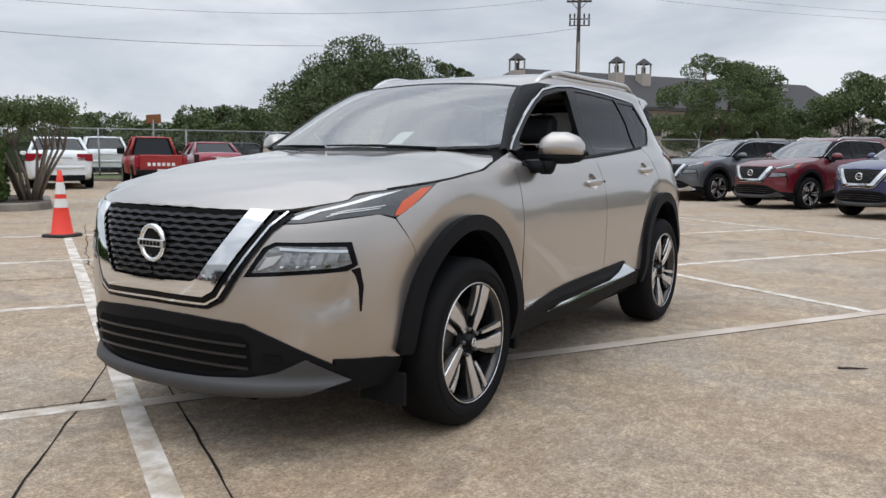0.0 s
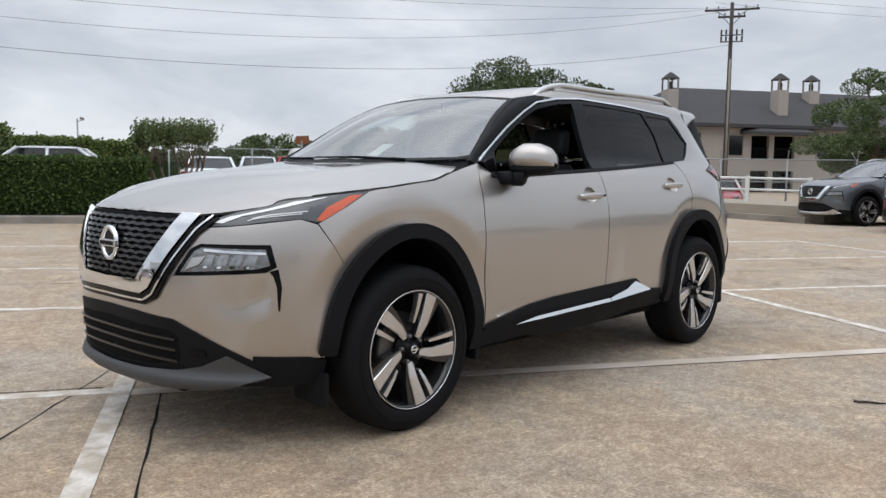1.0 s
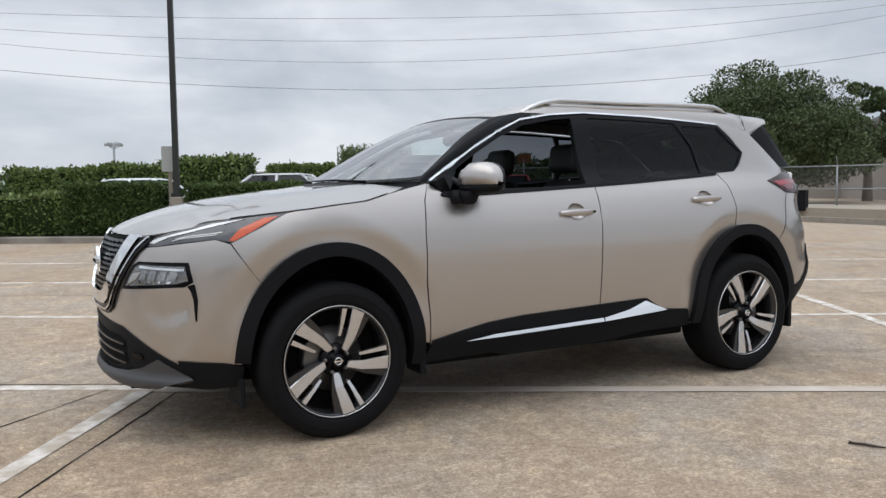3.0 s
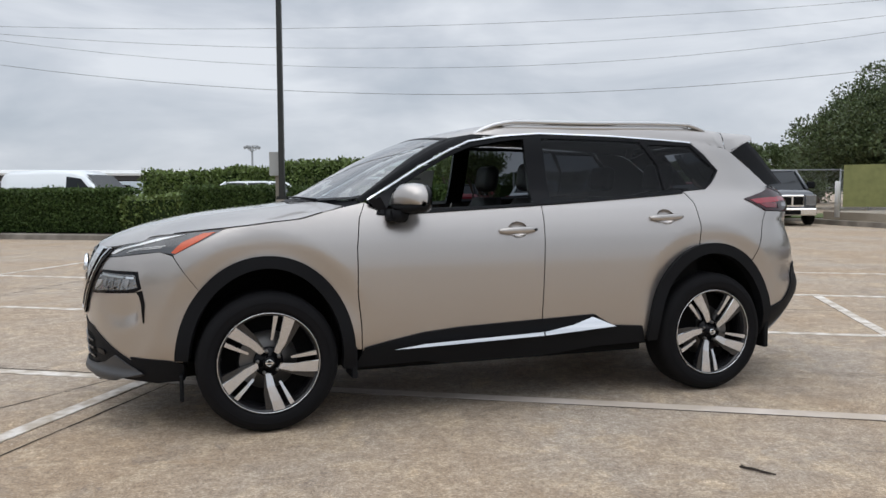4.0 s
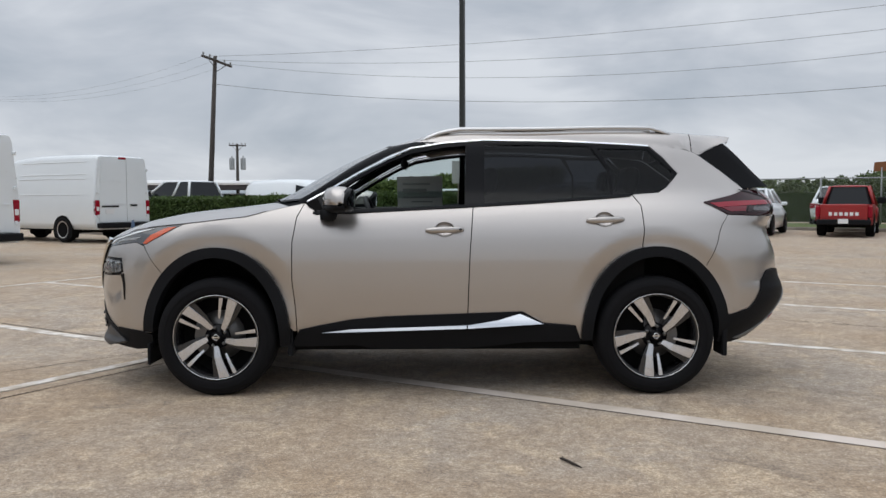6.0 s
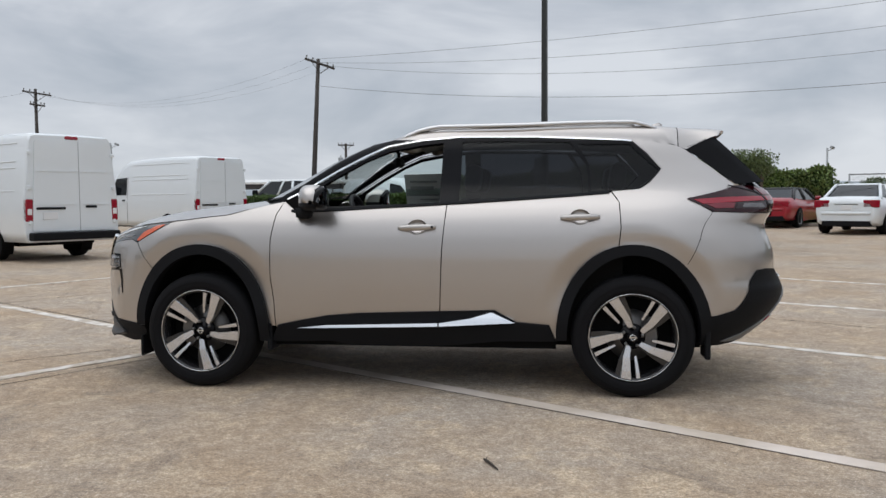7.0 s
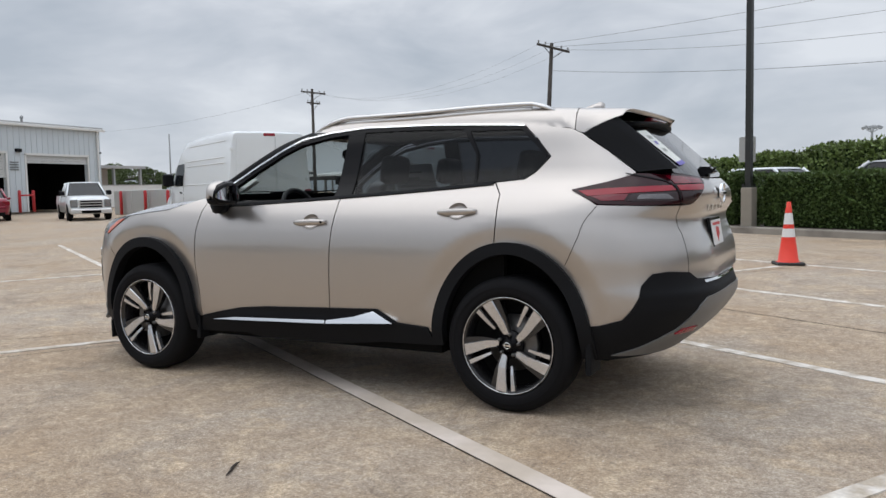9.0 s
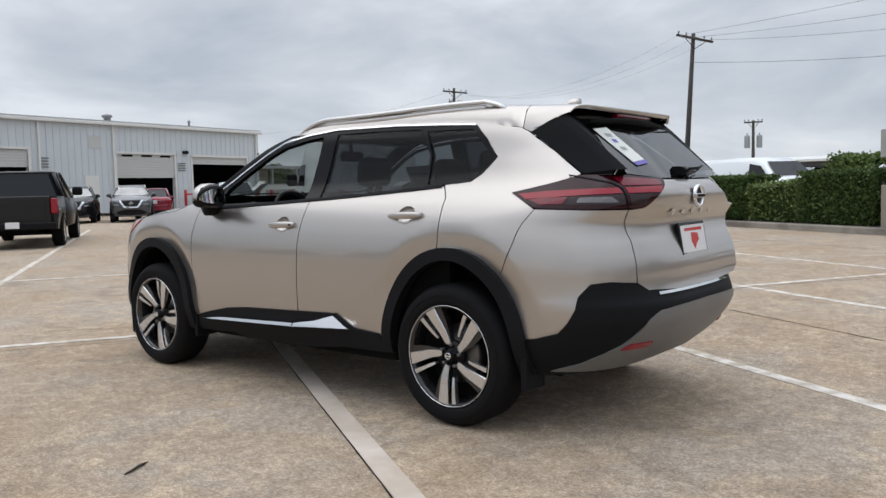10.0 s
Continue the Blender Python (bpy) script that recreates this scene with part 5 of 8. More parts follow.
def spoiler(car, P, detail):
    """A painted cap that carries the roof on over the rear window, black beneath."""
    ks = [math.copysign(abs(v) ** 0.7, v) for v in np.linspace(-1, 1, 37)]

    def back(k):
        return 1.968 - 0.035 * k**2 - 0.05 * k**8

    bm = B()
    rings = []
    for u in np.linspace(0, 1, 16):
        rings.append([spoiler_top(1.645 + (back(k) - 1.645) * u, k) for k in ks])
    for dx, dz in ((0.004, -0.004), (0.003, -0.010), (-0.010, -0.024)):
        rings.append([spoiler_top(back(k), k) + Vector((dx, 0, dz * (1 - 0.5 * abs(k) ** 6))) for k in ks])
    loft(bm, rings, close=False)
    bmesh.ops.recalc_face_normals(bm, faces=bm.faces)
    if sum(f.normal.z for f in bm.faces) < 0:
        bmesh.ops.reverse_faces(bm, faces=bm.faces)
    sp = part("rear_spoiler", bm, P, car)
    # black underside: from the trailing edge and the side edges in to the top of the window
    bm = B()
    rings = []
    for u in np.linspace(0, 1, 9):
        ring = []
        for k in ks:
            x = 1.70 + (back(k) - 0.010 - 1.70) * u
            p = spoiler_top(x, k * 0.995)
            thick = (0.022 + 0.055 * (1 - u) ** 1.2) * (1 - abs(k) ** 10)
            ring.append((p.x, p.y, p.z - thick - 0.002))
        rings.append(ring)
    loft(bm, rings, close=False)
    part("spoiler_underside", bm, M["gloss_black"], sp)
    bm = B()
    loft(bm, [[(1.957 - 0.035 * (y / 0.555) ** 2 + a, y, 1.580 + c) for a, c in ((-0.05, -0.022), (-0.014, -0.020), (0.0, 0.0), (-0.03, 0.002))] for y in np.linspace(-0.2, 0.2, 9)])
    bmesh.ops.recalc_face_normals(bm, faces=bm.faces)
    part("high_brake_lamp", bm, M["tail_mid"], sp)
    bm = B()
    loft(bm, [[(1.86 - 0.09 * (y / 0.5) ** 2 + a, y, 1.548 - 0.02 * (y / 0.5) ** 2 + c) for a, c in ((-0.06, 0.02), (0.10, 0.016), (0.125, 0.006), (0.10, -0.012), (-0.02, -0.028))] for y in np.linspace(-0.42, 0.42, 13)])
    bmesh.ops.recalc_face_normals(bm, faces=bm.faces)
    part("spoiler_fairing", bm, M["plastic"], sp)

main_car = crossover("crossover", "champagne silver metallic crossover with black cladding parked on concrete", None, "paint", 0.034, True)


# ---- ground ----
def concrete():
    m = bpy.data.materials.new("lot_concrete")
    m.use_nodes = True
    nt = m.node_tree
    b = nt.nodes["Principled BSDF"]
    b.inputs["Roughness"].default_value = 0.82
    b.inputs["Specular IOR Level"].default_value = 0.35
    tc = nt.nodes.new("ShaderNodeTexCoord")

    def noise_node(scale, detail, rough=0.55, dist=0.0):
        n = nt.nodes.new("ShaderNodeTexNoise")
        n.inputs["Scale"].default_value, n.inputs["Detail"].default_value = scale, detail
        n.inputs["Roughness"].default_value, n.inputs["Distortion"].default_value = rough, dist
        nt.links.new(tc.outputs["Object"], n.inputs["Vector"])
        return n.outputs[0]

    def ramp(src, lo, hi):
        r = nt.nodes.new("ShaderNodeMapRange")
        r.inputs["From Min"].default_value, r.inputs["From Max"].default_value = lo, hi
        nt.links.new(src, r.inputs["Value"])
        return r.outputs[0]

    def blend(fac, a, c, mode="MIX"):
        x = nt.nodes.new("ShaderNodeMixRGB")
        x.blend_type = mode
        if isinstance(fac, float):
            x.inputs[0].default_value = fac
        else:
            nt.links.new(fac, x.inputs[0])
        for s, v in ((1, a), (2, c)):
            if isinstance(v, tuple):
                x.inputs[s].default_value = (*v, 1)
            else:
                nt.links.new(v, x.inputs[s])
        return x.outputs[0]

    base = blend(ramp(noise_node(0.55, 6, 0.6, 0.4), 0.38, 0.62), (0.60, 0.47, 0.335), (0.63, 0.555, 0.465))
    base = blend(ramp(noise_node(2.6, 8, 0.7, 0.6), 0.50, 0.64), base, (0.74, 0.61, 0.45))
    base = blend(ramp(noise_node(1.1, 7, 0.7, 1.2), 0.54, 0.72), base, (0.40, 0.335, 0.27))
    base = blend(ramp(noise_node(5.5, 9, 0.78, 0.8), 0.57, 0.70), base, (0.42, 0.36, 0.30))
    base = blend(ramp(noise_node(9, 9, 0.8, 0.5), 0.44, 0.58), blend(1.0, base, (0.78, 0.765, 0.76), "MULTIPLY"), base)
    base = blend(ramp(noise_node(3.4, 6, 0.65, 0.9), 0.55, 0.66), base, blend(1.0, base, (1.16, 1.14, 1.10), "MULTIPLY"))
    base = blend(ramp(noise_node(26, 9, 0.85), 0.44, 0.56), blend(1.0, base, (0.72, 0.69, 0.66), "MULTIPLY"), base)
    base = blend(ramp(noise_node(70, 6, 0.85), 0.44, 0.56), blend(1.0, base, (0.60, 0.58, 0.56), "MULTIPLY"), base)
    base = blend(ramp(noise_node(48, 5, 0.8), 0.60, 0.70), base, (0.80, 0.74, 0.66))
    base = blend(ramp(noise_node(95, 4, 0.7), 0.57, 0.66), base, (0.22, 0.185, 0.155))
    base = blend(1.0, base, (1.01, 0.995, 0.98), "MULTIPLY")
    nt.links.new(base, b.inputs["Base Color"])
    bp = nt.nodes.new("ShaderNodeBump")
    bp.inputs["Strength"].default_value, bp.inputs["Distance"].default_value = 0.6, 0.005
    nt.links.new(noise_node(220, 4, 0.7), bp.inputs["Height"])
    nt.links.new(bp.outputs[0], b.inputs["Normal"])
    return m


M["concrete"] = concrete()
bm = B()
ys = [-2500, -300, -60, -20, 1.2, 8, 16, 24, 32, 40, 61.2, 120, 400, 2500]
loft(bm, [[(x, y, ground_z(y)) for x in (-2500, -300, -60, 0, 60, 300, 2500)] for y in ys], close=False, smooth=False)
bmesh.ops.recalc_face_normals(bm, faces=bm.faces)
for f in bm.faces:
    if f.normal.z < 0:
        f.normal_flip()
tagged(obj("ground", bm, M["concrete"]), "tan weathered concrete parking lot with stains", "ground", kind="structure")


def strip(bm, a0, b0, a1, b1, w, h=0.004):
    """A flat stripe between two spots of the lot, following its slope."""
    p, q = lot(a0, b0), lot(a1, b1)
    d = (q - p)
    n = max(1, int(d.length / 1.5))
    s = Vector((-d.y, d.x, 0)).normalized() * w / 2
    rings = []
    for i in range(n + 1):
        c = p + d * i / n
        rings.append([(c.x + s.x * e, c.y + s.y * e, ground_z(c.y + s.y * e) + z) for e, z in ((-1, 0.0), (-1, h), (1, h), (1, 0.0))])
    loft(bm, rings, smooth=False)
    bmesh.ops.recalc_face_normals(bm, faces=bm.faces)


for k, b0 in enumerate((-0.545, 2.14, 4.82, 7.45)):
    bm = B()
    w0 = 0.115 if k == 0 else 0.1
    strip(bm, -7.95 if k else -2.03, b0, 8.6, b0 - (0.02 if k == 0 else 0), w0, 0.004)
    tagged(obj("stall_line", bm, M["white_line" if k else "faint_line"]), "worn white painted parking stall line", "road marking", "stall lines", "structure")
bm = B()
strip(bm, -16.0, -0.60, -2.03, -0.50, 0.10, 0.004)
tagged(obj("stall_line", bm, M["white_line"]), "worn white painted parking stall line", "road marking", "stall lines", "structure")
bm = B()
strip(bm, -26.0, -3.72, -2.0, -3.60, 0.11, 0.004)
tagged(obj("stall_line", bm, M["white_line"]), "worn white painted parking stall line", "road marking", "stall lines", "structure")
for a0, b0, b1 in ((-7.95, -8.6, 7.5), (-2.0, -8.6, 7.5), (3.30, -0.55, 4.87), (8.6, -0.6, 7.5)):
    bm = B()
    strip(bm, a0, b0, a0, b1, 0.1, 0.007)
    tagged(obj("stall_line", bm, M["white_line"]), "worn white painted parking stall line", "road marking", "stall lines", "structure")
# joints and cracks: dark sealed seams
M["joint"] = shader("dark_joint", (0.02, 0.018, 0.016), 0.95, spec=0.1)
random.seed(4)


def crack(pts, w=0.012, wander=0.02):
    bm = B()
    path = []
    for (a0, b0), (a1, b1) in zip(pts, pts[1:]):
        n = max(2, int(math.hypot(a1 - a0, b1 - b0) / 0.15))
        for i in range(n):
            t = i / n
            path.append((a0 + (a1 - a0) * t + random.gauss(0, wander) * 0.5, b0 + (b1 - b0) * t + random.gauss(0, wander) * 0.5))
    path.append(pts[-1])
    rings = []
    for i, (a, b) in enumerate(path):
        p = lot(a, b)
        q = lot(*path[min(i + 1, len(path) - 1)]) - lot(*path[max(i - 1, 0)])
        s = Vector((-q.y, q.x, 0)).normalized() * w * random.uniform(0.3, 0.65)
        rings.append([(p.x - s.x, p.y - s.y, p.z + 0.0025), (p.x + s.x, p.y + s.y, p.z + 0.0025)])
    loft(bm, rings, close=False, smooth=False)
    for f in bm.faces:
        f.normal_update()
        if f.normal.z < 0:
            f.normal_flip()
    tagged(obj("concrete_crack", bm, M["joint"]), "dark crack in the concrete", "crack", "concrete cracks", "structure")


crack([(-1.80, 1.4), (-1.80, -3.2)], 0.010, 0.004)
crack([(-2.03, 0.33), (-2.2, -0.4), (-2.47, -1.46), (-2.7, -2.6)], 0.009, 0.010)
crack([(-1.9, -0.605), (1.5, -0.612), (5.0, -0.63)], 0.008, 0.003)
crack([(-7.0, -0.40), (-2.1, -0.42)], 0.012, 0.006)
crack([(-1.80, 1.4), (-1.9, 4.5), (-1.7, 9.0)], 0.012, 0.02)
crack([(-8.0, 3.6), (8.0, 3.6)], 0.012, 0.006)
crack([(-14.0, 0.9), (-7.7, 0.9)], 0.012, 0.005)
crack([(-9.5, 9.6), (8.0, 9.6)], 0.014, 0.006)
crack([(6.2, -6), (6.2, 9.0)], 0.012, 0.006)
crack([(-6.2, -6), (-6.2, 9.0)], 0.012, 0.006)

# fallen twig
tw = thing("twig", "small dark dry twig lying on the concrete", "twig", pose(0.61, -2.21, 0.006, 0, 0, -56))
bm = B()
tube(bm, [(-0.075, 0.008, 0), (-0.02, 0.0, 0.004), (0.03, -0.004, 0.002), (0.085, -0.012, 0.003)], [0.005, 0.0065, 0.006, 0.003], 6)
part("stem", bm, M["twig"], tw)
bm = B()
tube(bm, [(-0.05, 0.005, 0.002), (-0.075, 0.022, 0.006)], [0.004, 0.002], 5)
part("side_shoot", bm, M["twig"], tw)


# ---- planting ----
def leaf_mesh(name, spots, size, material, parent=None, label="", seed=0, long=1.5, droop=0.0):
    """Many small folded leaves, one at each spot (place, outward way), joined as one crown."""
    rng = np.random.default_rng(seed)
    n = len(spots)
    P = np.array([s[0] for s in spots], float)
    O = np.array([s[1] for s in spots], float)
    d = rng.normal(size=(n, 3)) * 0.75 + O
    d[:, 2] -= droop
    d /= np.linalg.norm(d, axis=1)[:, None]
    r = rng.normal(size=(n, 3))
    s = np.cross(d, r)
    s /= np.linalg.norm(s, axis=1)[:, None]
    u = np.cross(s, d)
    k = size * rng.uniform(0.6, 1.35, size=(n, 1))
    tip = P + d * k * long
    mid = P + d * k * long * 0.5
    a, b = mid + s * k * 0.45 + u * k * 0.12, mid - s * k * 0.45 + u * k * 0.12
    v = np.stack([P, a, tip, b], 1).reshape(-1, 3)
    f = np.arange(4 * n).reshape(n, 4)
    tri = np.concatenate([f[:, [0, 1, 2]], f[:, [0, 2, 3]]])
    me = bpy.data.meshes.new(name)
    me.vertices.add(len(v))
    me.vertices.foreach_set("co", v.ravel())
    me.loops.add(tri.size)
    me.loops.foreach_set("vertex_index", tri.ravel().astype(np.int32))
    me.polygons.add(len(tri))
    me.polygons.foreach_set("loop_start", np.arange(0, tri.size, 3, dtype=np.int32))
    me.update(calc_edges=True)
    me.materials.append(material)
    ob = new(name, me)
    if parent:
        ob.parent = parent
    if label:
        ob["label"] = label
    return ob


def hedge_row(name, label, a0, a1, b0, b1, h, leaf, mat, seed, density=1150, rough=0.06, loose=0.0):
    """A clipped hedge on the lot: a core coloured as inner shade and a shell of leaves, with an uneven top."""
    mid = lot((a0 + a1) / 2, (b0 + b1) / 2)
    hg = thing(name, label, "hedge", pose(mid.x, mid.y, mid.z + 0.12, 0, 0, -31), "hedges along the kerb")
    L, D = (a1 - a0) / 2, (b1 - b0) / 2
    rng = np.random.default_rng(seed)
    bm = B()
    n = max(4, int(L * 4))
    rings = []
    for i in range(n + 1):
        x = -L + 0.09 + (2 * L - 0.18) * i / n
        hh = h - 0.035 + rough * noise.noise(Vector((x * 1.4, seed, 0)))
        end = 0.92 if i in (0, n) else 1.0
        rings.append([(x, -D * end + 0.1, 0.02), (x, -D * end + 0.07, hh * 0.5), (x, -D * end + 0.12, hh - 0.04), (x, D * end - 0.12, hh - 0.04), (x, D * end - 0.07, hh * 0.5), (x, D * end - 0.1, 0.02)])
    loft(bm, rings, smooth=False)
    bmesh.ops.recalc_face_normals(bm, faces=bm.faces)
    part("shade_core", bm, M["hedge_shade"], hg)
    spots = []

    def bulge(x, z):
        return 0.05 * noise.noise(Vector((x * 1.7, z * 1.9, seed * 3.1))) + loose * noise.noise(Vector((x * 0.9, z * 0.7, seed)))

    for area, gen in ((2 * L * h, "f"), (2 * L * h * 0.35, "k"), (2 * L * 2 * D, "t"), (2 * D * h, "l"), (2 * D * h, "r")):
        for _ in range(int(area * density)):
            x, y, z = rng.uniform(-L, L), rng.uniform(-D, D), h * rng.uniform(0.03, 1.0)
            top = h + rough * noise.noise(Vector((x * 1.4, seed, 0))) + loose * 0.8 * noise.noise(Vector((x * 1.1, 7, seed)))
            ins = rng.uniform(0, 0.10)
            if gen == "f":
                spots.append(((x, -D + ins + bulge(x, z), min(z, top)), (0, -0.9, 0.35)))
            elif gen == "k":
                spots.append(((x, D - ins + bulge(x, z), min(z, top)), (0, 0.9, 0.35)))
            elif gen == "t":
                spots.append(((x, y, top - ins * 0.8), (0, 0, 1)))
            else:
                s = -1 if gen == "l" else 1
                spots.append(((s * (L - ins) + bulge(y, z), y, min(z, top)), (s * 0.9, 0, 0.3)))
    # stray shoots over the clipped top
    for _ in range(int(L * 10)):
        x, y = rng.uniform(-L, L), rng.uniform(-D, D)
        for j in range(5):
            spots.append(((x + rng.normal(0, 0.02), y, h - 0.03 + 0.035 * j * rng.uniform(0.3, 1)), (0, 0, 1)))
    leaf_mesh("leaves", spots, leaf, mat, hg, seed=seed)
    return hg


H = "clipped dark green box hedge growing behind the kerb"
hedge_row("hedge", H, -6.68, -2.85, 12.6, 13.8, 1.15, 0.045, M["hedge"], 1)
hedge_row("hedge", H, -9.45, -7.33, 12.6, 13.8, 1.18, 0.045, M["hedge"], 2)
hedge_row("hedge", "ragged untrimmed green shrub behind the kerb", -11.25, -9.6, 12.75, 13.75, 0.92, 0.06, M["vine"], 3, 420, 0.12, 0.16)
hedge_row("hedge", H, -15.2, -11.42, 12.75, 13.95, 1.12, 0.045, M["hedge"], 4)
hedge_row("hedge", H, -19.4, -15.2, 12.75, 13.95, 1.08, 0.045, M["hedge"], 5)


def vine_bank(a0, a1, b0, b1, h, seed):
    mid = lot((a0 + a1) / 2, (b0 + b1) / 2)
    hg = thing("vine_bank", "tall leafy green vine bank along a fence", "hedge", pose(mid.x, mid.y, mid.z, 0, 0, -31), "vine banks")
    L, D = (a1 - a0) / 2, (b1 - b0) / 2
    rng = np.random.default_rng(seed)
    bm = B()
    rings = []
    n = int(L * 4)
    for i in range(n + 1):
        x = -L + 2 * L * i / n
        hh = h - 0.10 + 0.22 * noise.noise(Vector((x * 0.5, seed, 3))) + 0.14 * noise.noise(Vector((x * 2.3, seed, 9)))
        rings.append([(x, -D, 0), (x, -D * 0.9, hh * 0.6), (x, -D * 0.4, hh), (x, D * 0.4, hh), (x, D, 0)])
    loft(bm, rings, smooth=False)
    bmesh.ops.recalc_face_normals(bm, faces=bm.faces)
    # solid core whose dark colour stands for shade behind the leaves
    part("shade_core", bm, M["hedge_shade"], hg)
    spots = []
    for _ in range(int(2 * L * 1500)):
        x = rng.uniform(-L, L)
        hh = h + 0.22 * noise.noise(Vector((x * 0.5, seed, 3))) + 0.14 * noise.noise(Vector((x * 2.3, seed, 9)))
        t = rng.uniform(0, 1)
        if t < 0.12:
            s = 1 if t < 0.06 else -1
            z = hh * rng.uniform(0.15, 1)
            spots.append(((s * L + 0.12 * noise.noise(Vector((z * 2, 5, seed))), rng.uniform(-D, D), z), (s, 0, 0.4)))
        elif t < 0.55:
            z = hh * rng.uniform(0.3, 1)
            y = -D * (1.15 - 0.5 * (z / hh) ** 3) + 0.16 * noise.noise(Vector((x * 1.5, z * 1.5, seed)))
            spots.append(((x, y, z), (0, -0.7, 0.5)))
        else:
            y = rng.uniform(-D * 0.7, D)
            spots.append(((x, y, hh - 0.1 * abs(y) / D - 0.09 + abs(rng.normal(0, 0.07))), (0, -0.2, 1)))
    leaf_mesh("leaves", spots, 0.085, M["vine"], hg, seed=seed, long=1.3)


vine_bank(-14.2, -9.5, 18.2, 19.6, 1.80, 11)
vine_bank(-9.5, -6.9, 18.2, 19.6, 2.05, 12)
vine_bank(-9.0, -4.2, 28.4, 29.8, 2.1, 13)


def crape_myrtle(m):
    """Many bare grey stems that fan out under a flat-topped crown."""
    t = thing("crape_myrtle", "crape myrtle with fanned bare stems and a flat leafy crown", "tree", m)
    rng = np.random.default_rng(21)
    tips = []
    for k in range(12):
        cx = -0.36 if k % 2 else 0.42
        a = math.tau * k / 12 + rng.normal(0, 0.25)
        r0, r1 = rng.uniform(0.03, 0.09), rng.uniform(0.15, 0.46)
        base = Vector((cx * 0.2 + r0 * math.cos(a), r0 * math.sin(a), 0))
        mid = Vector((cx * 0.55 + r0 * 1.8 * math.cos(a), r0 * 1.8 * math.sin(a), 0.5))
        fork = Vector((cx + r1 * 0.6 * math.cos(a), r1 * 0.6 * math.sin(a), 1.0))
        bm = B()
        tube(bm, [base, mid, fork], [0.04, 0.032, 0.022], 7)
        for j in range(3):
            b2 = a + rng.normal(0, 0.7)
            e = Vector((cx + r1 * 1.05 * math.cos(b2), r1 * 1.05 * math.sin(b2), rng.uniform(1.42, 1.60)))
            tube(bm, [fork, fork.lerp(e, 0.5) + Vector((0, 0, 0.03)), e], [0.02, 0.012, 0.006], 6)
            tips.append(e)
        part("stem", bm, M["bark"], t)
    spots = []
    for e in tips:
        for _ in range(230):
            d = Vector(rng.normal(size=3))
            d.normalize()
            q = e + Vector((d.x * 0.19, d.y * 0.19, d.z * 0.17)) * rng.uniform(0.1, 1) ** 0.5 + Vector((0, 0, 0.12))
            spots.append((tuple(q), tuple(d + Vector((0, 0, 0.7)))))
        for _ in range(9):
            d = Vector(rng.normal(size=3))
            q = e + Vector((d.x * 0.12, d.y * 0.12, 0.22))
            for j in range(8):
                spots.append(((q.x + rng.normal(0, 0.012), q.y + rng.normal(0, 0.012), q.z + 0.026 * j), (0, 0, 1)))
    leaf_mesh("crown", spots, 0.036, M["myrtle"], t, seed=22)
    return t


crape_myrtle(at_lot(-2.45, 13.15, 0, ground_z(lot(-2.45, 13.15).y) + 0.12))


def tree(name, label, pos, height, width, seed, mat, leaf=0.16, clumps=70, per=260, base=0.28, flat=0.75, low=0.3, dome=0.08):
    """A broad tree: tapered trunk, limbs, and a crown of leafy clumps with gaps."""
    t = thing(name, label, "tree", pose(*pos))
    rng = np.random.default_rng(seed)
    bm = B()
    fork = Vector((0, 0, height * base))
    r0 = 0.035 * height
    tube(bm, [(0, 0, -0.3), (0.03, 0, height * base * 0.5), fork], [r0 * 1.25, r0, r0 * 0.85], 9)
    part("trunk", bm, M["bark"], t)
    centres = []
    R = width / 2
    for k in range(clumps):
        d = Vector(rng.normal(size=3))
        d.normalize()
        q = rng.uniform(0.35, 1.0) ** 0.45
        c = Vector((d.x * R * q, d.y * R * q, 0))
        zt = (0.5 + 0.5 * d.z * q)
        lump = 1 + 0.22 * noise.noise(Vector((d.x * 1.8, d.y * 1.8, seed)))
        c.x, c.y = c.x * lump * 0.9, c.y * lump * 0.9
        c.z = height * (low + (0.94 - low) * zt * lump) - dome * height * (c.x**2 + c.y**2) / (R * R)
        centres.append(c)
    for k in range(7):
        c = centres[int(rng.integers(len(centres)))]
        bm = B()
        mid = fork.lerp(c, 0.5) + Vector((0, 0, -0.02 * height))
        tube(bm, [fork - Vector((0, 0, 0.1)), mid, c], [r0 * 0.5, r0 * 0.3, r0 * 0.1], 6)
        part("limb", bm, M["bark"], t)
    spots = []
    cr = width * 0.10
    for c in centres:
        s = rng.uniform(0.65, 1.25)
        for _ in range(per):
            d = Vector(rng.normal(size=3))
            d.normalize()
            q = c + Vector((d.x, d.y, d.z * flat)) * cr * s * rng.uniform(0.25, 1.0) ** 0.4
            spots.append((tuple(q), tuple(d + Vector((0, 0, 0.4)))))
    leaf_mesh("crown", spots, leaf, mat, t, seed=seed + 1, long=1.25)
    return t


def polar(ax, ay, az_deg, d, z=0.0):
    return (ax + d * math.sin(radians(az_deg)), ay + d * math.cos(radians(az_deg)), z)


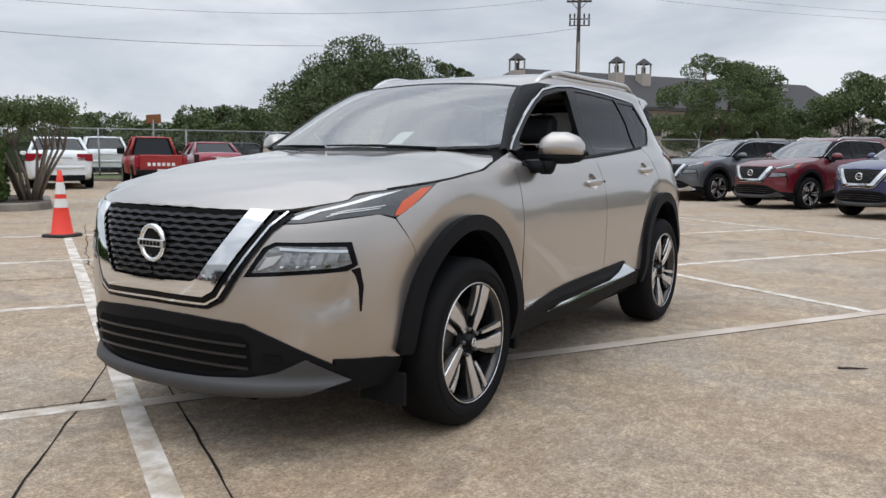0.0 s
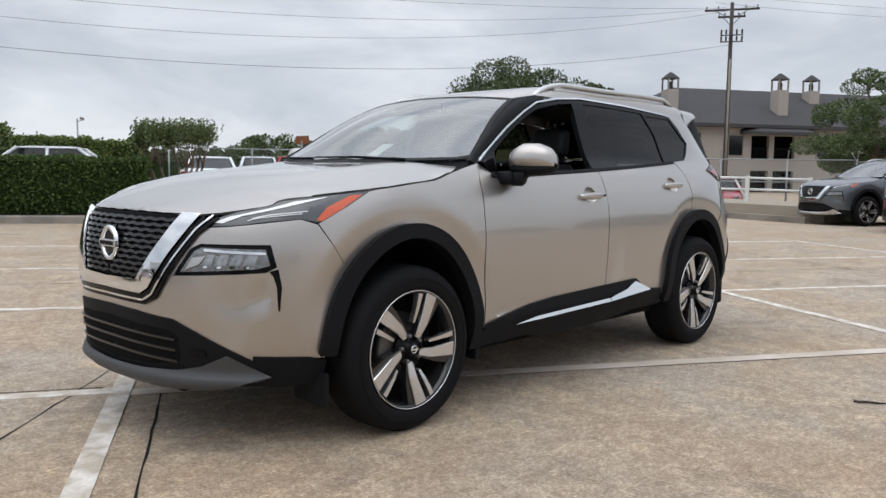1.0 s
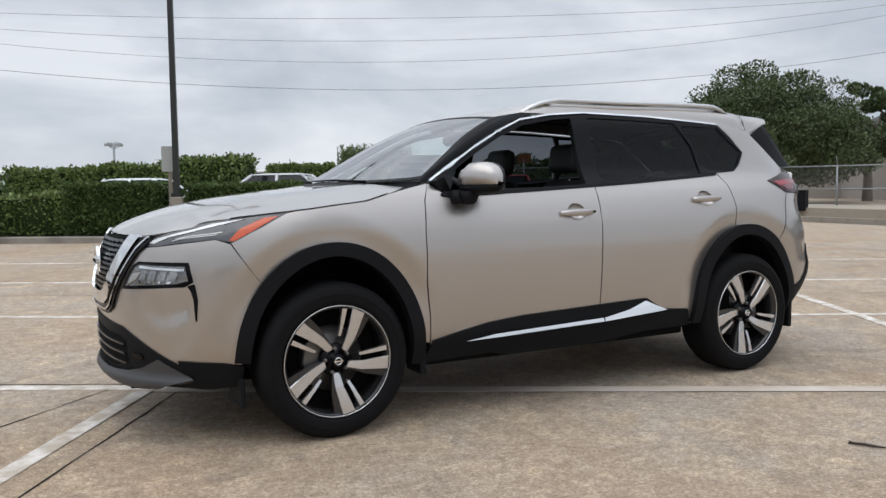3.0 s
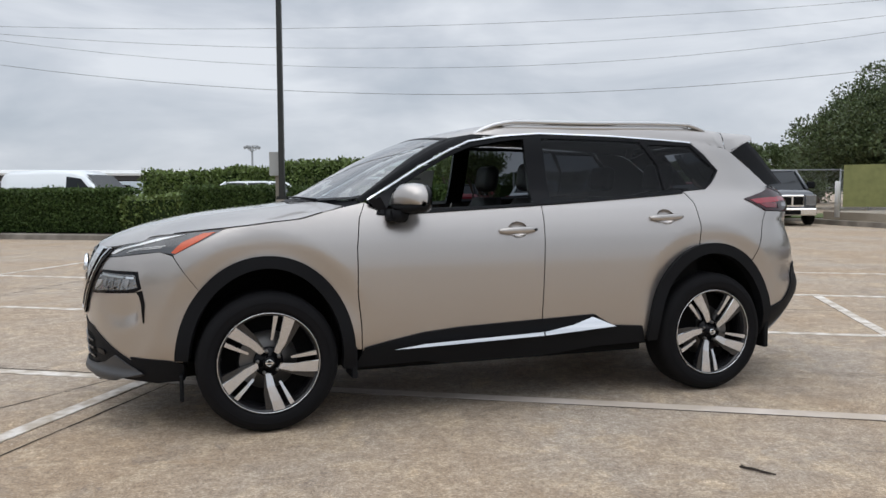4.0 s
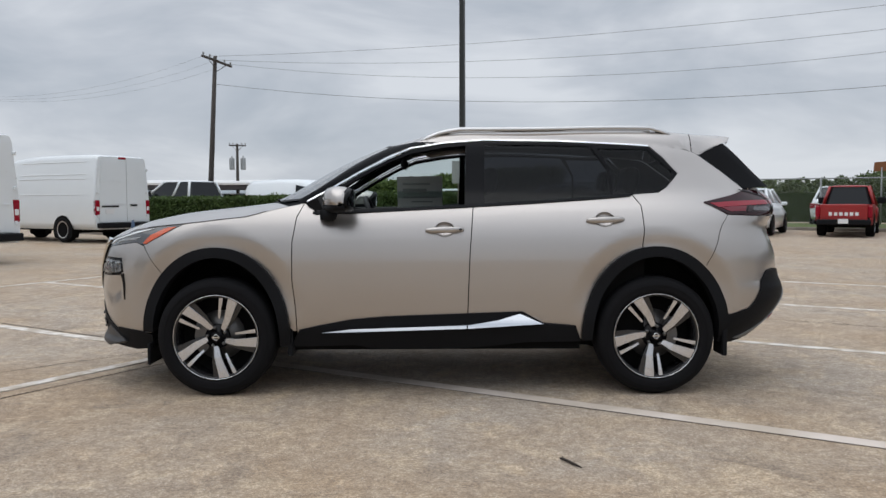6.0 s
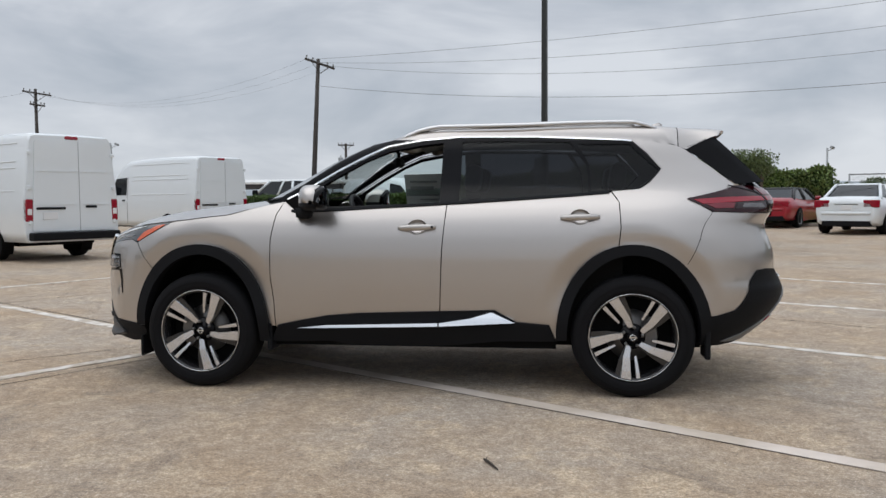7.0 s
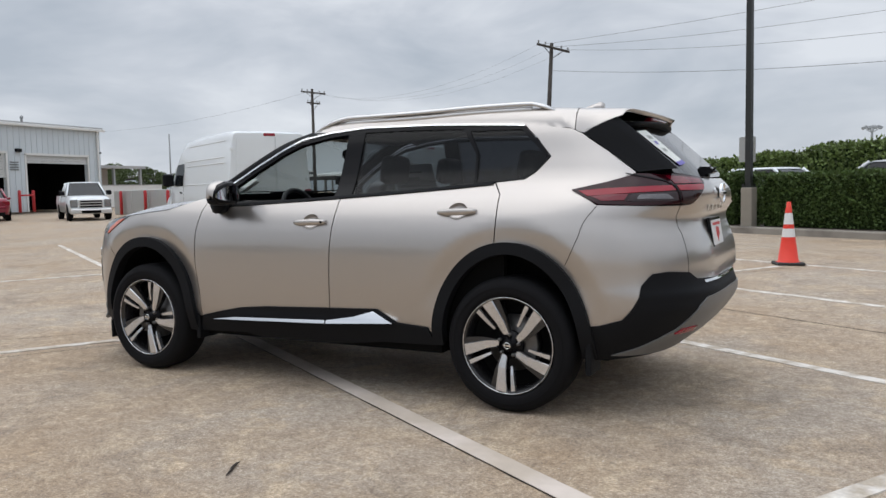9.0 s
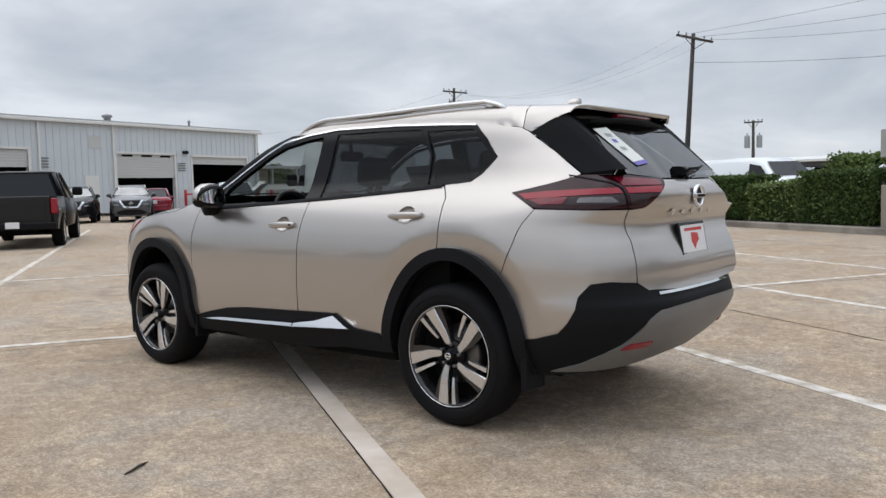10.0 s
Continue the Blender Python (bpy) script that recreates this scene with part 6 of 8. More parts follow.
OAK = "broad dark green live oak with a rounded gappy crown"
tree("oak_tree", OAK, polar(-4.3, -2.6, 52.6, 50, 0.1), 7.5, 12.6, 31, M["oak"], 0.115, 170, 720, 0.2, 0.7, 0.26, 0.24)
tree("oak_tree", OAK, polar(-4.3, -2.6, 58.6, 56, 0.1), 7.7, 4.2, 32, M["oak"], 0.12, 46, 520, 0.3, 0.8, 0.3)
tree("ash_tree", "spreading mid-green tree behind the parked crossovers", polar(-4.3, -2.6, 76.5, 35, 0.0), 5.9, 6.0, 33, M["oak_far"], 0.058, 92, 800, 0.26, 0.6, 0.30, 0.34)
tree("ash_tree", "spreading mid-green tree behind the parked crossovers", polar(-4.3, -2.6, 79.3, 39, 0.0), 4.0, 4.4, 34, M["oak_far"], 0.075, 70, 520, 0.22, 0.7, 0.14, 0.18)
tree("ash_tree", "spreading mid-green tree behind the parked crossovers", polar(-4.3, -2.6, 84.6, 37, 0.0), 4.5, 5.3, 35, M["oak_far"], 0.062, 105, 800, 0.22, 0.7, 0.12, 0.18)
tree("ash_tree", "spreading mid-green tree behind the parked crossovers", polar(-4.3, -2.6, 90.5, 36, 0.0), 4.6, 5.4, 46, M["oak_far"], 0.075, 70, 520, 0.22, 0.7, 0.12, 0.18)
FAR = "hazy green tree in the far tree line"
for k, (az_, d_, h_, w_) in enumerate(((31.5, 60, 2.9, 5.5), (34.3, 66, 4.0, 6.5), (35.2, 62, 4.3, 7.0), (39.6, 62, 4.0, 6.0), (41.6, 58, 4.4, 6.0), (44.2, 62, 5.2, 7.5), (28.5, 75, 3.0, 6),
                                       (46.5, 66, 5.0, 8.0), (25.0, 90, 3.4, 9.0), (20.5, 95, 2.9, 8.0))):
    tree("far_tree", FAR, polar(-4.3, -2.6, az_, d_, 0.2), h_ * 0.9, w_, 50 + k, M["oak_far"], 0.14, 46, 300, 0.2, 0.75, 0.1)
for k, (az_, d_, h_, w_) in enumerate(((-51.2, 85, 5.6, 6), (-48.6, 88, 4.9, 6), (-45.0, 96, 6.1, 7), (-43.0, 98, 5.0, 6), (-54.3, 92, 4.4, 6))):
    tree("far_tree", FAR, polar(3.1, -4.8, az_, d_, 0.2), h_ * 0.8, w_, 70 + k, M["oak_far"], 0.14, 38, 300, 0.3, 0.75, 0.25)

# unseen trees, added so the car's flank reflects a darker horizon
unseen_tree = tree("street_tree", "unseen green tree added to darken the car's reflections", (52.0, -12.0, 0.0), 3.4, 6.5, 90, M["oak_far"], 0.3, 60, 130, 0.2, 0.75, 0.08)
for k in range(17):
    az_ = 100 + 9.4 * k
    if k <= 3 or k >= 11:
        size = 1.15 + 0.3 * math.sin(k * 1.7)
        m_ = pose(*polar(0, -2, az_, 50 + 6 * math.sin(k * 2.3)), 0, 0, 47 * k) @ Matrix.Scale(size, 4)
        tagged(copy_thing(unseen_tree, m_), "unseen green tree added to darken the car's reflections", "tree", "trees along the lot")

# ---- kerbs, poles, fences ----
def kerb_run(pts, label, h=0.15, w=0.16, mat="kerb"):
    bm = B()
    rings = []
    n = len(pts)
    for i, (a, b) in enumerate(pts):
        p = lot(a, b)
        q = lot(*pts[min(i + 1, n - 1)]) - lot(*pts[max(i - 1, 0)])
        s = Vector((-q.y, q.x, 0)).normalized()
        rings.append([p - Vector((0, 0, 0.05)), p + Vector((0, 0, h - 0.03)) + s * 0.02, p + Vector((0, 0, h)) + s * 0.05, p + Vector((0, 0, h)) + s * w, p + s * w - Vector((0, 0, 0.05))])
    loft(bm, rings, smooth=False)
    bmesh.ops.recalc_face_normals(bm, faces=bm.faces)
    return tagged(obj("kerb", bm, M[mat]), label, "kerb", kind="structure")


run = [(a, 12.1) for a in np.linspace(-22, -2.85, 14)] + [(-2.85 + 0.8 * math.sin(t), 12.9 - 0.8 * math.cos(t)) for t in np.linspace(0.25, 1.57, 6)] + [(-2.05, 14.6), (-2.35, 15.0), (-2.95, 15.2)]
kerb_run(run, "worn grey concrete kerb before the hedges")
bm = B()
prism(bm, [(a, b) for a, b in ((-22, 12.35), (-2.85, 12.35), (-2.25, 12.8), (-2.15, 14.5), (-2.95, 15.1), (-22, 15.1))], "z", -0.05, 0.12)
bed = tagged(obj("planting_bed", bm, M["soil"]), "dark soil bed under the hedges", "planting bed", kind="structure")
bed.matrix_basis = pose(0, 0, ground_z(lot(-9, 13.5).y), 0, 0, -31)
kerb_run([(a, 25.9) for a in np.linspace(-9, 9.5, 8)], "pale kerb at the grass strip", 0.12, 0.15)
bm = B()
prism(bm, [(-9, 26.0), (9.5, 26.0), (9.5, 31.0), (-9, 31.0)], "z", 0.0, 0.11)
gs = tagged(obj("grass_strip", bm, M["grass"]), "patchy grass strip before the fence", "grass", kind="stuff")
gs.matrix_basis = pose(0, 0, ground_z(25.0) - 0.0, 0, 0, -31)
# tan low wall and kerb on the far side
kerb_run([(12.9, 12.2), (12.3, 14.2), (11.0, 17.4), (9.5, 20.2), (8.2, 23.0), (7.5, 24.6)], "stained tan kerb before the low wall", 0.16, 0.25, "kerb")
bm = B()
rings = []
for a, b in ((13.3, 12.2), (12.7, 14.3), (11.4, 17.5), (9.9, 20.4), (8.6, 23.2), (7.9, 24.8)):
    p = lot(a, b)
    q = lot(a + 2.8, b + 1.3)
    rings.append([p - Vector((0, 0, 0.05)), p + Vector((0, 0, 0.40)), q + Vector((0, 0, 0.42)), q - Vector((0, 0, 0.05))])
loft(bm, rings, smooth=False)
bmesh.ops.recalc_face_normals(bm, faces=bm.faces)
tagged(obj("low_wall", bm, M["tan_wall"]), "raised tan concrete bed edge", "wall", kind="structure")


def light_pole(m):
    t = thing("light_pole", "tall black square light pole on a concrete plinth", "light pole", m)
    bm = B()
    box(bm, -0.13, 0.13, -0.13, 0.13, -0.2, 1.0, 0.02)
    part("plinth", bm, M["plinth"], t)
    bm = B()
    box(bm, -0.115, 0.115, -0.115, 0.115, 1.0, 1.03)
    for x in (-0.088, 0.088):
        for y in (-0.088, 0.088):
            box(bm, x - 0.02, x + 0.02, y - 0.02, y + 0.02, 1.03, 1.08)
    part("base_plate", bm, M["pole_black"], t)
    bm = B()
    loft(bm, [[(x * w, y * w, z) for x, y in ((-1, -1), (1, -1), (1, 1), (-1, 1))] for z, w in ((1.03, 0.064), (9.5, 0.050))], smooth=False)
    bmesh.ops.recalc_face_normals(bm, faces=bm.faces)
    part("pole", bm, M["pole_black"], t)
    for s in (-1, 1):
        bm = B()
        box(bm, 0.045 * s, 0.5 * s, -0.04, 0.04, 9.3, 9.38)
        box(bm, 0.4 * s, 0.95 * s, -0.2, 0.2, 9.22, 9.4, 0.02)
        bmesh.ops.recalc_face_normals(bm, faces=bm.faces)
        part("lamp_head", bm, M["pole_black"], t)


light_pole(at_lot(-6.70, 12.37, 12))
sg = thing("sign", "blank grey sign seen behind the light pole", "sign", at_lot(-6.92, 12.59, 24))
bm = B()
box(bm, -0.04, 0.04, 0.02, 0.08, 0, 2.10)
part("post", bm, M["plinth"], sg)
bm = B()
prism(bm, rounded([(-0.175, 1.56), (0.175, 1.56), (0.175, 2.12), (-0.175, 2.12)], 0.03), "y", -0.02, 0.02)
part("board", bm, M["sign_back"], sg)


def traffic_cone(m, color, label, h=0.9, banded=True):
    t = thing("traffic_cone", label, "traffic cone", m, "traffic cones")
    k = h / 0.9
    bm = B()
    box(bm, -0.19 * k, 0.19 * k, -0.19 * k, 0.19 * k, 0, 0.045 * k, 0.018 * k)
    part("base", bm, M["cone_base"], t)

    def rad(z):
        return (0.135 - 0.108 * (z - 0.045) / 0.855) * k
    zs = [0.045, 0.40, 0.52, 0.58, 0.74, 0.9] if banded else [0.045, 0.45, 0.52, 0.60, 0.64, 0.9]
    for i, (lo, hi) in enumerate(zip(zs, zs[1:])):
        bm = B()
        white = i in (1, 3)
        e = 0.002 if white else 0
        prof = [(rad(lo) + e, lo * k), (rad(hi) + e, hi * k)]
        if i == 0:
            prof = [(rad(lo) + 0.03 * k, lo * k), (rad(lo) + 0.004, lo * k + 0.012)] + prof[1:]
        if i == 4:
            prof.append((rad(hi) * 0.7, hi * k))
            prof.append((0.001, hi * k))
        lathe(bm, prof, 28)
        part("collar" if white else "cone_body", bm, M["cone_white" if white else color], t)
    return t


CO = "orange traffic cone with two white reflective collars"
traffic_cone(pose(2.02, 7.35, ground_z(7.35), 0, 0, 20), "cone_orange", CO, 0.88)
traffic_cone(pose(-6.6, 11.7, ground_z(11.7), 0, 0, 10), "cone_blue", "dark blue traffic cone with pale collars", 0.74, False)


def utility_pole(pos, h, turn, arms=((0.35, 2.4),), cans=0, label="weathered wooden utility pole with a crossarm", lean=(0, 0)):
    t = thing("utility_pole", label, "utility pole", pose(*pos, lean[0], lean[1], 0) @ pose(0, 0, 0, 0, 0, turn), "utility poles")
    bm = B()
    tube(bm, [(0, 0, -0.3), (0, 0, h * 0.5), (0, 0, h)], [0.125, 0.105, 0.08], 10)
    part("pole", bm, M["pole_wood"], t)
    for down, w in arms:
        bm = B()
        box(bm, -w / 2, w / 2, -0.15, -0.06, h - down - 0.045, h - down + 0.045, 0.01)
        arm = part("crossarm", bm, M["pole_wood"], t)
        for s in (-1, 1):
            bm = B()
            tube(bm, [(s * w * 0.3, -0.12, h - down - 0.04), (0, -0.12, h - down - 0.42)], 0.016, 6)
            part("brace", bm, M["pole_wood"], t)
        for s in (-0.46, -0.25, 0.25, 0.46):
            bm = B()
            lathe(bm, [(0.001, 0.0), (0.015, 0.0), (0.015, 0.04), (0.038, 0.05), (0.034, 0.09), (0.042, 0.10), (0.03, 0.13), (0.001, 0.14)], 10, "z", (w * s, -0.105, h - down + 0.045))
            part("insulator", bm, M["galv"], t)
    for k in range(cans):
        s = -1 if k % 2 else 1
        bm = B()
        lathe(bm, [(0.001, 0), (0.15, 0.0), (0.17, 0.05), (0.17, 0.72), (0.15, 0.77), (0.05, 0.8), (0.04, 0.92), (0.001, 0.92)], 14, "z", (s * 0.36, -0.1, h - 1.72))
        part("transformer", bm, M["galv"], t)
    return t


PA, PB, PC, PD = (32.9, 13.1, 0.1), (-9.4, 28.8, 0.2), (-28.2, 36.5, 0.2), (-13.2, 47.7, 0.3)
utility_pole(PA, 9.1, 115, ((0.3, 2.4), (0.62, 1.2)), 0, "weathered utility pole with brackets and a conduit")
pa = thing("pole_conduit", "pale riser conduit strapped to a utility pole", "conduit", pose(PA[0] - 0.19, PA[1] - 0.1, 0))
bm = B()
tube(bm, [(0, 0, 0), (0, 0, 6.6)], 0.05, 8)
part("pipe", bm, M["plinth"], pa)
for k, z in enumerate((7.4, 7.7)):
    br = thing("pole_bracket", "steel equipment bracket with insulators on a pole", "bracket", pose(PA[0] - 0.15, PA[1] - 0.1, z, 0, 0, 115))
    bm = B()
    tube(bm, [(-0.5, 0, 0), (0.5, 0, 0)], 0.03, 6)
    part("bar", bm, M["pole_wood"], br)
    for s in (-0.45, -0.22, 0.24, 0.45):
        bm = B()
        lathe(bm, [(0.001, 0), (0.045, 0.02), (0.035, 0.10), (0.05, 0.13), (0.03, 0.22), (0.001, 0.24)], 10, "z", (s, 0, 0.03))
        part("insulator", bm, M["pole_wood"], br)
utility_pole((PB[0] - 0.3, PB[1] - 0.27, PB[2]), 7.2, 72, ((0.22, 2.2),), lean=(-2.2, 2.4))
utility_pole(PC, 7.4, 82, ((0.25, 2.1), (0.9, 1.1)))
utility_pole(PD, 4.75, 20, ((0.12, 1.1),), 2, "utility pole carrying two grey transformers")


def cable(a, b, sag, r=0.007, name="cable"):
    bm = B()
    a, b = Vector(a), Vector(b)
    tube(bm, [a.lerp(b, t) - Vector((0, 0, sag * 4 * t * (1 - t))) for t in np.linspace(0, 1, 25)], r, 5)
    return tagged(obj(name, bm, M["cable"]), "thin dark overhead power cable", "cable", "overhead cables")


for k, (o, dz, sag) in enumerate(((-1.0, 0.0, 0.85), (-0.2, 0.0, 1.6), (0.9, 0.0, 2.3))):
    cable((PB[0] + o * 0.31, PB[1] + o * 0.95, 7.2), (PA[0] + o * 0.45, PA[1] - o * 1.0, 9.0), sag)
cable((PB[0], PB[1] - 0.1, 6.2), (PA[0], PA[1], 7.3), 2.0, 0.009)
for o in (-1.0, 0.0, 1.0):
    cable((PB[0] + o * 0.31, PB[1] + o * 0.95, 7.2), (PC[0] + o * 0.15, PC[1] + o * 0.9, 7.4), 1.2, 0.0035)
cable((PA[0], PA[1], 9.5), (62, -18, 10.0), 1.0)
cable((PA[0], PA[1] + 0.8, 9.3), (60, -19, 9.6), 1.2)
cable((PC[0], PC[1], 7.5), (-75, 45, 8.5), 1.6, 0.006)


def flood_pole(pos, h, heads, label="slim floodlight pole with lamp heads"):
    t = thing("flood_pole", label, "light pole", pose(*pos), "floodlight poles")
    bm = B()
    tube(bm, [(0, 0, 0), (0, 0, h)], [0.09, 0.06], 8)
    part("pole", bm, M["galv"], t)
    for k in range(heads):
        a = math.tau * k / max(heads, 2) + 0.3
        bm = B()
        tube(bm, [(0, 0, h - 0.25), (0.3 * math.cos(a), 0.3 * math.sin(a), h - 0.1)], 0.025, 6)
        box(bm, -0.14, 0.14, -0.11, 0.11, -0.07, 0.10, 0.03, pose(0.38 * math.cos(a), 0.38 * math.sin(a), h, 0, 25, math.degrees(a)))
        part("lamp_head", bm, M["galv"], t)


flood_pole((19.5, 53.3, 0.3), 4.3, 1)
flood_pole((2.9, 46, 0.3), 3.75, 4)
flood_pole((-29.8, 46.9, 0.3), 4.9, 3)


def chain_fence(p0, p1, h, spacing, label, group="chain link fences", barbs=False, mid_rail=False):
    p0, p1 = Vector(p0), Vector(p1)
    d = p1 - p0
    L = d.length
    t = thing("chain_link_fence", label, "fence", Matrix.Translation(p0) @ pose(0, 0, 0, 0, 0, math.degrees(math.atan2(d.y, d.x))), group)
    n = max(2, int(L / spacing + 0.5))
    for i in range(n + 1):
        x = L * i / n
        bm = B()
        tube(bm, [(x, 0, -0.05), (x, 0, h + 0.03)], 0.033, 8)
        if barbs:
            tube(bm, [(x, 0, h), (x, -0.25, h + 0.3)], 0.016, 5)
        part("post", bm, M["galv"], t)
    for z in ((h, h * 0.55) if mid_rail else (h,)):
        bm = B()
        tube(bm, [(0, 0, z), (L, 0, z)], 0.024, 6)
        part("top_rail" if z == h else "middle_rail", bm, M["galv"], t)
    s = 0.09
    verts, faces = [], []
    for k in range(int((L + h) / s)):
        for sg_ in (1, -1):
            xa = k * s - (h if sg_ > 0 else 0)
            xb = xa + sg_ * h if sg_ > 0 else xa - h
            ends = []
            for (xx, zz) in ((xa, 0.04), (xb if sg_ > 0 else xa - h, h)):
                ends.append((xx, zz))
            (x0_, z0_), (x1_, z1_) = ends
            if x0_ > x1_:
                x0_, z0_, x1_, z1_ = x1_, z1_, x0_, z0_
            if x1_ <= 0 or x0_ >= L:
                continue
            g = (z1_ - z0_) / (x1_ - x0_)
            if x0_ < 0:
                z0_, x0_ = z0_ - g * x0_, 0
            if x1_ > L:
                z1_, x1_ = z1_ - g * (x1_ - L), L
            w = 0.0022
            i0 = len(verts)
            verts += [(x0_, -w, z0_), (x0_, w, z0_ + w), (x0_, w, z0_ - w), (x1_, -w, z1_), (x1_, w, z1_ + w), (x1_, w, z1_ - w)]
            faces += [(i0, i0 + 1, i0 + 4, i0 + 3), (i0 + 1, i0 + 2, i0 + 5, i0 + 4), (i0 + 2, i0, i0 + 3, i0 + 5)]
    me = bpy.data.meshes.new("wire_mesh")
    me.from_pydata(verts, [], faces)
    me.materials.append(M["galv"])
    wm = new("wire_mesh", me)
    wm.parent = t
    wm["kind"] = "stuff"
    return t


chain_fence(lot(-3.3, 28.0), lot(9.2, 28.0), 1.85, 3.0, "grey chain link fence with a top rail")
chain_fence(lot(9.2, 28.0), lot(9.9, 23.2), 1.85, 2.5, "grey chain link fence with a top rail")
chain_fence(lot(9.9, 23.2), lot(19.2, 17.6), 1.7, 2.4, "grey chain link fence with angled arms", barbs=True, mid_rail=True)
chain_fence(lot(19.2, 17.6), lot(20.5, 2.0), 1.7, 2.6, "grey chain link fence with angled arms", barbs=True, mid_rail=True)

# dark hedge line behind the fence: a plain box in the hedge's shade colour
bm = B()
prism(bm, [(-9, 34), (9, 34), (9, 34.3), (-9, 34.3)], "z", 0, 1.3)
dk = tagged(obj("far_hedge_wall", bm, M["hedge_shade"]), "dark hedge line behind the fence", "hedge", kind="structure")
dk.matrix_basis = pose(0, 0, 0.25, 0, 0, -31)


def white_rail(pts, h, label):
    t = thing("white_fence", label, "fence", Matrix.Translation(pts[0]), "white rail fences")
    o = Vector(pts[0])
    for p in pts:
        bm = B()
        q = Vector(p) - o
        box(bm, -0.05, 0.05, -0.05, 0.05, 0, h, 0.008, Matrix.Translation(q))
        part("post", bm, M["white_metal"], t)
    for z in (h - 0.06, h * 0.5):
        for p, q in zip(pts, pts[1:]):
            bm = B()
            tube(bm, [Vector(p) - o + Vector((0, 0, z)), Vector(q) - o + Vector((0, 0, z))], 0.035, 6)
            part("rail", bm, M["white_metal"], t)


zw = 0.40
white_rail([lot(14.6, 14.3, zw), lot(13.35, 15.4, zw + 0.03), lot(12.5, 16.2, zw + 0.03), lot(11.4, 17.9, zw + 0.05)], 0.78, "white painted two-rail metal fence")
bm = B()
tube(bm, [lot(13.35, 15.4, zw + 0.1), lot(13.1, 15.65, zw + 0.72)], 0.03, 6)
tagged(obj("gate_brace", bm, M["white_metal"]), "white diagonal brace of a rail gate", "brace")
wp = thing("white_post", "plain white painted steel post", "post", pose(*lot(9.6, 20.5, 0.35)))
bm = B()
tube(bm, [(0, 0, 0), (0, 0, 1.2), (0, 0, 1.23)], [0.09, 0.09, 0.06], 12)
part("pipe", bm, M["white_metal"], wp)
wb = thing("trash_bin", "small black bin beside the white post", "bin", pose(*lot(9.95, 20.35, 0.38), 0, 0, 20))
bm = B()
box(bm, -0.17, 0.17, -0.15, 0.15, 0, 0.58, 0.02)
part("body", bm, M["plastic"], wb)
bm = B()
box(bm, -0.18, 0.18, -0.16, 0.16, 0.58, 0.64, 0.02)
part("lid", bm, M["plastic"], wb)
p2 = thing("white_post", "plain white painted steel post", "post", pose(*lot(8.0, 23.4, 0.35)))
bm = B()
tube(bm, [(0, 0, 0), (0, 0, 1.15), (0, 0, 1.18)], [0.08, 0.08, 0.05], 12)
part("pipe", bm, M["white_metal"], p2)
os_ = thing("fence_banner", "olive printed sheet tied to the fence", "banner", pose(*lot(8.15, 22.9, 0.6), 0, 0, -48))
bm = B()
rings = []
for i in range(9):
    x = -0.1 + 1.7 * i / 8
    rings.append([(x, -0.04 + 0.02 * math.sin(i * 1.9), 0.1), (x, -0.05 + 0.02 * math.sin(i * 1.3), 0.75), (x, -0.03, 1.45)])
loft(bm, rings, close=False)
part("sheet", bm, M["olive_sheet"], os_)
bs = thing("brown_sign", "small brown sign on a thin post", "sign", pose(*lot(1.8, 28.3, 0.3), 0, 0, -31))
bm = B()
tube(bm, [(0, 0, 0), (0, 0, 2.1)], 0.03, 6)
part("post", bm, M["galv"], bs)
bm = B()
prism(bm, rounded([(-0.27, 1.95), (0.3, 1.98), (0.28, 2.32), (-0.25, 2.28)], 0.03), "y", -0.015, 0.015)
part("board", bm, M["brown_sign"], bs)


# ---- service building ----
def frame_along(p0, p1, z=0.0):
    d = Vector((p1[0] - p0[0], p1[1] - p0[1], 0))
    return Matrix.Translation((p0[0], p0[1], z)) @ pose(0, 0, 0, 0, 0, math.degrees(math.atan2(d.y, d.x))), d.length


mb, LB_ = frame_along((-40.7, 14.2), (-43.1, 32.5), 0.3)
# local x runs along the front towards its far corner, local y goes out of the front (towards -y inside)
shop = thing("service_building", "long white ribbed metal service building with roller doors", "building", mb)
S0, S1, EV = -14.0, 18.5, 5.2
doors = ((-10.0, -5.6, 3.5, 2.2), (-3.2, 1.3, 3.6, 2.5), (6.75, 11.0, 3.5, 2.05), (12.45, 17.3, 3.43, 2.85))
xs = sorted({S0, S1, *[d[0] for d in doors], *[d[1] for d in doors]})
for x0_, x1_ in zip(xs, xs[1:]):
    opening = [d for d in doors if d[0] <= x0_ and x1_ <= d[1]]
    bm = B()
    box(bm, x0_, x1_, 0.0, 0.25, (opening[0][2] if opening else 0.0), EV)
    part("front_wall", bm, M["siding"], shop)
bm = B()
k = S0
while k < S1:
    if not any(d[0] - 0.08 < k < d[1] + 0.08 for d in doors):
        box(bm, k, k + 0.05, -0.03, 0.0, 0.0, EV)
    else:
        top = [d[2] for d in doors if d[0] - 0.08 < k < d[1] + 0.08][0]
        box(bm, k, k + 0.05, -0.03, 0.0, top + 0.1, EV)
    k += 0.42
rb = part("siding_ribs", bm, M["siding"], shop)
rb["kind"] = "stuff"
bm = B()
box(bm, S1 - 0.25, S1, 0.25, 16, 0.0, EV)
part("side_wall", bm, M["siding"], shop)
bm = B()
box(bm, S0, S1, 14, 16, 0.0, EV)
part("back_wall", bm, M["siding"], shop)
bm = B()
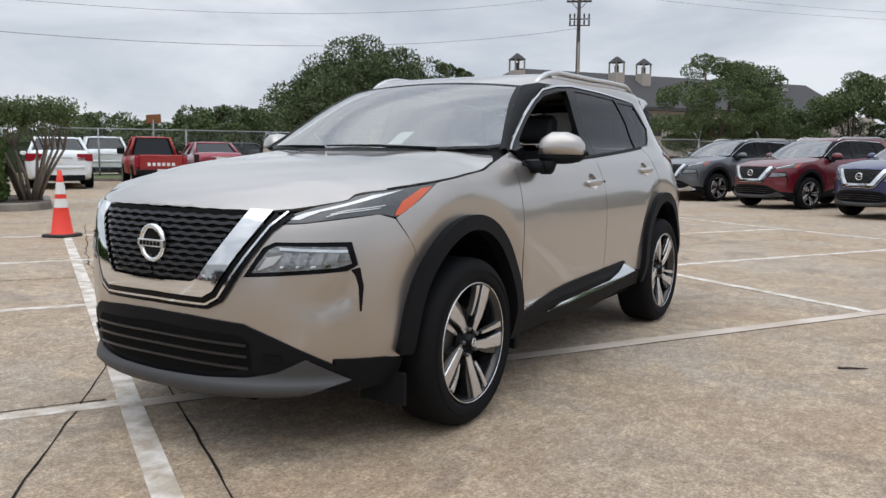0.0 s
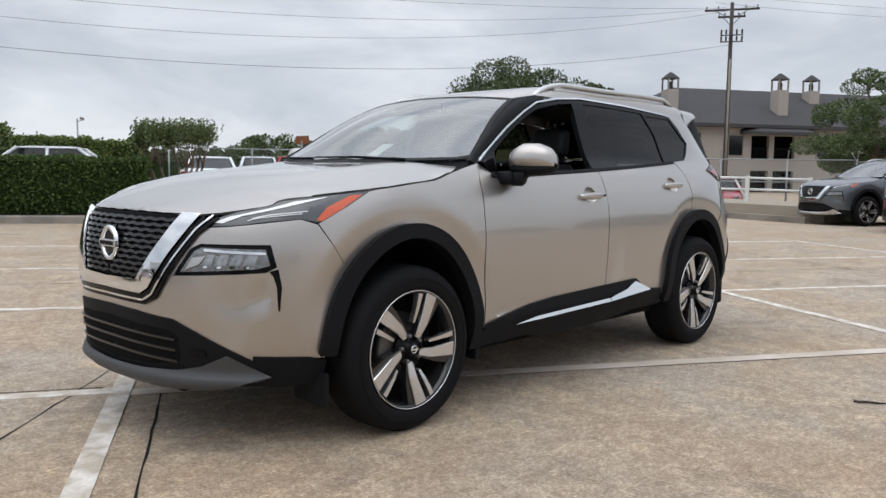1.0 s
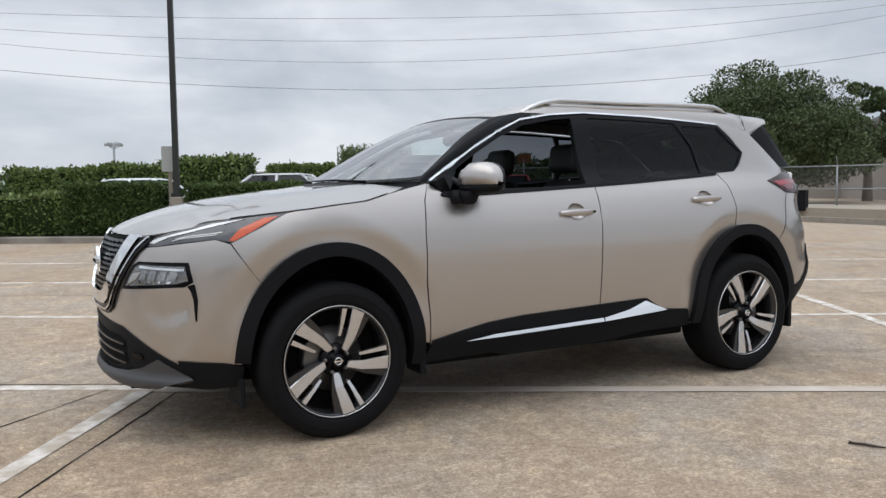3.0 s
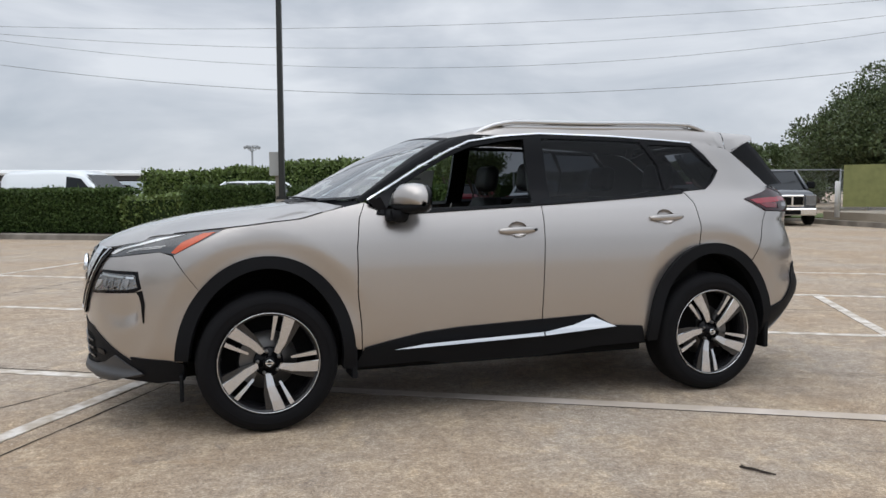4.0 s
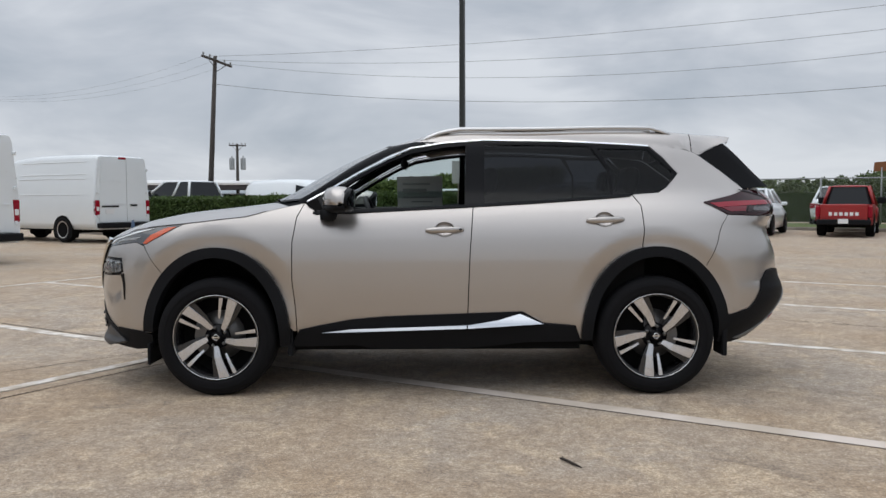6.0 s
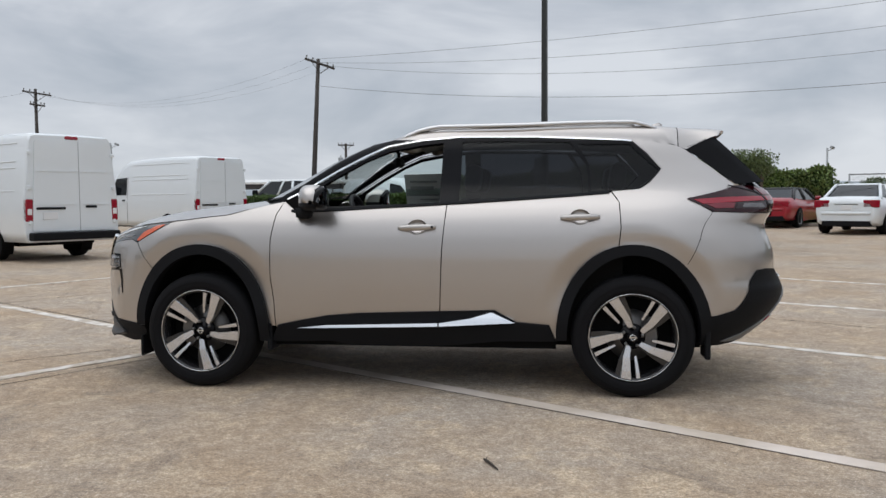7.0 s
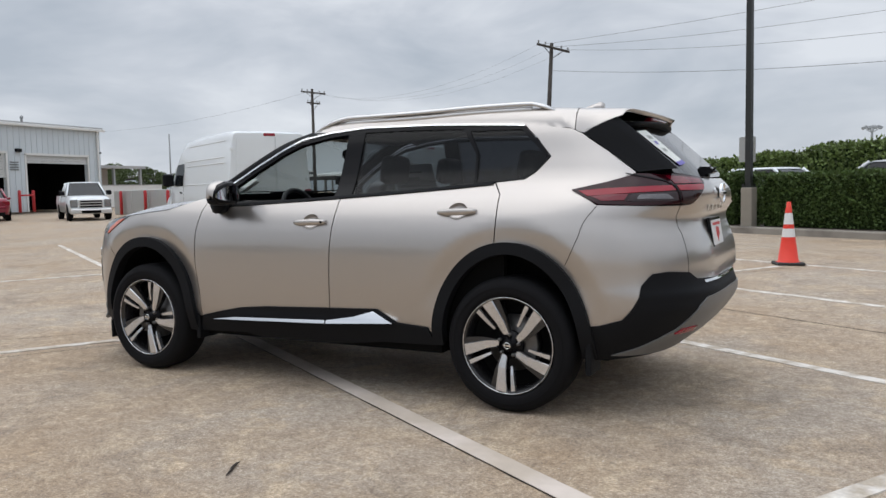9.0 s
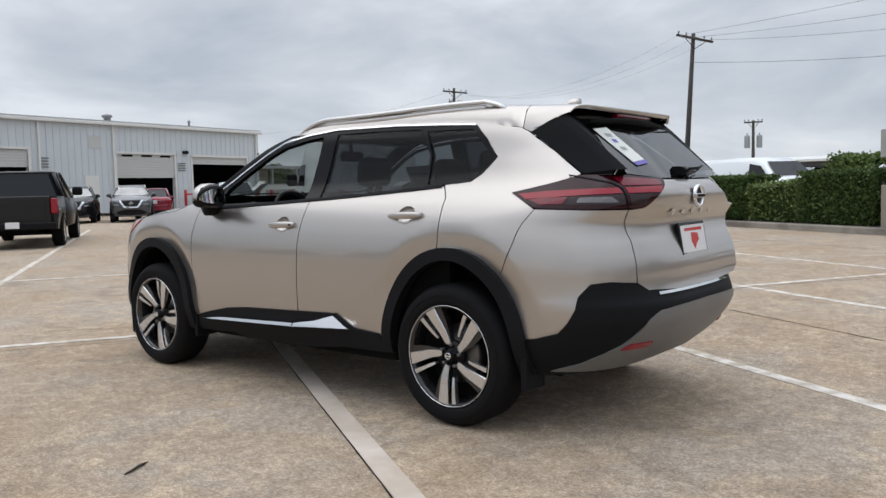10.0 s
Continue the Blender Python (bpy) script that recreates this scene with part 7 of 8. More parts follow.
loft(bm, [[(x, -0.15, EV), (x, -0.15, EV + 0.22), (x, 8, EV + 0.9), (x, 16.2, EV + 0.2), (x, 16.2, EV)] for x in (S0, S1 + 0.15)], smooth=False)
bmesh.ops.recalc_face_normals(bm, faces=bm.faces)
part("roof", bm, M["far_roof"], shop)
bm = B()
box(bm, S0, S1 + 0.2, -0.28, -0.12, EV - 0.05, EV + 0.12, 0.02)
part("gutter", bm, M["white_metal"], shop)
for x in (1.9, 6.7 - 0.15, S1 - 0.3):
    bm = B()
    box(bm, x - 0.05, x + 0.05, -0.14, -0.03, 0.1, EV)
    part("downpipe", bm, M["white_metal"], shop)
for x0_, x1_, top, low in doors:
    dr = new("roller_door")
    dr.parent = shop
    n = int((top - low) / 0.16)
    for i in range(n):
        bm = B()
        z0_ = top - (i + 1) * 0.16
        box(bm, x0_, x1_, 0.06, 0.10, z0_ + 0.008, z0_ + 0.16, 0.004)
        part("slat", bm, M["door_metal"], dr)
    if low < 2.3:
        for i in range(3):
            bm = B()
            xm = x0_ + (x1_ - x0_) * (0.19 + 0.33 * i)
            box(bm, xm - 0.38, xm + 0.38, 0.048, 0.056, top - 0.15, top - 0.03)
            part("vision_slot", bm, M["dark"], dr)
    bm = B()
    box(bm, x0_ - 0.12, x0_, -0.05, 0.05, 0, top + 0.12)
    box(bm, x1_, x1_ + 0.12, -0.05, 0.05, 0, top + 0.12)
    box(bm, x0_ - 0.12, x1_ + 0.12, -0.05, 0.05, top, top + 0.14)
    part("door_trim", bm, M["white_metal"], shop)
# near-black sheets added behind the doors, standing for the dim workshop interior
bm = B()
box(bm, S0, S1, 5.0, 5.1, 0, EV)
part("interior_shade_back", bm, M["dark"], shop)
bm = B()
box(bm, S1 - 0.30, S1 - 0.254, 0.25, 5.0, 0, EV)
part("interior_shade_side", bm, M["dark"], shop, "dark sheet standing for the shade inside the workshop")
for x, z, w, h in ((2.25, 2.95, 0.4, 0.65), (11.55, 2.8, 0.6, 0.6)):
    for i in range(4):
        bm = B()
        box(bm, x - w / 2, x + w / 2, -0.06, 0.0, z - h / 2 + i * h / 4, z - h / 2 + i * h / 4 + 0.07, 0.0, None)
        part("louvre_slat", bm, M["louvre"], shop)
bm = B()
box(bm, 4.95, 5.75, -0.05, 0.0, 3.8, 4.5)
part("wall_vent", bm, M["door_metal"], shop)
bm = B()
box(bm, 4.6, 5.5, -0.05, 0.0, 0.05, 2.2)
part("side_door", bm, M["white_metal"], shop)
for x, w in ((11.85, 0.2), (18.45, 0.09), (-1.0, 0.2)):
    bm = B()
    box(bm, x - w, x + w, -w, 0.0, 3.8 - w, 3.8, 0.02)
    part("wall_lamp", bm, M["plastic"], shop)
for x, r in ((7.0, 0.3), (13.2, 0.1)):
    bm = B()
    lathe(bm, [(r * 0.7, 0), (r * 0.7, 0.25), (r, 0.28), (r, 0.4), (0.001, 0.5)], 12, "z", (x, 1.0, EV + 0.25))
    part("roof_vent", bm, M["galv"], shop)
# red guard frames at the doors
for x in (6.55, 11.2, 12.2, 17.5):
    gp = thing("guard_post", "red painted steel guard post by a shop door", "bollard", mb @ Matrix.Translation((x, -0.7, 0)), "red guard posts")
    bm = B()
    tube(bm, [(0, 0, 0), (0, 0, 1.25), (0, 0, 1.3)], [0.09, 0.09, 0.05], 10)
    part("pipe", bm, M["red_post"], gp)
gr_ = thing("guard_rail", "red painted steel guard rail by a shop door", "rail", mb @ Matrix.Translation((11.2, -0.75, 0)))
bm = B()
tube(bm, [(0, 0, 1.0), (1.0, 0, 1.0)], 0.05, 8)
part("bar", bm, M["red_post"], gr_)

# low annexe beyond the far corner, grey barrier wall with red posts
ax = thing("annexe", "low flat-roofed grey annexe beside the service building", "building", mb @ Matrix.Translation((18.8, 6.0, 0)))
bm = B()
box(bm, 0, 9, 2.2, 5, 0, 3.05)
part("wall", bm, M["stucco"], ax)
# no real opening: a near-black sheet on the wall stands for the bay's shade
bm = B()
box(bm, 2.0, 6.5, 2.14, 2.196, 0.0, 2.4)
part("bay_shade", bm, M["dark"], ax)
bm = B()
loft(bm, [[(x, -1.3, 3.05), (x, -1.3, 3.13), (x, 5.3, 3.42), (x, 5.3, 3.05)] for x in (-0.3, 9.3)], smooth=False)
bmesh.ops.recalc_face_normals(bm, faces=bm.faces)
part("roof", bm, M["white_metal"], ax)
bm = B()
box(bm, -0.35, 9.35, -1.42, -1.305, 2.95, 3.17, 0.01)
part("fascia", bm, M["far_roof"], ax)
for x in (0.3, 3.2, 6.1, 9.0):
    bm = B()
    box(bm, x - 0.09, x + 0.09, -1.2, -1.02, 0, 3.05)
    part("post", bm, M["far_roof"], ax)
sw_ = thing("screen_wall", "low white screen wall in front of the annexe", "wall", mb @ Matrix.Translation((19.4, 3.6, 0)))
bm = B()
box(bm, 0, 9.4, 0, 0.14, 0, 1.62, 0.01)
part("panel", bm, M["white_metal"], sw_)
bm = B()
box(bm, -0.02, 9.42, -0.03, 0.17, 1.624, 1.68)
part("cap", bm, M["far_roof"], sw_)
bw = thing("barrier_wall", "low grey concrete barrier wall", "wall", at_lot(-41.1, 4.5, 19))
for i in range(3):
    bm = B()
    box(bm, i * 1.82, i * 1.82 + 1.8, 0, 0.25, 0, 1.28, 0.02)
    part("segment", bm, M["sign_back"], bw)
for i, (a, b) in enumerate(((-40.05, 4.68), (-37.73, 5.47), (-35.6, 6.13), (-35.05, 6.30), (-34.5, 6.50))):
    gp = thing("guard_post", "red painted steel guard post by the barrier wall", "bollard", at_lot(a, b), "red guard posts")
    bm = B()
    tube(bm, [(0, 0, 0), (0, 0, 1.2), (0, 0, 1.25)], [0.08, 0.08, 0.05], 10)
    part("pipe", bm, M["red_post"], gp)
fp = thing("flag_pole", "thin bare metal pole", "pole", pose(-35.5, 31.5, 0.3))
bm = B()
tube(bm, [(0, 0, 0), (0, 0, 4.6)], [0.06, 0.04], 8)
part("shaft", bm, M["galv"], fp)


# ---- carport canopies in the distance ----
def canopy(x0_, x1_, y, z, label="long pale carport canopy on thin posts"):
    t = thing("carport", label, "carport", pose(0, y, 0.3), "distant carports")
    n = max(2, int((x1_ - x0_) / 6))
    bm = B()
    rings = []
    for i in range(n * 6 + 1):
        x = x0_ + (x1_ - x0_) * i / (n * 6)
        rings.append([(x, 0, z), (x, 0, z + 0.08), (x, 2.5, z + 0.24), (x, 5, z + 0.12), (x, 5, z)])
    loft(bm, rings, smooth=False)
    bmesh.ops.recalc_face_normals(bm, faces=bm.faces)
    part("canopy_roof", bm, M["white_metal"], t)
    bm = B()
    box(bm, x0_, x1_, -0.05, -0.005, z - 0.05, z + 0.05)
    part("fascia", bm, M["white_metal"], t)
    # dark slab below the roof, its colour standing for the shaded underside
    bm = B()
    box(bm, x0_ + 0.05, x1_ - 0.05, 0.02, 4.9, z - 0.30, z - 0.005)
    part("canopy_shade", bm, M["shingle"], t)
    for i in range(n + 1):
        bm = B()
        x = x0_ + (x1_ - x0_) * i / n
        box(bm, x - 0.07, x + 0.07, 2.4, 2.55, 0, z)
        part("post", bm, M["galv"], t)


canopy(-34, 10, 43, 2.0)
canopy(-60, -20, 56, 2.25)
canopy(-50, 22, 66, 2.7)
canopy(-98, -56, 68, 3.15)
# far ridge, its haze painted on as a pale grey-blue
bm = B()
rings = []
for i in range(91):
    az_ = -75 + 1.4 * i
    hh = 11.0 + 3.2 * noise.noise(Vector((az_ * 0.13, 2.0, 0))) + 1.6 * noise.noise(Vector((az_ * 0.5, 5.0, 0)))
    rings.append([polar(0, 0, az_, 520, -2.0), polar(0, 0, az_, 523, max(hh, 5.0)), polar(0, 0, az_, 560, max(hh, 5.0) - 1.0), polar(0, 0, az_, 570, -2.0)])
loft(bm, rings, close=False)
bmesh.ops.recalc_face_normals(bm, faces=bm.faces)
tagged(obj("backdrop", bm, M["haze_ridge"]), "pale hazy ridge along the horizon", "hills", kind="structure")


# ---- apartment house ----
ma, LA_ = frame_along((44.2, 27.6), (80.5, 3.6), -1.2)
apt = thing("apartment_house", "two-storey beige stucco apartment house with dark shingle roof", "house", ma)
WALL_H = 6.1


def s_of(az_deg, ex=-3.46, ey=-3.55):
    """Where a bearing from the lot meets the front."""
    p0 = Vector((44.2, 27.6))
    d = Vector((80.5 - 44.2, 3.6 - 27.6)).normalized()
    w = Vector((math.sin(radians(az_deg)), math.cos(radians(az_deg))))
    n = Vector((-d.y, d.x))
    k = n.dot(p0 - Vector((ex, ey))) / n.dot(w)
    return (Vector((ex, ey)) + w * k - p0).dot(d)


openings = []
for a0, a1 in ((59.4, 60.9), (61.35, 62.8), (67.15, 68.25), (68.55, 69.8), (74.0, 75.2), (75.6, 76.8), (79.5, 80.3)):
    s0, s1 = s_of(a0), s_of(a1)
    openings += [(s0, s1, 3.75, 5.45), (s0, s1, 0.7, 2.9)]
cuts = sorted({2.1, LA_, *[o[0] for o in openings], *[o[1] for o in openings]})
bm = B()
for x0_, x1_ in zip(cuts, cuts[1:]):
    here = sorted([(o[2], o[3]) for o in openings if o[0] <= x0_ + 1e-6 and x1_ <= o[1] + 1e-6])
    z = 0.0
    for lo, hi in here:
        box(bm, x0_, x1_, 0, 0.3, z, lo)
        z = hi
    box(bm, x0_, x1_, 0, 0.3, z, WALL_H)
part("wall", bm, M["stucco"], apt)
# near-black sheet behind the openings, the shade of the balconies put into its colour
bm = B()
box(bm, 2.2, LA_, 2.2, 2.3, 0, WALL_H)
part("balcony_shade", bm, M["dark"], apt)
bm = B()
box(bm, 2.1, 2.4, 0.3, 9, 0, WALL_H)
part("side_wall", bm, M["stucco"], apt)
for s0, s1, lo, hi in openings[::2]:
    rl = new("balcony_rail")
    rl.parent = apt
    bm = B()
    box(bm, s0, s1, 0.1, 0.16, lo + 0.75, lo + 0.82)
    part("rail", bm, M["plastic"], rl)
    for i in range(int((s1 - s0) / 0.16)):
        bm = B()
        box(bm, s0 + 0.08 + i * 0.16, s0 + 0.105 + i * 0.16, 0.11, 0.14, lo, lo + 0.76)
        part("baluster", bm, M["plastic"], rl)
for az_, w, z0_, z1_ in ((63.5, 0.9, 3.9, 5.5), (66.15, 1.1, 4.0, 5.4), (63.5, 0.9, 0.9, 2.4), (66.15, 1.1, 0.9, 2.4), (71.5, 1.1, 4.0, 5.4), (72.8, 1.1, 0.9, 2.4)):
    s = s_of(az_)
    wn = new("window")
    wn.parent = apt
    bm = B()
    box(bm, s - w / 2 - 0.09, s + w / 2 + 0.09, -0.05, 0.02, z0_ - 0.1, z1_ + 0.1)
    part("frame", bm, M["plinth"], wn)
    bm = B()
    box(bm, s - w / 2, s + w / 2, -0.06, -0.052, z0_, z1_)
    part("pane", bm, M["car_window"], wn)
bm = B()
loft(bm, [[(x0_ + k, -0.7 + a, WALL_H - 0.12), (x0_ + k, -0.7 + a, WALL_H + 0.12), (x0_ + k, 5, WALL_H + 0.1 + hh), (x0_ + k, 11, WALL_H), (x0_ + k, 11, WALL_H - 0.12)]
          for i, (x0_, k, a, hh) in enumerate(((1.4, 0, 0.0, 0.05), (8.5, 0, 0.0, 3.05), (20, 0, 0, 3.05), (40, 0, 0, 3.05)))], smooth=False)
bmesh.ops.recalc_face_normals(bm, faces=bm.faces)
part("roof", bm, M["shingle"], apt)
bm = B()
loft(bm, [[(x, -1.5 + a, WALL_H - 0.55), (x, -1.5 + a, WALL_H - 0.35), (x, 2.2, WALL_H + 0.9 * k), (x, 2.2, WALL_H - 0.5)] for x, a, k in ((s_of(59.0), 0.9, 0.4), (s_of(60.0), 0.0, 1), (s_of(62.3), 0.0, 1), (s_of(63.2), 0.9, 0.4))], smooth=False)
bmesh.ops.recalc_face_normals(bm, faces=bm.faces)
part("porch_roof", bm, M["shingle"], apt)
bm = B()
loft(bm, [[(x, -1.3 + a, WALL_H - 0.6), (x, -1.3 + a, WALL_H - 0.4), (x, 2.2, WALL_H + 0.9 * k), (x, 2.2, WALL_H - 0.5)] for x, a, k in ((s_of(66.4), 0.9, 0.4), (s_of(67.2), 0.0, 1), (s_of(70.2), 0.0, 1), (s_of(71.0), 0.9, 0.4))], smooth=False)
bmesh.ops.recalc_face_normals(bm, faces=bm.faces)
part("porch_roof", bm, M["shingle"], apt)
for az_, dd, topz in ((62.3, 0.6, 8.6), (69.4, 0.8, 8.9), (72.4, 3.0, 9.2), (81.6, 3.5, 8.7)):
    s = s_of(az_)
    ch = new("chimney")
    ch.parent = apt
    bm = B()
    box(bm, s - 0.43, s + 0.43, dd, dd + 1.0, WALL_H - 0.2, topz, 0.02)
    part("shaft", bm, M["stucco"], ch)
    for x in (-0.38, 0.38):
        for y in (0.06, 0.94):
            bm = B()
            box(bm, s + x - 0.05, s + x + 0.05, dd + y - 0.05, dd + y + 0.05, topz, topz + 0.78)
            part("cap_post", bm, M["plinth"], ch)
    bm = B()
    lathe(bm, [(0.17, 0), (0.17, 0.5), (0.22, 0.52), (0.001, 0.6)], 10, "z", (s, dd + 0.5, topz))
    part("flue", bm, M["shingle"], ch)
    bm = B()
    loft(bm, [[(s + x * k, dd + 0.5 + y * k, z) for x, y in ((-1, -1), (1, -1), (1, 1), (-1, 1))] for z, k in ((topz + 0.76, 0.47), (topz + 0.82, 0.47), (topz + 1.25, 0.06))], smooth=False)
    part("cap_roof", bm, M["shingle"], ch)
# grey sloping block of the next house, right of the oak
nb = thing("neighbour_house", "plain grey house with a sloping stair roof", "house", pose(47, 36, -0.5, 0, 0, -38))
bm = B()
prism(bm, [(0, 0), (10, 0), (10, 5.2), (6, 5.2), (0, 1.6)], "y", 0, 8)
part("wall", bm, M["stucco"], nb)
bm = B()
prism(bm, [(-0.2, 1.5), (6, 5.15), (10.2, 5.15), (10.2, 5.35), (5.9, 5.35), (-0.3, 1.7)], "y", -0.2, 8.2)
part("roof", bm, M["shingle"], nb)


# ---- other vehicles; each nose points to its local -x ----
def plain_wheel(parent, x, y, sgn, r=0.33, w=0.22, rim="alloy", spokes=5):
    wh = new("wheel")
    wh.parent = parent
    wh.matrix_basis = pose(x, y, r) @ Matrix.Diagonal((1, -sgn, 1, 1))
    bm = B()
    lathe(bm, [(r * 0.66, 0.02), (r * 0.72, -0.012), (r * 0.93, -0.006), (r, 0.03), (r, w - 0.03), (r * 0.9, w), (r * 0.6, w)], 24, "y")
    part("tyre", bm, M["rubber"], wh)
    bm = B()
    lathe(bm, [(r * 0.67, 0.0), (r * 0.6, 0.0), (r * 0.55, 0.05), (0.001, 0.06)], 24, "y")
    part("rim_barrel", bm, M["rim_black"], wh)
    bm = B()
    lathe(bm, [(r * 0.67, -0.004), (r * 0.61, -0.006), (r * 0.61, 0.01)], 24, "y")
    for k in range(spokes):
        a = math.tau * k / spokes
        c, s = math.cos(a), math.sin(a)
        rings = []
        for q, hw in ((0.08, 0.035), (0.64, 0.05)):
            rings.append([(r * q * c - e * hw * s, yy, r * q * s + e * hw * c) for e, yy in ((-1, 0.004), (1, 0.004), (1, 0.03), (-1, 0.03))])
        loft(bm, rings, smooth=False)
    bmesh.ops.recalc_face_normals(bm, faces=bm.faces)
    part("rim", bm, M[rim], wh)
    return wh


def shell(bm, stations, seg=7):
    """Body from cross sections (x, z bottom, z top, half width at bottom, at waist, at top, waist height)."""
    rings = []
    for x, zb, zt, hb, hw, ht, zw in stations:
        half = [(hb * 0.9, zb), (hb, zb + 0.04), (hw, zw - 0.12), (hw, zw), (ht, zt - 0.03), (ht * 0.86, zt), (0.0, zt + 0.015)]
        rings.append([(x, y, z) for y, z in half] + [(x, -y, z) for y, z in half[-2::-1]])
    loft(bm, rings)
    bmesh.ops.recalc_face_normals(bm, faces=bm.faces)


def cabin(parent, paint, xb0, xt0, xt1, xb1, zb, zt, hb, ht, window="car_window", split=(0.5,), rear_window=True):
    """Glazed upper body: a dark glass block, roof skin and pillars over it."""
    def ring(z, x0_, x1_, h, r):
        return [(x0_ + r, -h, z), (x1_ - r, -h, z), (x1_, -h + r, z), (x1_, h - r, z), (x1_ - r, h, z), (x0_ + r, h, z), (x0_, h - r, z), (x0_, -h + r, z)]
    bm = B()
    loft(bm, [ring(zb, xb0, xb1, hb, 0.14), ring(zt - 0.05, xt0, xt1, ht, 0.12)], smooth=False)
    bmesh.ops.recalc_face_normals(bm, faces=bm.faces)
    g = part("cabin_glass", bm, M[window], parent)
    bm = B()
    loft(bm, [ring(zt - 0.06, xt0 - 0.03, xt1 + 0.03, ht + 0.02, 0.14), ring(zt - 0.02, xt0 + 0.0, xt1, ht - 0.01, 0.15), ring(zt, xt0 + 0.15, xt1 - 0.12, ht - 0.14, 0.2)])
    bmesh.ops.recalc_face_normals(bm, faces=bm.faces)
    part("roof", bm, M[paint], parent)
    ends = [((xb0 + 0.05, -hb - 0.004), (xt0 + 0.04, -ht - 0.004)), ((xb1 - 0.05, -hb - 0.004), (xt1 - 0.04, -ht - 0.004))]
    for t in split:
        ends.append(((xb0 + (xb1 - xb0) * t, -hb - 0.004), (xt0 + (xt1 - xt0) * t, -ht - 0.004)))
    for (xa, ya), (xc, yc) in ends:
        for s in (1, -1):
            bm = B()
            tube(bm, [(xa, ya * s, zb), (xc, yc * s, zt - 0.04)], 0.05, 6)
            part("pillar", bm, M[paint], parent)
    return g


def arches(parent, xs, y, r):
    for x in xs:
        for s in (1, -1):
            # dark disc just proud of the body, standing for the shaded wheel opening
            bm = B()
            n = 20
            lo = [(x + r * math.cos(a), -s * y, r * 0.86 + r * math.sin(a)) for a in np.linspace(-0.6, math.pi + 0.6, n)]
            hi = [(p[0], -s * (y - 0.25), p[2]) for p in lo]
            loft(bm, [lo, hi], caps=True, smooth=False)
            bmesh.ops.recalc_face_normals(bm, faces=bm.faces)
            part("wheel_well", bm, M["dark"], parent)


def lamp_block(parent, x, y0, y1, z0_, z1_, mat, d=0.06, name="tail_lamp"):
    for s in (1, -1):
        bm = B()
        box(bm, x - d, x + d, min(s * y0, s * y1), max(s * y0, s * y1), z0_, z1_, 0.02)
        part(name, bm, M[mat], parent)


def plate(parent, x, z, w=0.3, h=0.15, mat="plate_white", y=0.0):
    bm = B()
    box(bm, x - 0.012, x + 0.012, y - w / 2, y + w / 2, z - h / 2, z + h / 2, 0.004)
    part("number_plate", bm, M[mat], parent)


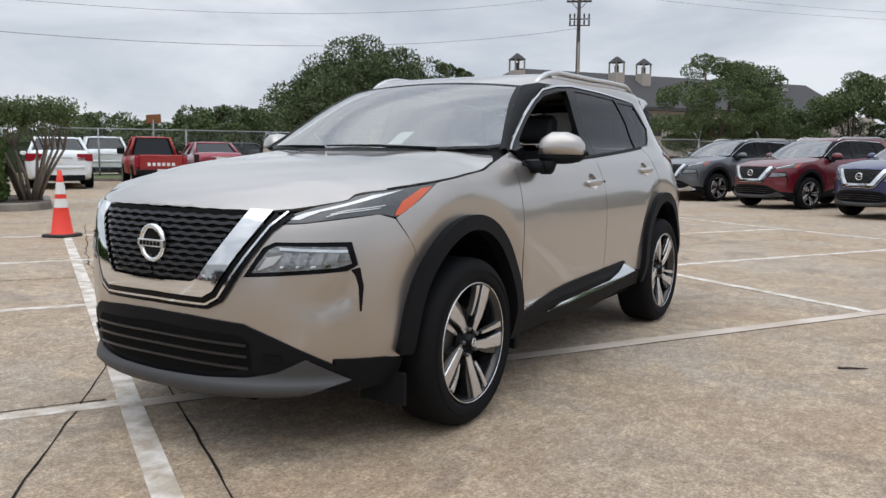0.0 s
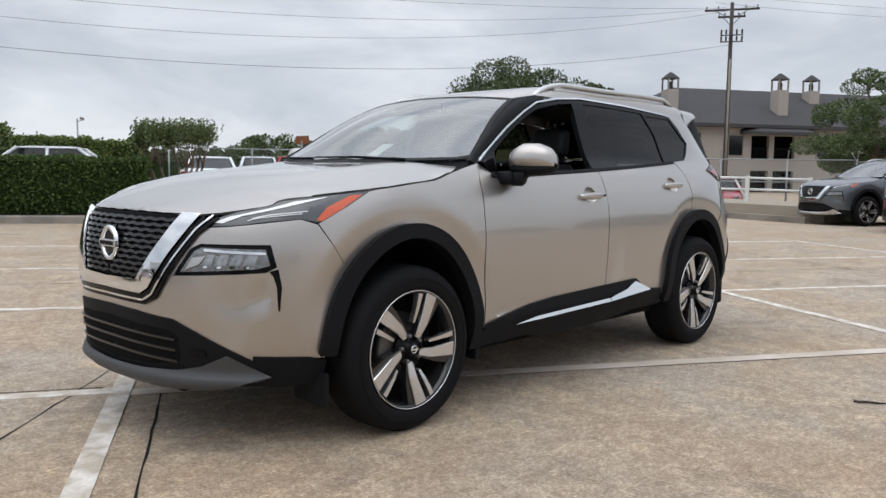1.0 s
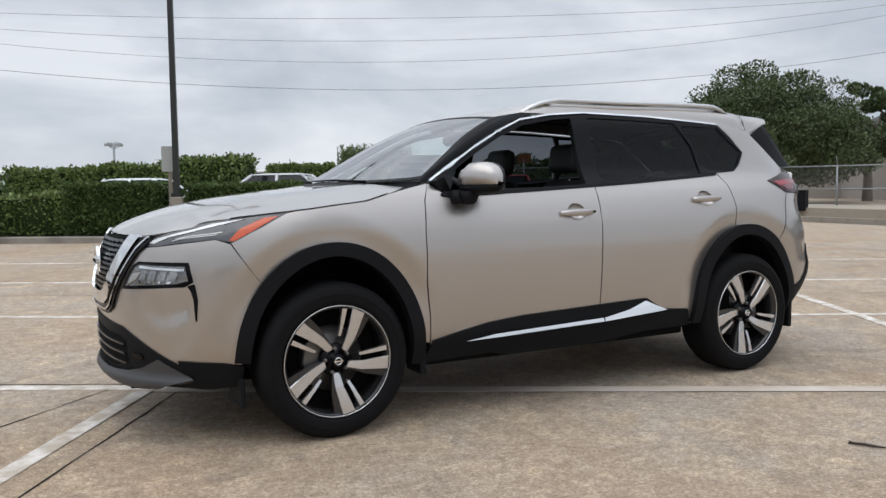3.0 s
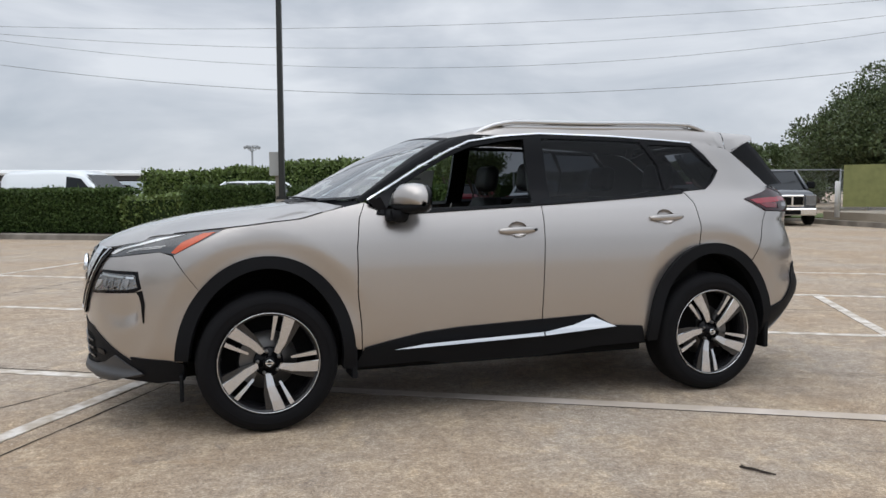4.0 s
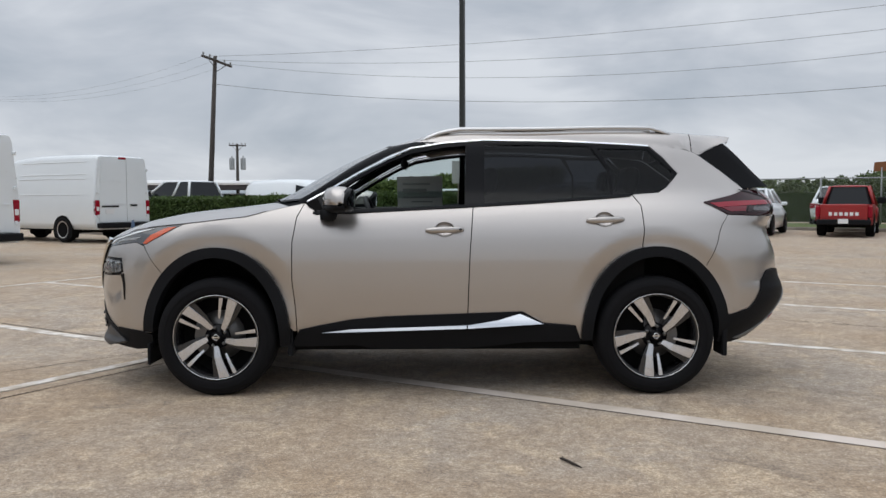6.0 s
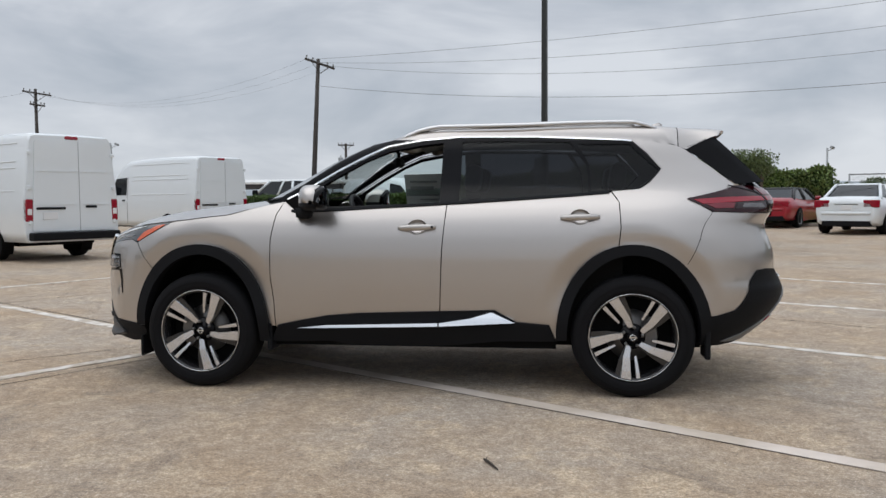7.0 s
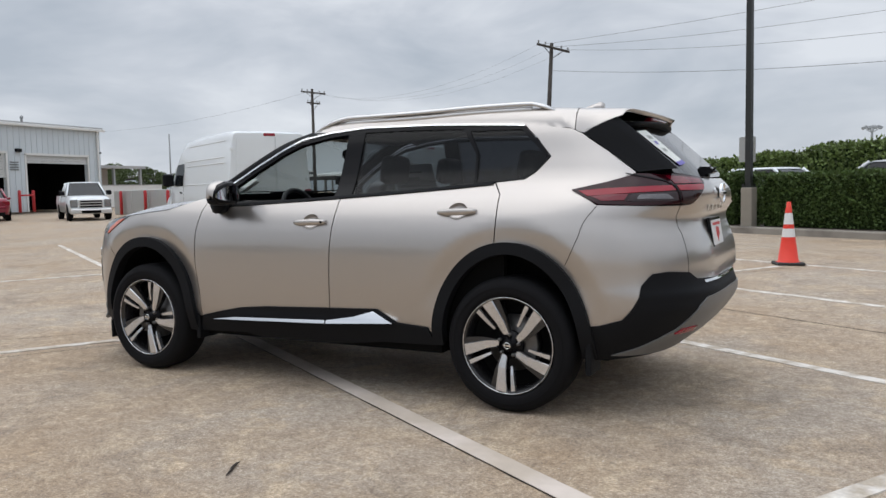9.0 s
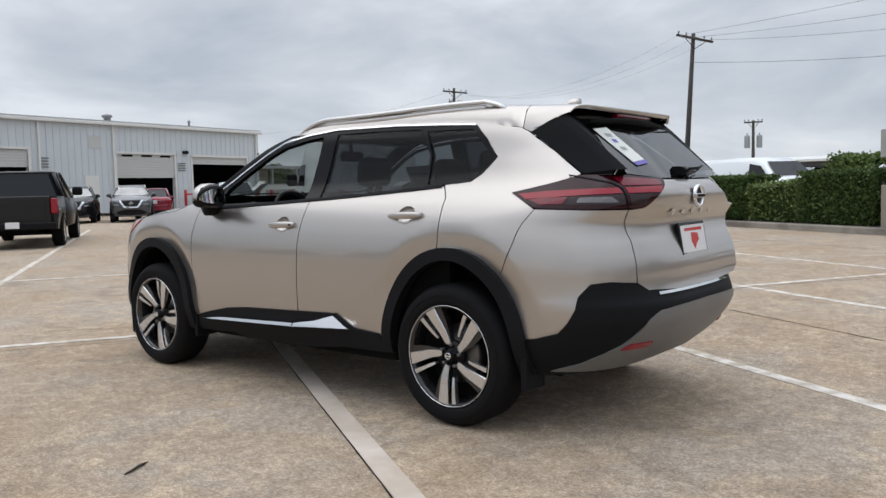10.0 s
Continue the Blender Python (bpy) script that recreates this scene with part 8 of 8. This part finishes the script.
def sedan(label, m, paint, L=4.75, W=1.82, H=1.45, lamps=(0.52, 0.86, 0.72, 0.92), lamp_mat="tail_bright", deck=1.0, window="car_window", top=None, stripe=None, group=""):
    c = thing("car", label, "car", m, group)
    h, w = L / 2, W / 2
    bm = B()
    shell(bm, [(-h, 0.35, 0.62, w * 0.6, w * 0.66, w * 0.6, 0.52), (-h + 0.12, 0.25, 0.72, w * 0.82, w * 0.86, w * 0.78, 0.58), (-h + 0.6, 0.22, 0.82, w * 0.95, w * 0.98, w * 0.86, 0.66),
               (-0.8, 0.20, deck * 0.94, w * 0.97, w, w * 0.9, 0.72), (0.6, 0.20, deck * 0.95, w * 0.97, w, w * 0.9, 0.74), (h - 0.9, 0.22, deck, w * 0.95, w, w * 0.88, 0.78),
               (h - 0.22, 0.30, deck - 0.01, w * 0.9, w * 0.96, w * 0.84, 0.78), (h - 0.04, 0.34, deck - 0.06, w * 0.84, w * 0.9, w * 0.78, 0.74), (h, 0.4, deck - 0.2, w * 0.74, w * 0.8, w * 0.7, 0.66)])
    part("body", bm, M[paint], c)
    cabin(c, top or paint, -1.05, -0.35, 1.0, h - 0.62, deck * 0.93, H, w * 0.86, w * 0.66, window)
    bm = B()
    box(bm, h - 0.35, h + 0.015, -w * 0.72, w * 0.72, 0.24, 0.42, 0.03)
    part("rear_valance", bm, M["plastic"], c)
    bm = B()
    loft(bm, [[(h + 0.006, y, 0.58), (h + 0.03, y, 0.6), (h + 0.03, y, 0.66), (h + 0.0, y, 0.68)] for y in np.linspace(-w * 0.72, w * 0.72, 7)])
    bmesh.ops.recalc_face_normals(bm, faces=bm.faces)
    part("rear_bumper", bm, M[paint], c)
    y0, y1, z0_, z1_ = lamps
    lamp_block(c, h - 0.07, y0, y1, z0_, z1_, lamp_mat, 0.07)
    plate(c, h + 0.005, 0.80, y=0)
    bm = B()
    box(bm, h - 0.01, h + 0.012, -0.32, 0.32, 0.885, 0.905)
    part("boot_trim", bm, M["chrome"], c)
    if stripe:
        bm = B()
        box(bm, h - 0.03, h + 0.004, -0.30, 0.30, 0.42, 0.98, 0.01)
        part("stripe", bm, M[stripe], c)
        bm = B()
        lathe(bm, [(0.001, 0), (0.09, 0), (0.1, 0.01)], 20, "y")
        bm.transform(pose(h + 0.02, 0, 0.88, 0, 0, 90))
        part("round_emblem", bm, M["chrome"], c)
    lamp_block(c, -h + 0.14, 0.5, w * 0.82, 0.6, 0.72, "lamp_clear", 0.1, "headlamp")
    arches(c, (-1.42, 1.36), w + 0.004, 0.375)
    for x in (-1.42, 1.36):
        for s in (-1, 1):
            plain_wheel(c, x, s * (w - 0.015 + 0.02), s, 0.33)
    for s in (1, -1):
        bm = B()
        box(bm, -0.78, -0.62, s * w * 0.95, s * (w * 0.95 + 0.18), 0.96, 1.08, 0.03) if s > 0 else box(bm, -0.78, -0.62, -w * 0.95 - 0.18, -w * 0.95, 0.96, 1.08, 0.03)
        part("side_mirror", bm, M[paint], c)
    return c


def pickup(label, m, paint, L=5.6, W=1.95, H=1.9, bed=1.75, belt=1.2, face="rear", grille="chrome", lift=0.0, lamps="tail_bright", marks=False, crew=True, wheel_r=0.39, window="car_window"):
    c = thing("pickup_truck", label, "truck", m)
    h, w = L / 2, W / 2
    zb = 0.42 + lift
    bm = B()
    shell(bm, [(-h, zb, belt - 0.22, w * 0.8, w * 0.86, w * 0.8, 0.8), (-h + 0.12, zb - 0.05, belt - 0.1, w * 0.92, w * 0.95, w * 0.84, 0.85), (-h + 0.7, zb - 0.05, belt - 0.04, w * 0.96, w * 0.99, w * 0.86, 0.9),
               (-h + 1.45, zb - 0.05, belt, w * 0.97, w, w * 0.9, 0.9), (h - bed - 0.03, zb - 0.05, belt, w * 0.97, w, w * 0.9, 0.9)])
    part("body", bm, M[paint], c)
    bm = B()
    for s in (1, -1):
        loft(bm, [[(x, s * y, z) for y, z in ((w * 0.96, zb - 0.02), (w, 0.9), (w * 0.97, belt), (w * 0.90, belt), (w * 0.88, zb))] for x in (h - bed, h - 0.03)], smooth=False)
    box(bm, h - bed, h - 0.02, -w * 0.9, w * 0.9, zb, zb + 0.08)
    box(bm, h - bed, h - bed + 0.05, -w * 0.9, w * 0.9, zb, belt - 0.02)
    bmesh.ops.recalc_face_normals(bm, faces=bm.faces)
    part("bed", bm, M[paint], c)
    bm = B()
    box(bm, h - 0.06, h, -w * 0.82, w * 0.82, zb + 0.06, belt + 0.01, 0.02)
    tg = part("tailgate", bm, M[paint], c)
    bm = B()
    box(bm, h, h + 0.008, -w * 0.7, w * 0.7, zb + 0.2, belt - 0.12, 0.006)
    part("tailgate_panel", bm, M[paint], tg)
    if marks:
        for k in range(6):
            bm = B()
            y = (k - 2.5) * 0.155
            box(bm, h + 0.008, h + 0.011, y - 0.05, y + 0.05, belt - 0.36, belt - 0.25)
            part("tailgate_mark", bm, M["plate_white"], tg)
    bm = B()
    box(bm, h - 0.02, h + 0.14, -w * 0.95, w * 0.95, zb - 0.02, zb + 0.16, 0.03)
    part("rear_bumper", bm, M["plastic" if face == "rear" else "chrome"], c)
    lamp_block(c, h - 0.06, w * 0.83, w * 0.985, belt - 0.42, belt - 0.05, lamps, 0.07)
    plate(c, h + 0.145 if face == "rear" else h + 0.145, zb + 0.10)
    x1_ = h - bed - 0.06
    x0_ = x1_ - (2.55 if crew else 1.75)
    cabin(c, paint, x0_ - 0.1, x0_ + 0.80, x1_ - 0.18, x1_, belt - 0.02, H, w * 0.92, w * 0.70, window, (0.62,) if crew else ())
    bm = B()
    box(bm, -h - 0.12, -h + 0.1, -w * 0.95, w * 0.95, zb - 0.08, zb + 0.16, 0.04)
    part("front_bumper", bm, M[grille], c)
    gl = new("grille")
    gl.parent = c
    bm = B()
    box(bm, -h - 0.03, -h + 0.06, -w * 0.56, w * 0.56, zb + 0.2, belt - 0.2, 0.03)
    part("frame", bm, M[grille], gl)
    for k in range(3):
        bm = B()
        if grille == "satin":
            z = zb + 0.24 + k * 0.13
            box(bm, -h - 0.045, -h, -w * 0.5, w * 0.5, z, z + 0.085, 0.01)
        else:
            y = (k - 1) * w * 0.37
            box(bm, -h - 0.045, -h, y - w * 0.155, y + w * 0.155, zb + 0.26, belt - 0.26, 0.01)
        part("mesh", bm, M["dark"], gl)
    bm = B()
    box(bm, -h - 0.13, -h, -w * 0.45, w * 0.45, zb - 0.05, zb + 0.1, 0.02)
    part("lower_intake", bm, M["dark"], c)
    lamp_block(c, -h + 0.06, w * 0.6, w * 0.93, zb + 0.24, belt - 0.2, "lamp_clear", 0.09, "headlamp")
    bm = B()
    box(bm, -h + 0.3, h - 0.3, -0.5, 0.5, 0.35, 0.5)
    tube(bm, [(h - bed * 0.55, -w * 0.8, 0.36), (h - bed * 0.55, w * 0.8, 0.36)], 0.07, 8)
    part("chassis", bm, M["dark"], c)
    xf, xr = -h + 0.95, h - bed * 0.58
    arches(c, (xf, xr), w + 0.003, wheel_r * 1.16)
    for x in (xf, xr):
        for s in (-1, 1):
            plain_wheel(c, x, s * (w + 0.01), s, wheel_r, 0.26, "alloy", 6)
    for s in (1, -1):
        bm = B()
        a_, b_ = sorted((s * w * 0.97, s * (w + 0.24)))
        box(bm, x0_ + 0.25, x0_ + 0.38, a_, b_, belt + 0.02, belt + 0.26, 0.04)
        part("side_mirror", bm, M["plastic"], c)
    return c


def cargo_van(m, label):
    """High-roofed cargo van."""
    c = thing("cargo_van", label, "van", m, "white cargo vans")
    h, w, H = 3.05, 0.985, 2.62
    bm = B()
    st = []
    for x, zt, ht, hw in ((-3.05, 0.95, 0.62, 0.72), (-2.95, 1.15, 0.8, 0.9), (-2.3, 1.28, 0.86, 0.97), (-1.95, 1.36, 0.86, w)):
        st.append((x, 0.38, zt, hw * 0.97, hw, ht, 0.85))
    shell(bm, st)
    part("nose", bm, M["paint_white"], c)
    bm = B()
    rings = []
    for x, zt, k in ((-1.98, 1.38, 1.0), (-1.55, 1.95, 0.98), (-1.1, 2.42, 0.96), (-0.7, 2.56, 0.96), (0.5, H, 0.96), (2.2, H, 0.96), (2.9, H - 0.02, 0.955), (3.03, H - 0.07, 0.95)):
        hi = max(zt, 1.39)
        t = (hi - 1.3) / 1.3
        pts = [(w * 0.95, 0.40), (w, 0.6), (w, 1.25), (w * (1 - 0.05 * min(t, 0.3) / 0.3), 1.25 + (hi - 1.25) * 0.35), (w * (1 - 0.13 * t), hi - 0.14), (w * (1 - 0.165 * t), hi - 0.035), (w * (1 - 0.22 * t), hi - 0.004), (w * 0.45, hi), (0, hi + 0.008)]
        rings.append([(x, y, z) for y, z in pts] + [(x, -y, z) for y, z in pts[-2::-1]])
    loft(bm, rings)
    bmesh.ops.recalc_face_normals(bm, faces=bm.faces)
    part("cargo_body", bm, M["paint_white"], c)

    def sidey(z):
        t = (2.62 - 1.3) / 1.3
        if z < 1.25:
            return w
        zs = [1.25, 1.25 + 1.37 * 0.35, 2.48]
        ys = [w, w * 0.95, w * (1 - 0.13 * t)]
        return float(np.interp(z, zs, ys))
    # pressed panels on the sides
    for s in (1, -1):
        for x0_, x1_, z0_, z1_ in ((-0.55, 2.55, 1.42, 1.92), (-0.45, 2.55, 2.02, 2.42)):
            for za, zb_ in ((z0_, z0_ + 0.03), (z1_ - 0.03, z1_)):
                bm = B()
                loft(bm, [[(x, s * (sidey(za) + 0.001), za), (x, s * (sidey(za) + 0.016), (za + zb_) / 2), (x, s * (sidey(zb_) + 0.001), zb_)] for x in (x0_, x1_)], close=False)
                part("side_rib", bm, M["paint_white"], c)
        bm = B()
        pts = [(-1.75, 1.42), (-1.42, 1.98), (-0.78, 2.0), (-0.78, 1.42)]
        v = [bm.verts.new((x, s * (sidey(z) + 0.006), z)) for x, z in pts]
        bm.faces.new(v)
        part("door_window", bm, M["car_window"], c)
        bm = B()
        for x, za, zb_ in ((-0.72, 0.5, 2.0), (-1.85, 0.5, 1.36)):
            loft(bm, [[(x - 0.008, s * (sidey(z) + 0.004), z), (x + 0.008, s * (sidey(z) + 0.004), z)] for z in np.linspace(za, zb_, 8)], close=False)
        part("door_seam", bm, M["joint"], c)
        bm = B()
        a_, b_ = sorted((s * w, s * (w + 0.28)))
        box(bm, -1.72, -1.56, a_, b_, 1.42, 1.75, 0.04)
        part("side_mirror", bm, M["plastic"], c)
        bm = B()
        a_, b_ = sorted((s * (w - 0.02), s * (w + 0.025)))
        box(bm, -1.0, -0.84, a_, b_, 1.22, 1.27, 0.01)
        part("door_handle", bm, M["plastic"], c)
    bm = B()
    v = [bm.verts.new(p) for p in ((-1.93, -0.82, 1.40), (-1.93, 0.82, 1.40), (-1.16, 0.74, 2.32), (-1.16, -0.74, 2.32))]
    bm.faces.new(v)
    bm.transform(Matrix.Translation((-0.03, 0, 0.015)))
    part("windshield", bm, M["car_window"], c)
    # rear: two doors of unequal width, ribs, lamps, step bumper
    xr = h - 0.015
    for y0, y1, nm in ((-0.86, 0.12, "wide"), (0.135, 0.86, "narrow")):
        d = new("rear_door")
        d.parent = c
        bm = B()
        top = [(y0, 0.62), (y1, 0.62), (y1 * (0.9 if y1 > 0.5 else 1), 2.45), (y0 * (0.9 if y0 < -0.5 else 1), 2.45)]
        prism(bm, rounded(top, 0.05), "x", xr - 0.01, xr + 0.016)
        part("skin", bm, M["paint_white"], d)
        bm = B()
        box(bm, xr + 0.016, xr + 0.026, y0 + 0.06, y1 - 0.06, 1.83, 1.855)
        box(bm, xr + 0.016, xr + 0.03, y0 + 0.06, y1 - 0.06, 1.16, 1.175)
        part("press_line", bm, M["paint_white"], d)
    for y0, y1, z0_ in ((-0.78, -0.18, 1.06), (0.25, 0.5, 1.09)):
        bm = B()
        box(bm, xr + 0.016, xr + 0.04, y0, y1, z0_, z0_ + 0.05, 0.01)
        part("door_grip", bm, M["plastic"], c)
    bm = B()
    box(bm, xr + 0.016, xr + 0.0175, 0.124, 0.131, 0.62, 2.45)
    part("door_gap", bm, M["galv"], c)
    plate(c, xr + 0.02, 0.93, 0.3, 0.14, "plate_white", -0.5)
    for s in (1, -1):
        bm = B()
        a_, b_ = sorted((s * 0.83, s * 0.985))
        box(bm, xr - 0.1, xr + 0.02, a_, b_, 0.82, 1.27, 0.02)
        part("tail_lamp", bm, M["tail_bright"], c)
        bm = B()
        a_, b_ = sorted((s * 0.86, s * 0.96))
        box(bm, xr + 0.0, xr + 0.026, a_, b_, 0.95, 1.08, 0.01)
        part("reversing_lens", bm, M["plate_white"], c)
        a_, b_ = sorted((s * 0.86, s * 0.93))
        for z in (0.8, 1.5, 2.2):
            bm = B()
            box(bm, xr - 0.03, xr + 0.03, a_, b_, z - 0.04, z + 0.04, 0.01)
            part("hinge", bm, M["paint_white"], c)
    bm = B()
    box(bm, xr - 0.05, xr + 0.012, -0.14, 0.14, 2.49, 2.56, 0.015)
    part("high_brake_lamp", bm, M["tail_bright"], c)
    bm = B()
    box(bm, xr - 0.05, xr + 0.2, -0.93, 0.93, 0.44, 0.60, 0.02)
    part("step_bumper", bm, M["plastic"], c)
    bm = B()
    box(bm, -2.7, 2.9, -0.5, 0.5, 0.34, 0.5)
    box(bm, 1.2, 1.9, -0.6, 0.6, 0.28, 0.45)
    part("chassis", bm, M["dark"], c)
    arches(c, (-2.15, 1.55), w + 0.004, 0.44)
    for x in (-2.15, 1.55):
        for s in (-1, 1):
            plain_wheel(c, x, s * (w + 0.005), s, 0.385, 0.25, "satin", 8)
    return c


def small_van(m):
    """A compact panel van with a short sloping nose."""
    c = thing("panel_van", "small white panel van standing behind the hedge", "van", m)
    w = 0.87
    bm = B()
    rings = []
    for x, zb, zt in ((-2.18, 0.5, 0.78), (-2.05, 0.32, 0.98), (-1.45, 0.3, 1.13), (-1.25, 0.3, 1.22), (-0.75, 0.3, 1.66), (-0.35, 0.3, 1.82), (0.6, 0.3, 1.85), (1.9, 0.3, 1.82), (2.12, 0.34, 1.74), (2.17, 0.4, 1.6)):
        t = max(0.0, (zt - 1.1) / 0.75)
        half = [(w * 0.93, zb), (w, zb + 0.2), (w, min(1.05, zt - 0.1)), (w * (1 - 0.03 * t), min(1.1, zt - 0.06)), (w * (1 - 0.12 * t), zt - 0.1 * t - 0.03), (w * (0.93 - 0.2 * t), zt), (0, zt + 0.02)]
        rings.append([(x, y, z) for y, z in half] + [(x, -y, z) for y, z in half[-2::-1]])
    loft(bm, rings)
    bmesh.ops.recalc_face_normals(bm, faces=bm.faces)
    part("body", bm, M["paint_white"], c)
    for s in (1, -1):
        bm = B()
        v = [bm.verts.new((x, s * (y + 0.012), z)) for x, y, z in ((-1.12, w * 0.985, 1.16), (-0.72, w * 0.93, 1.56), (-0.2, w * 0.915, 1.64), (-0.2, w * 0.985, 1.16))]
        bm.faces.new(v)
        part("door_window", bm, M["car_window"], c)
        bm = B()
        a_, b_ = sorted((s * w, s * (w + 0.018)))
        box(bm, -1.1, 1.5, a_, b_, 0.78, 0.86, 0.008)
        part("side_moulding", bm, M["plastic"], c)
        bm = B()
        a_, b_ = sorted((s * w, s * (w + 0.2)))
        box(bm, -1.0, -0.86, a_, b_, 1.1, 1.28, 0.03)
        part("side_mirror", bm, M["plastic"], c)
    bm = B()
    bm.faces.new([bm.verts.new(p) for p in ((-1.26, -0.72, 1.25), (-1.26, 0.72, 1.25), (-0.77, 0.62, 1.685), (-0.77, -0.62, 1.685))])
    bm.transform(Matrix.Translation((-0.012, 0, 0.012)))
    part("windshield", bm, M["car_window"], c)
    lamp_block(c, 2.12, 0.72, 0.86, 0.8, 1.3, "tail_bright", 0.06)
    arches(c, (-1.4, 1.3), w + 0.004, 0.36)
    for x in (-1.4, 1.3):
        for s in (-1, 1):
            plain_wheel(c, x, s * (w + 0.005), s, 0.31)


VAN = "white high-roof cargo van with unequal rear doors"
cargo_van(at_lot(-14.6, 3.12, 2) @ Matrix.Scale(0.94, 4), VAN)
cargo_van(at_lot(-18.5, 9.45, 2) @ Matrix.Scale(0.905, 4), VAN)

RG = "parked crossovers of the same model"
crossover("crossover", "dark gunmetal grey crossover parked in a stall", at_lot(15.0, 12.05, 0), "paint_gray", 0.09, False, RG, skid="satin")
crossover("crossover", "deep scarlet red crossover parked in a stall", at_lot(14.65, 8.95, 0), "paint_red", 0.09, False, RG)
crossover("crossover", "deep blue crossover parked in a stall", at_lot(14.1, 5.8, 0), "paint_blue", 0.09, False, RG)
crossover("crossover", "dark slate crossover standing before the service building", at_lot(-34.8, -2.45, 180), "paint_slate", 0.12, False, RG)
crossover("crossover", "dark slate crossover standing before the service building", at_lot(-35.6, -4.9, 180), "paint_black", 0.12, False, RG)

sedan("white sedan parked tail-on before the fence", at_lot(-1.7, 22.6, -90) @ Matrix.Scale(0.96, 4), "paint_white", 4.85, 1.82, 1.52, (0.45, 0.88, 0.80, 1.02), "tail_bright", 1.12)
sedan("crimson sedan with a pale rear window parked tail-on", at_lot(3.45, 26.35, -90), "paint_crimson", 4.65, 1.8, 1.42, (0.74, 0.89, 0.6, 0.98), "tail_red", 1.05)
sedan("bright red coupe with dark stripes and black soft top", at_lot(-5.0, 25.9, -90), "paint_bright_red", 4.75, 1.88, 1.38, (0.36, 0.84, 0.72, 0.92), "tail_bright", 1.02, top="seat", stripe="gloss_black")
pickup("old red pickup truck parked tail-on by the fence", at_lot(1.1, 23.5, -90) @ Matrix.Scale(0.9, 4), "paint_truck_red", 5.0, 1.7, 1.72, 1.85, 1.06, "rear", "plastic", marks=True, crew=False, wheel_r=0.35)
pickup("dark slate pickup truck with chrome grille facing the lot", at_lot(6.2, 24.9, 90) @ Matrix.Scale(0.96, 4), "paint_slate", 5.7, 2.0, 1.9, 1.7, 1.22, "front", "chrome")
pickup("white pickup truck with chrome grille before the service building", at_lot(-35.1, 2.25, 180) @ Matrix.Scale(0.87, 4), "paint_white", 5.9, 2.03, 1.95, 1.75, 1.25, "front", "satin")
pickup("black crew-cab pickup truck seen tail-on", at_lot(-18.95, -4.65, 0), "paint_black", 5.85, 2.0, 1.92, 1.7, 1.25, "rear", "plastic", lift=0.05)
pickup("white pickup truck standing behind the hedge", at_lot(-23.3, 18.6, 0), "paint_white", 5.7, 2.0, 1.9, 1.7, 1.22, "rear", "chrome")
sedan("silver car with a long roof behind the hedge", at_lot(-5.6, 16.2, 0), "paint_silver", 4.6, 1.84, 1.55, deck=1.05)
sedan("white car behind the hedge", at_lot(-9.6, 16.4, 0), "paint_white", 4.5, 1.8, 1.46)
sedan("dark car behind the hedge", at_lot(-20.4, 20.6, 0), "paint_black", 4.7, 1.85, 1.75, deck=1.12)
small_van(at_lot(-15.9, 17.4, 180))
sedan("dark car beyond the fence", at_lot(5.4, 31.5, 0), "paint_black", 4.7, 1.8, 1.45)
sedan("white car beyond the fence", at_lot(0.2, 31.5, -90), "paint_white", 4.6, 1.84, 1.6, deck=1.1)
sedan("red car beyond the low wall", pose(29.4, 11.7, -0.3, 0, 0, 24), "paint_bright_red", 4.6, 1.8, 1.45)
sedan("dark car beyond the low wall", pose(29.8, 14.6, -0.3, 0, 0, 24), "paint_slate", 4.6, 1.8, 1.5)
sedan("red car near the service building", at_lot(-39.0, -1.5, 0), "paint_crimson", 4.6, 1.8, 1.5, deck=1.06)
sedan("white car parked beyond the barrier wall", at_lot(-43.5, 8.8, 160), "paint_white", 4.6, 1.8, 1.45)
for k in range(9):
    sedan("far car under the carports", pose(-30 + k * 4.2 + (k % 3) * 0.4, 45.2, 0.3, 0, 0, 90), ("paint_white", "paint_black", "paint_silver", "paint_slate")[k % 4], 4.6, 1.8, 1.45 + 0.2 * (k % 2), deck=1.02 + 0.06 * (k % 2), group="cars under the carports")
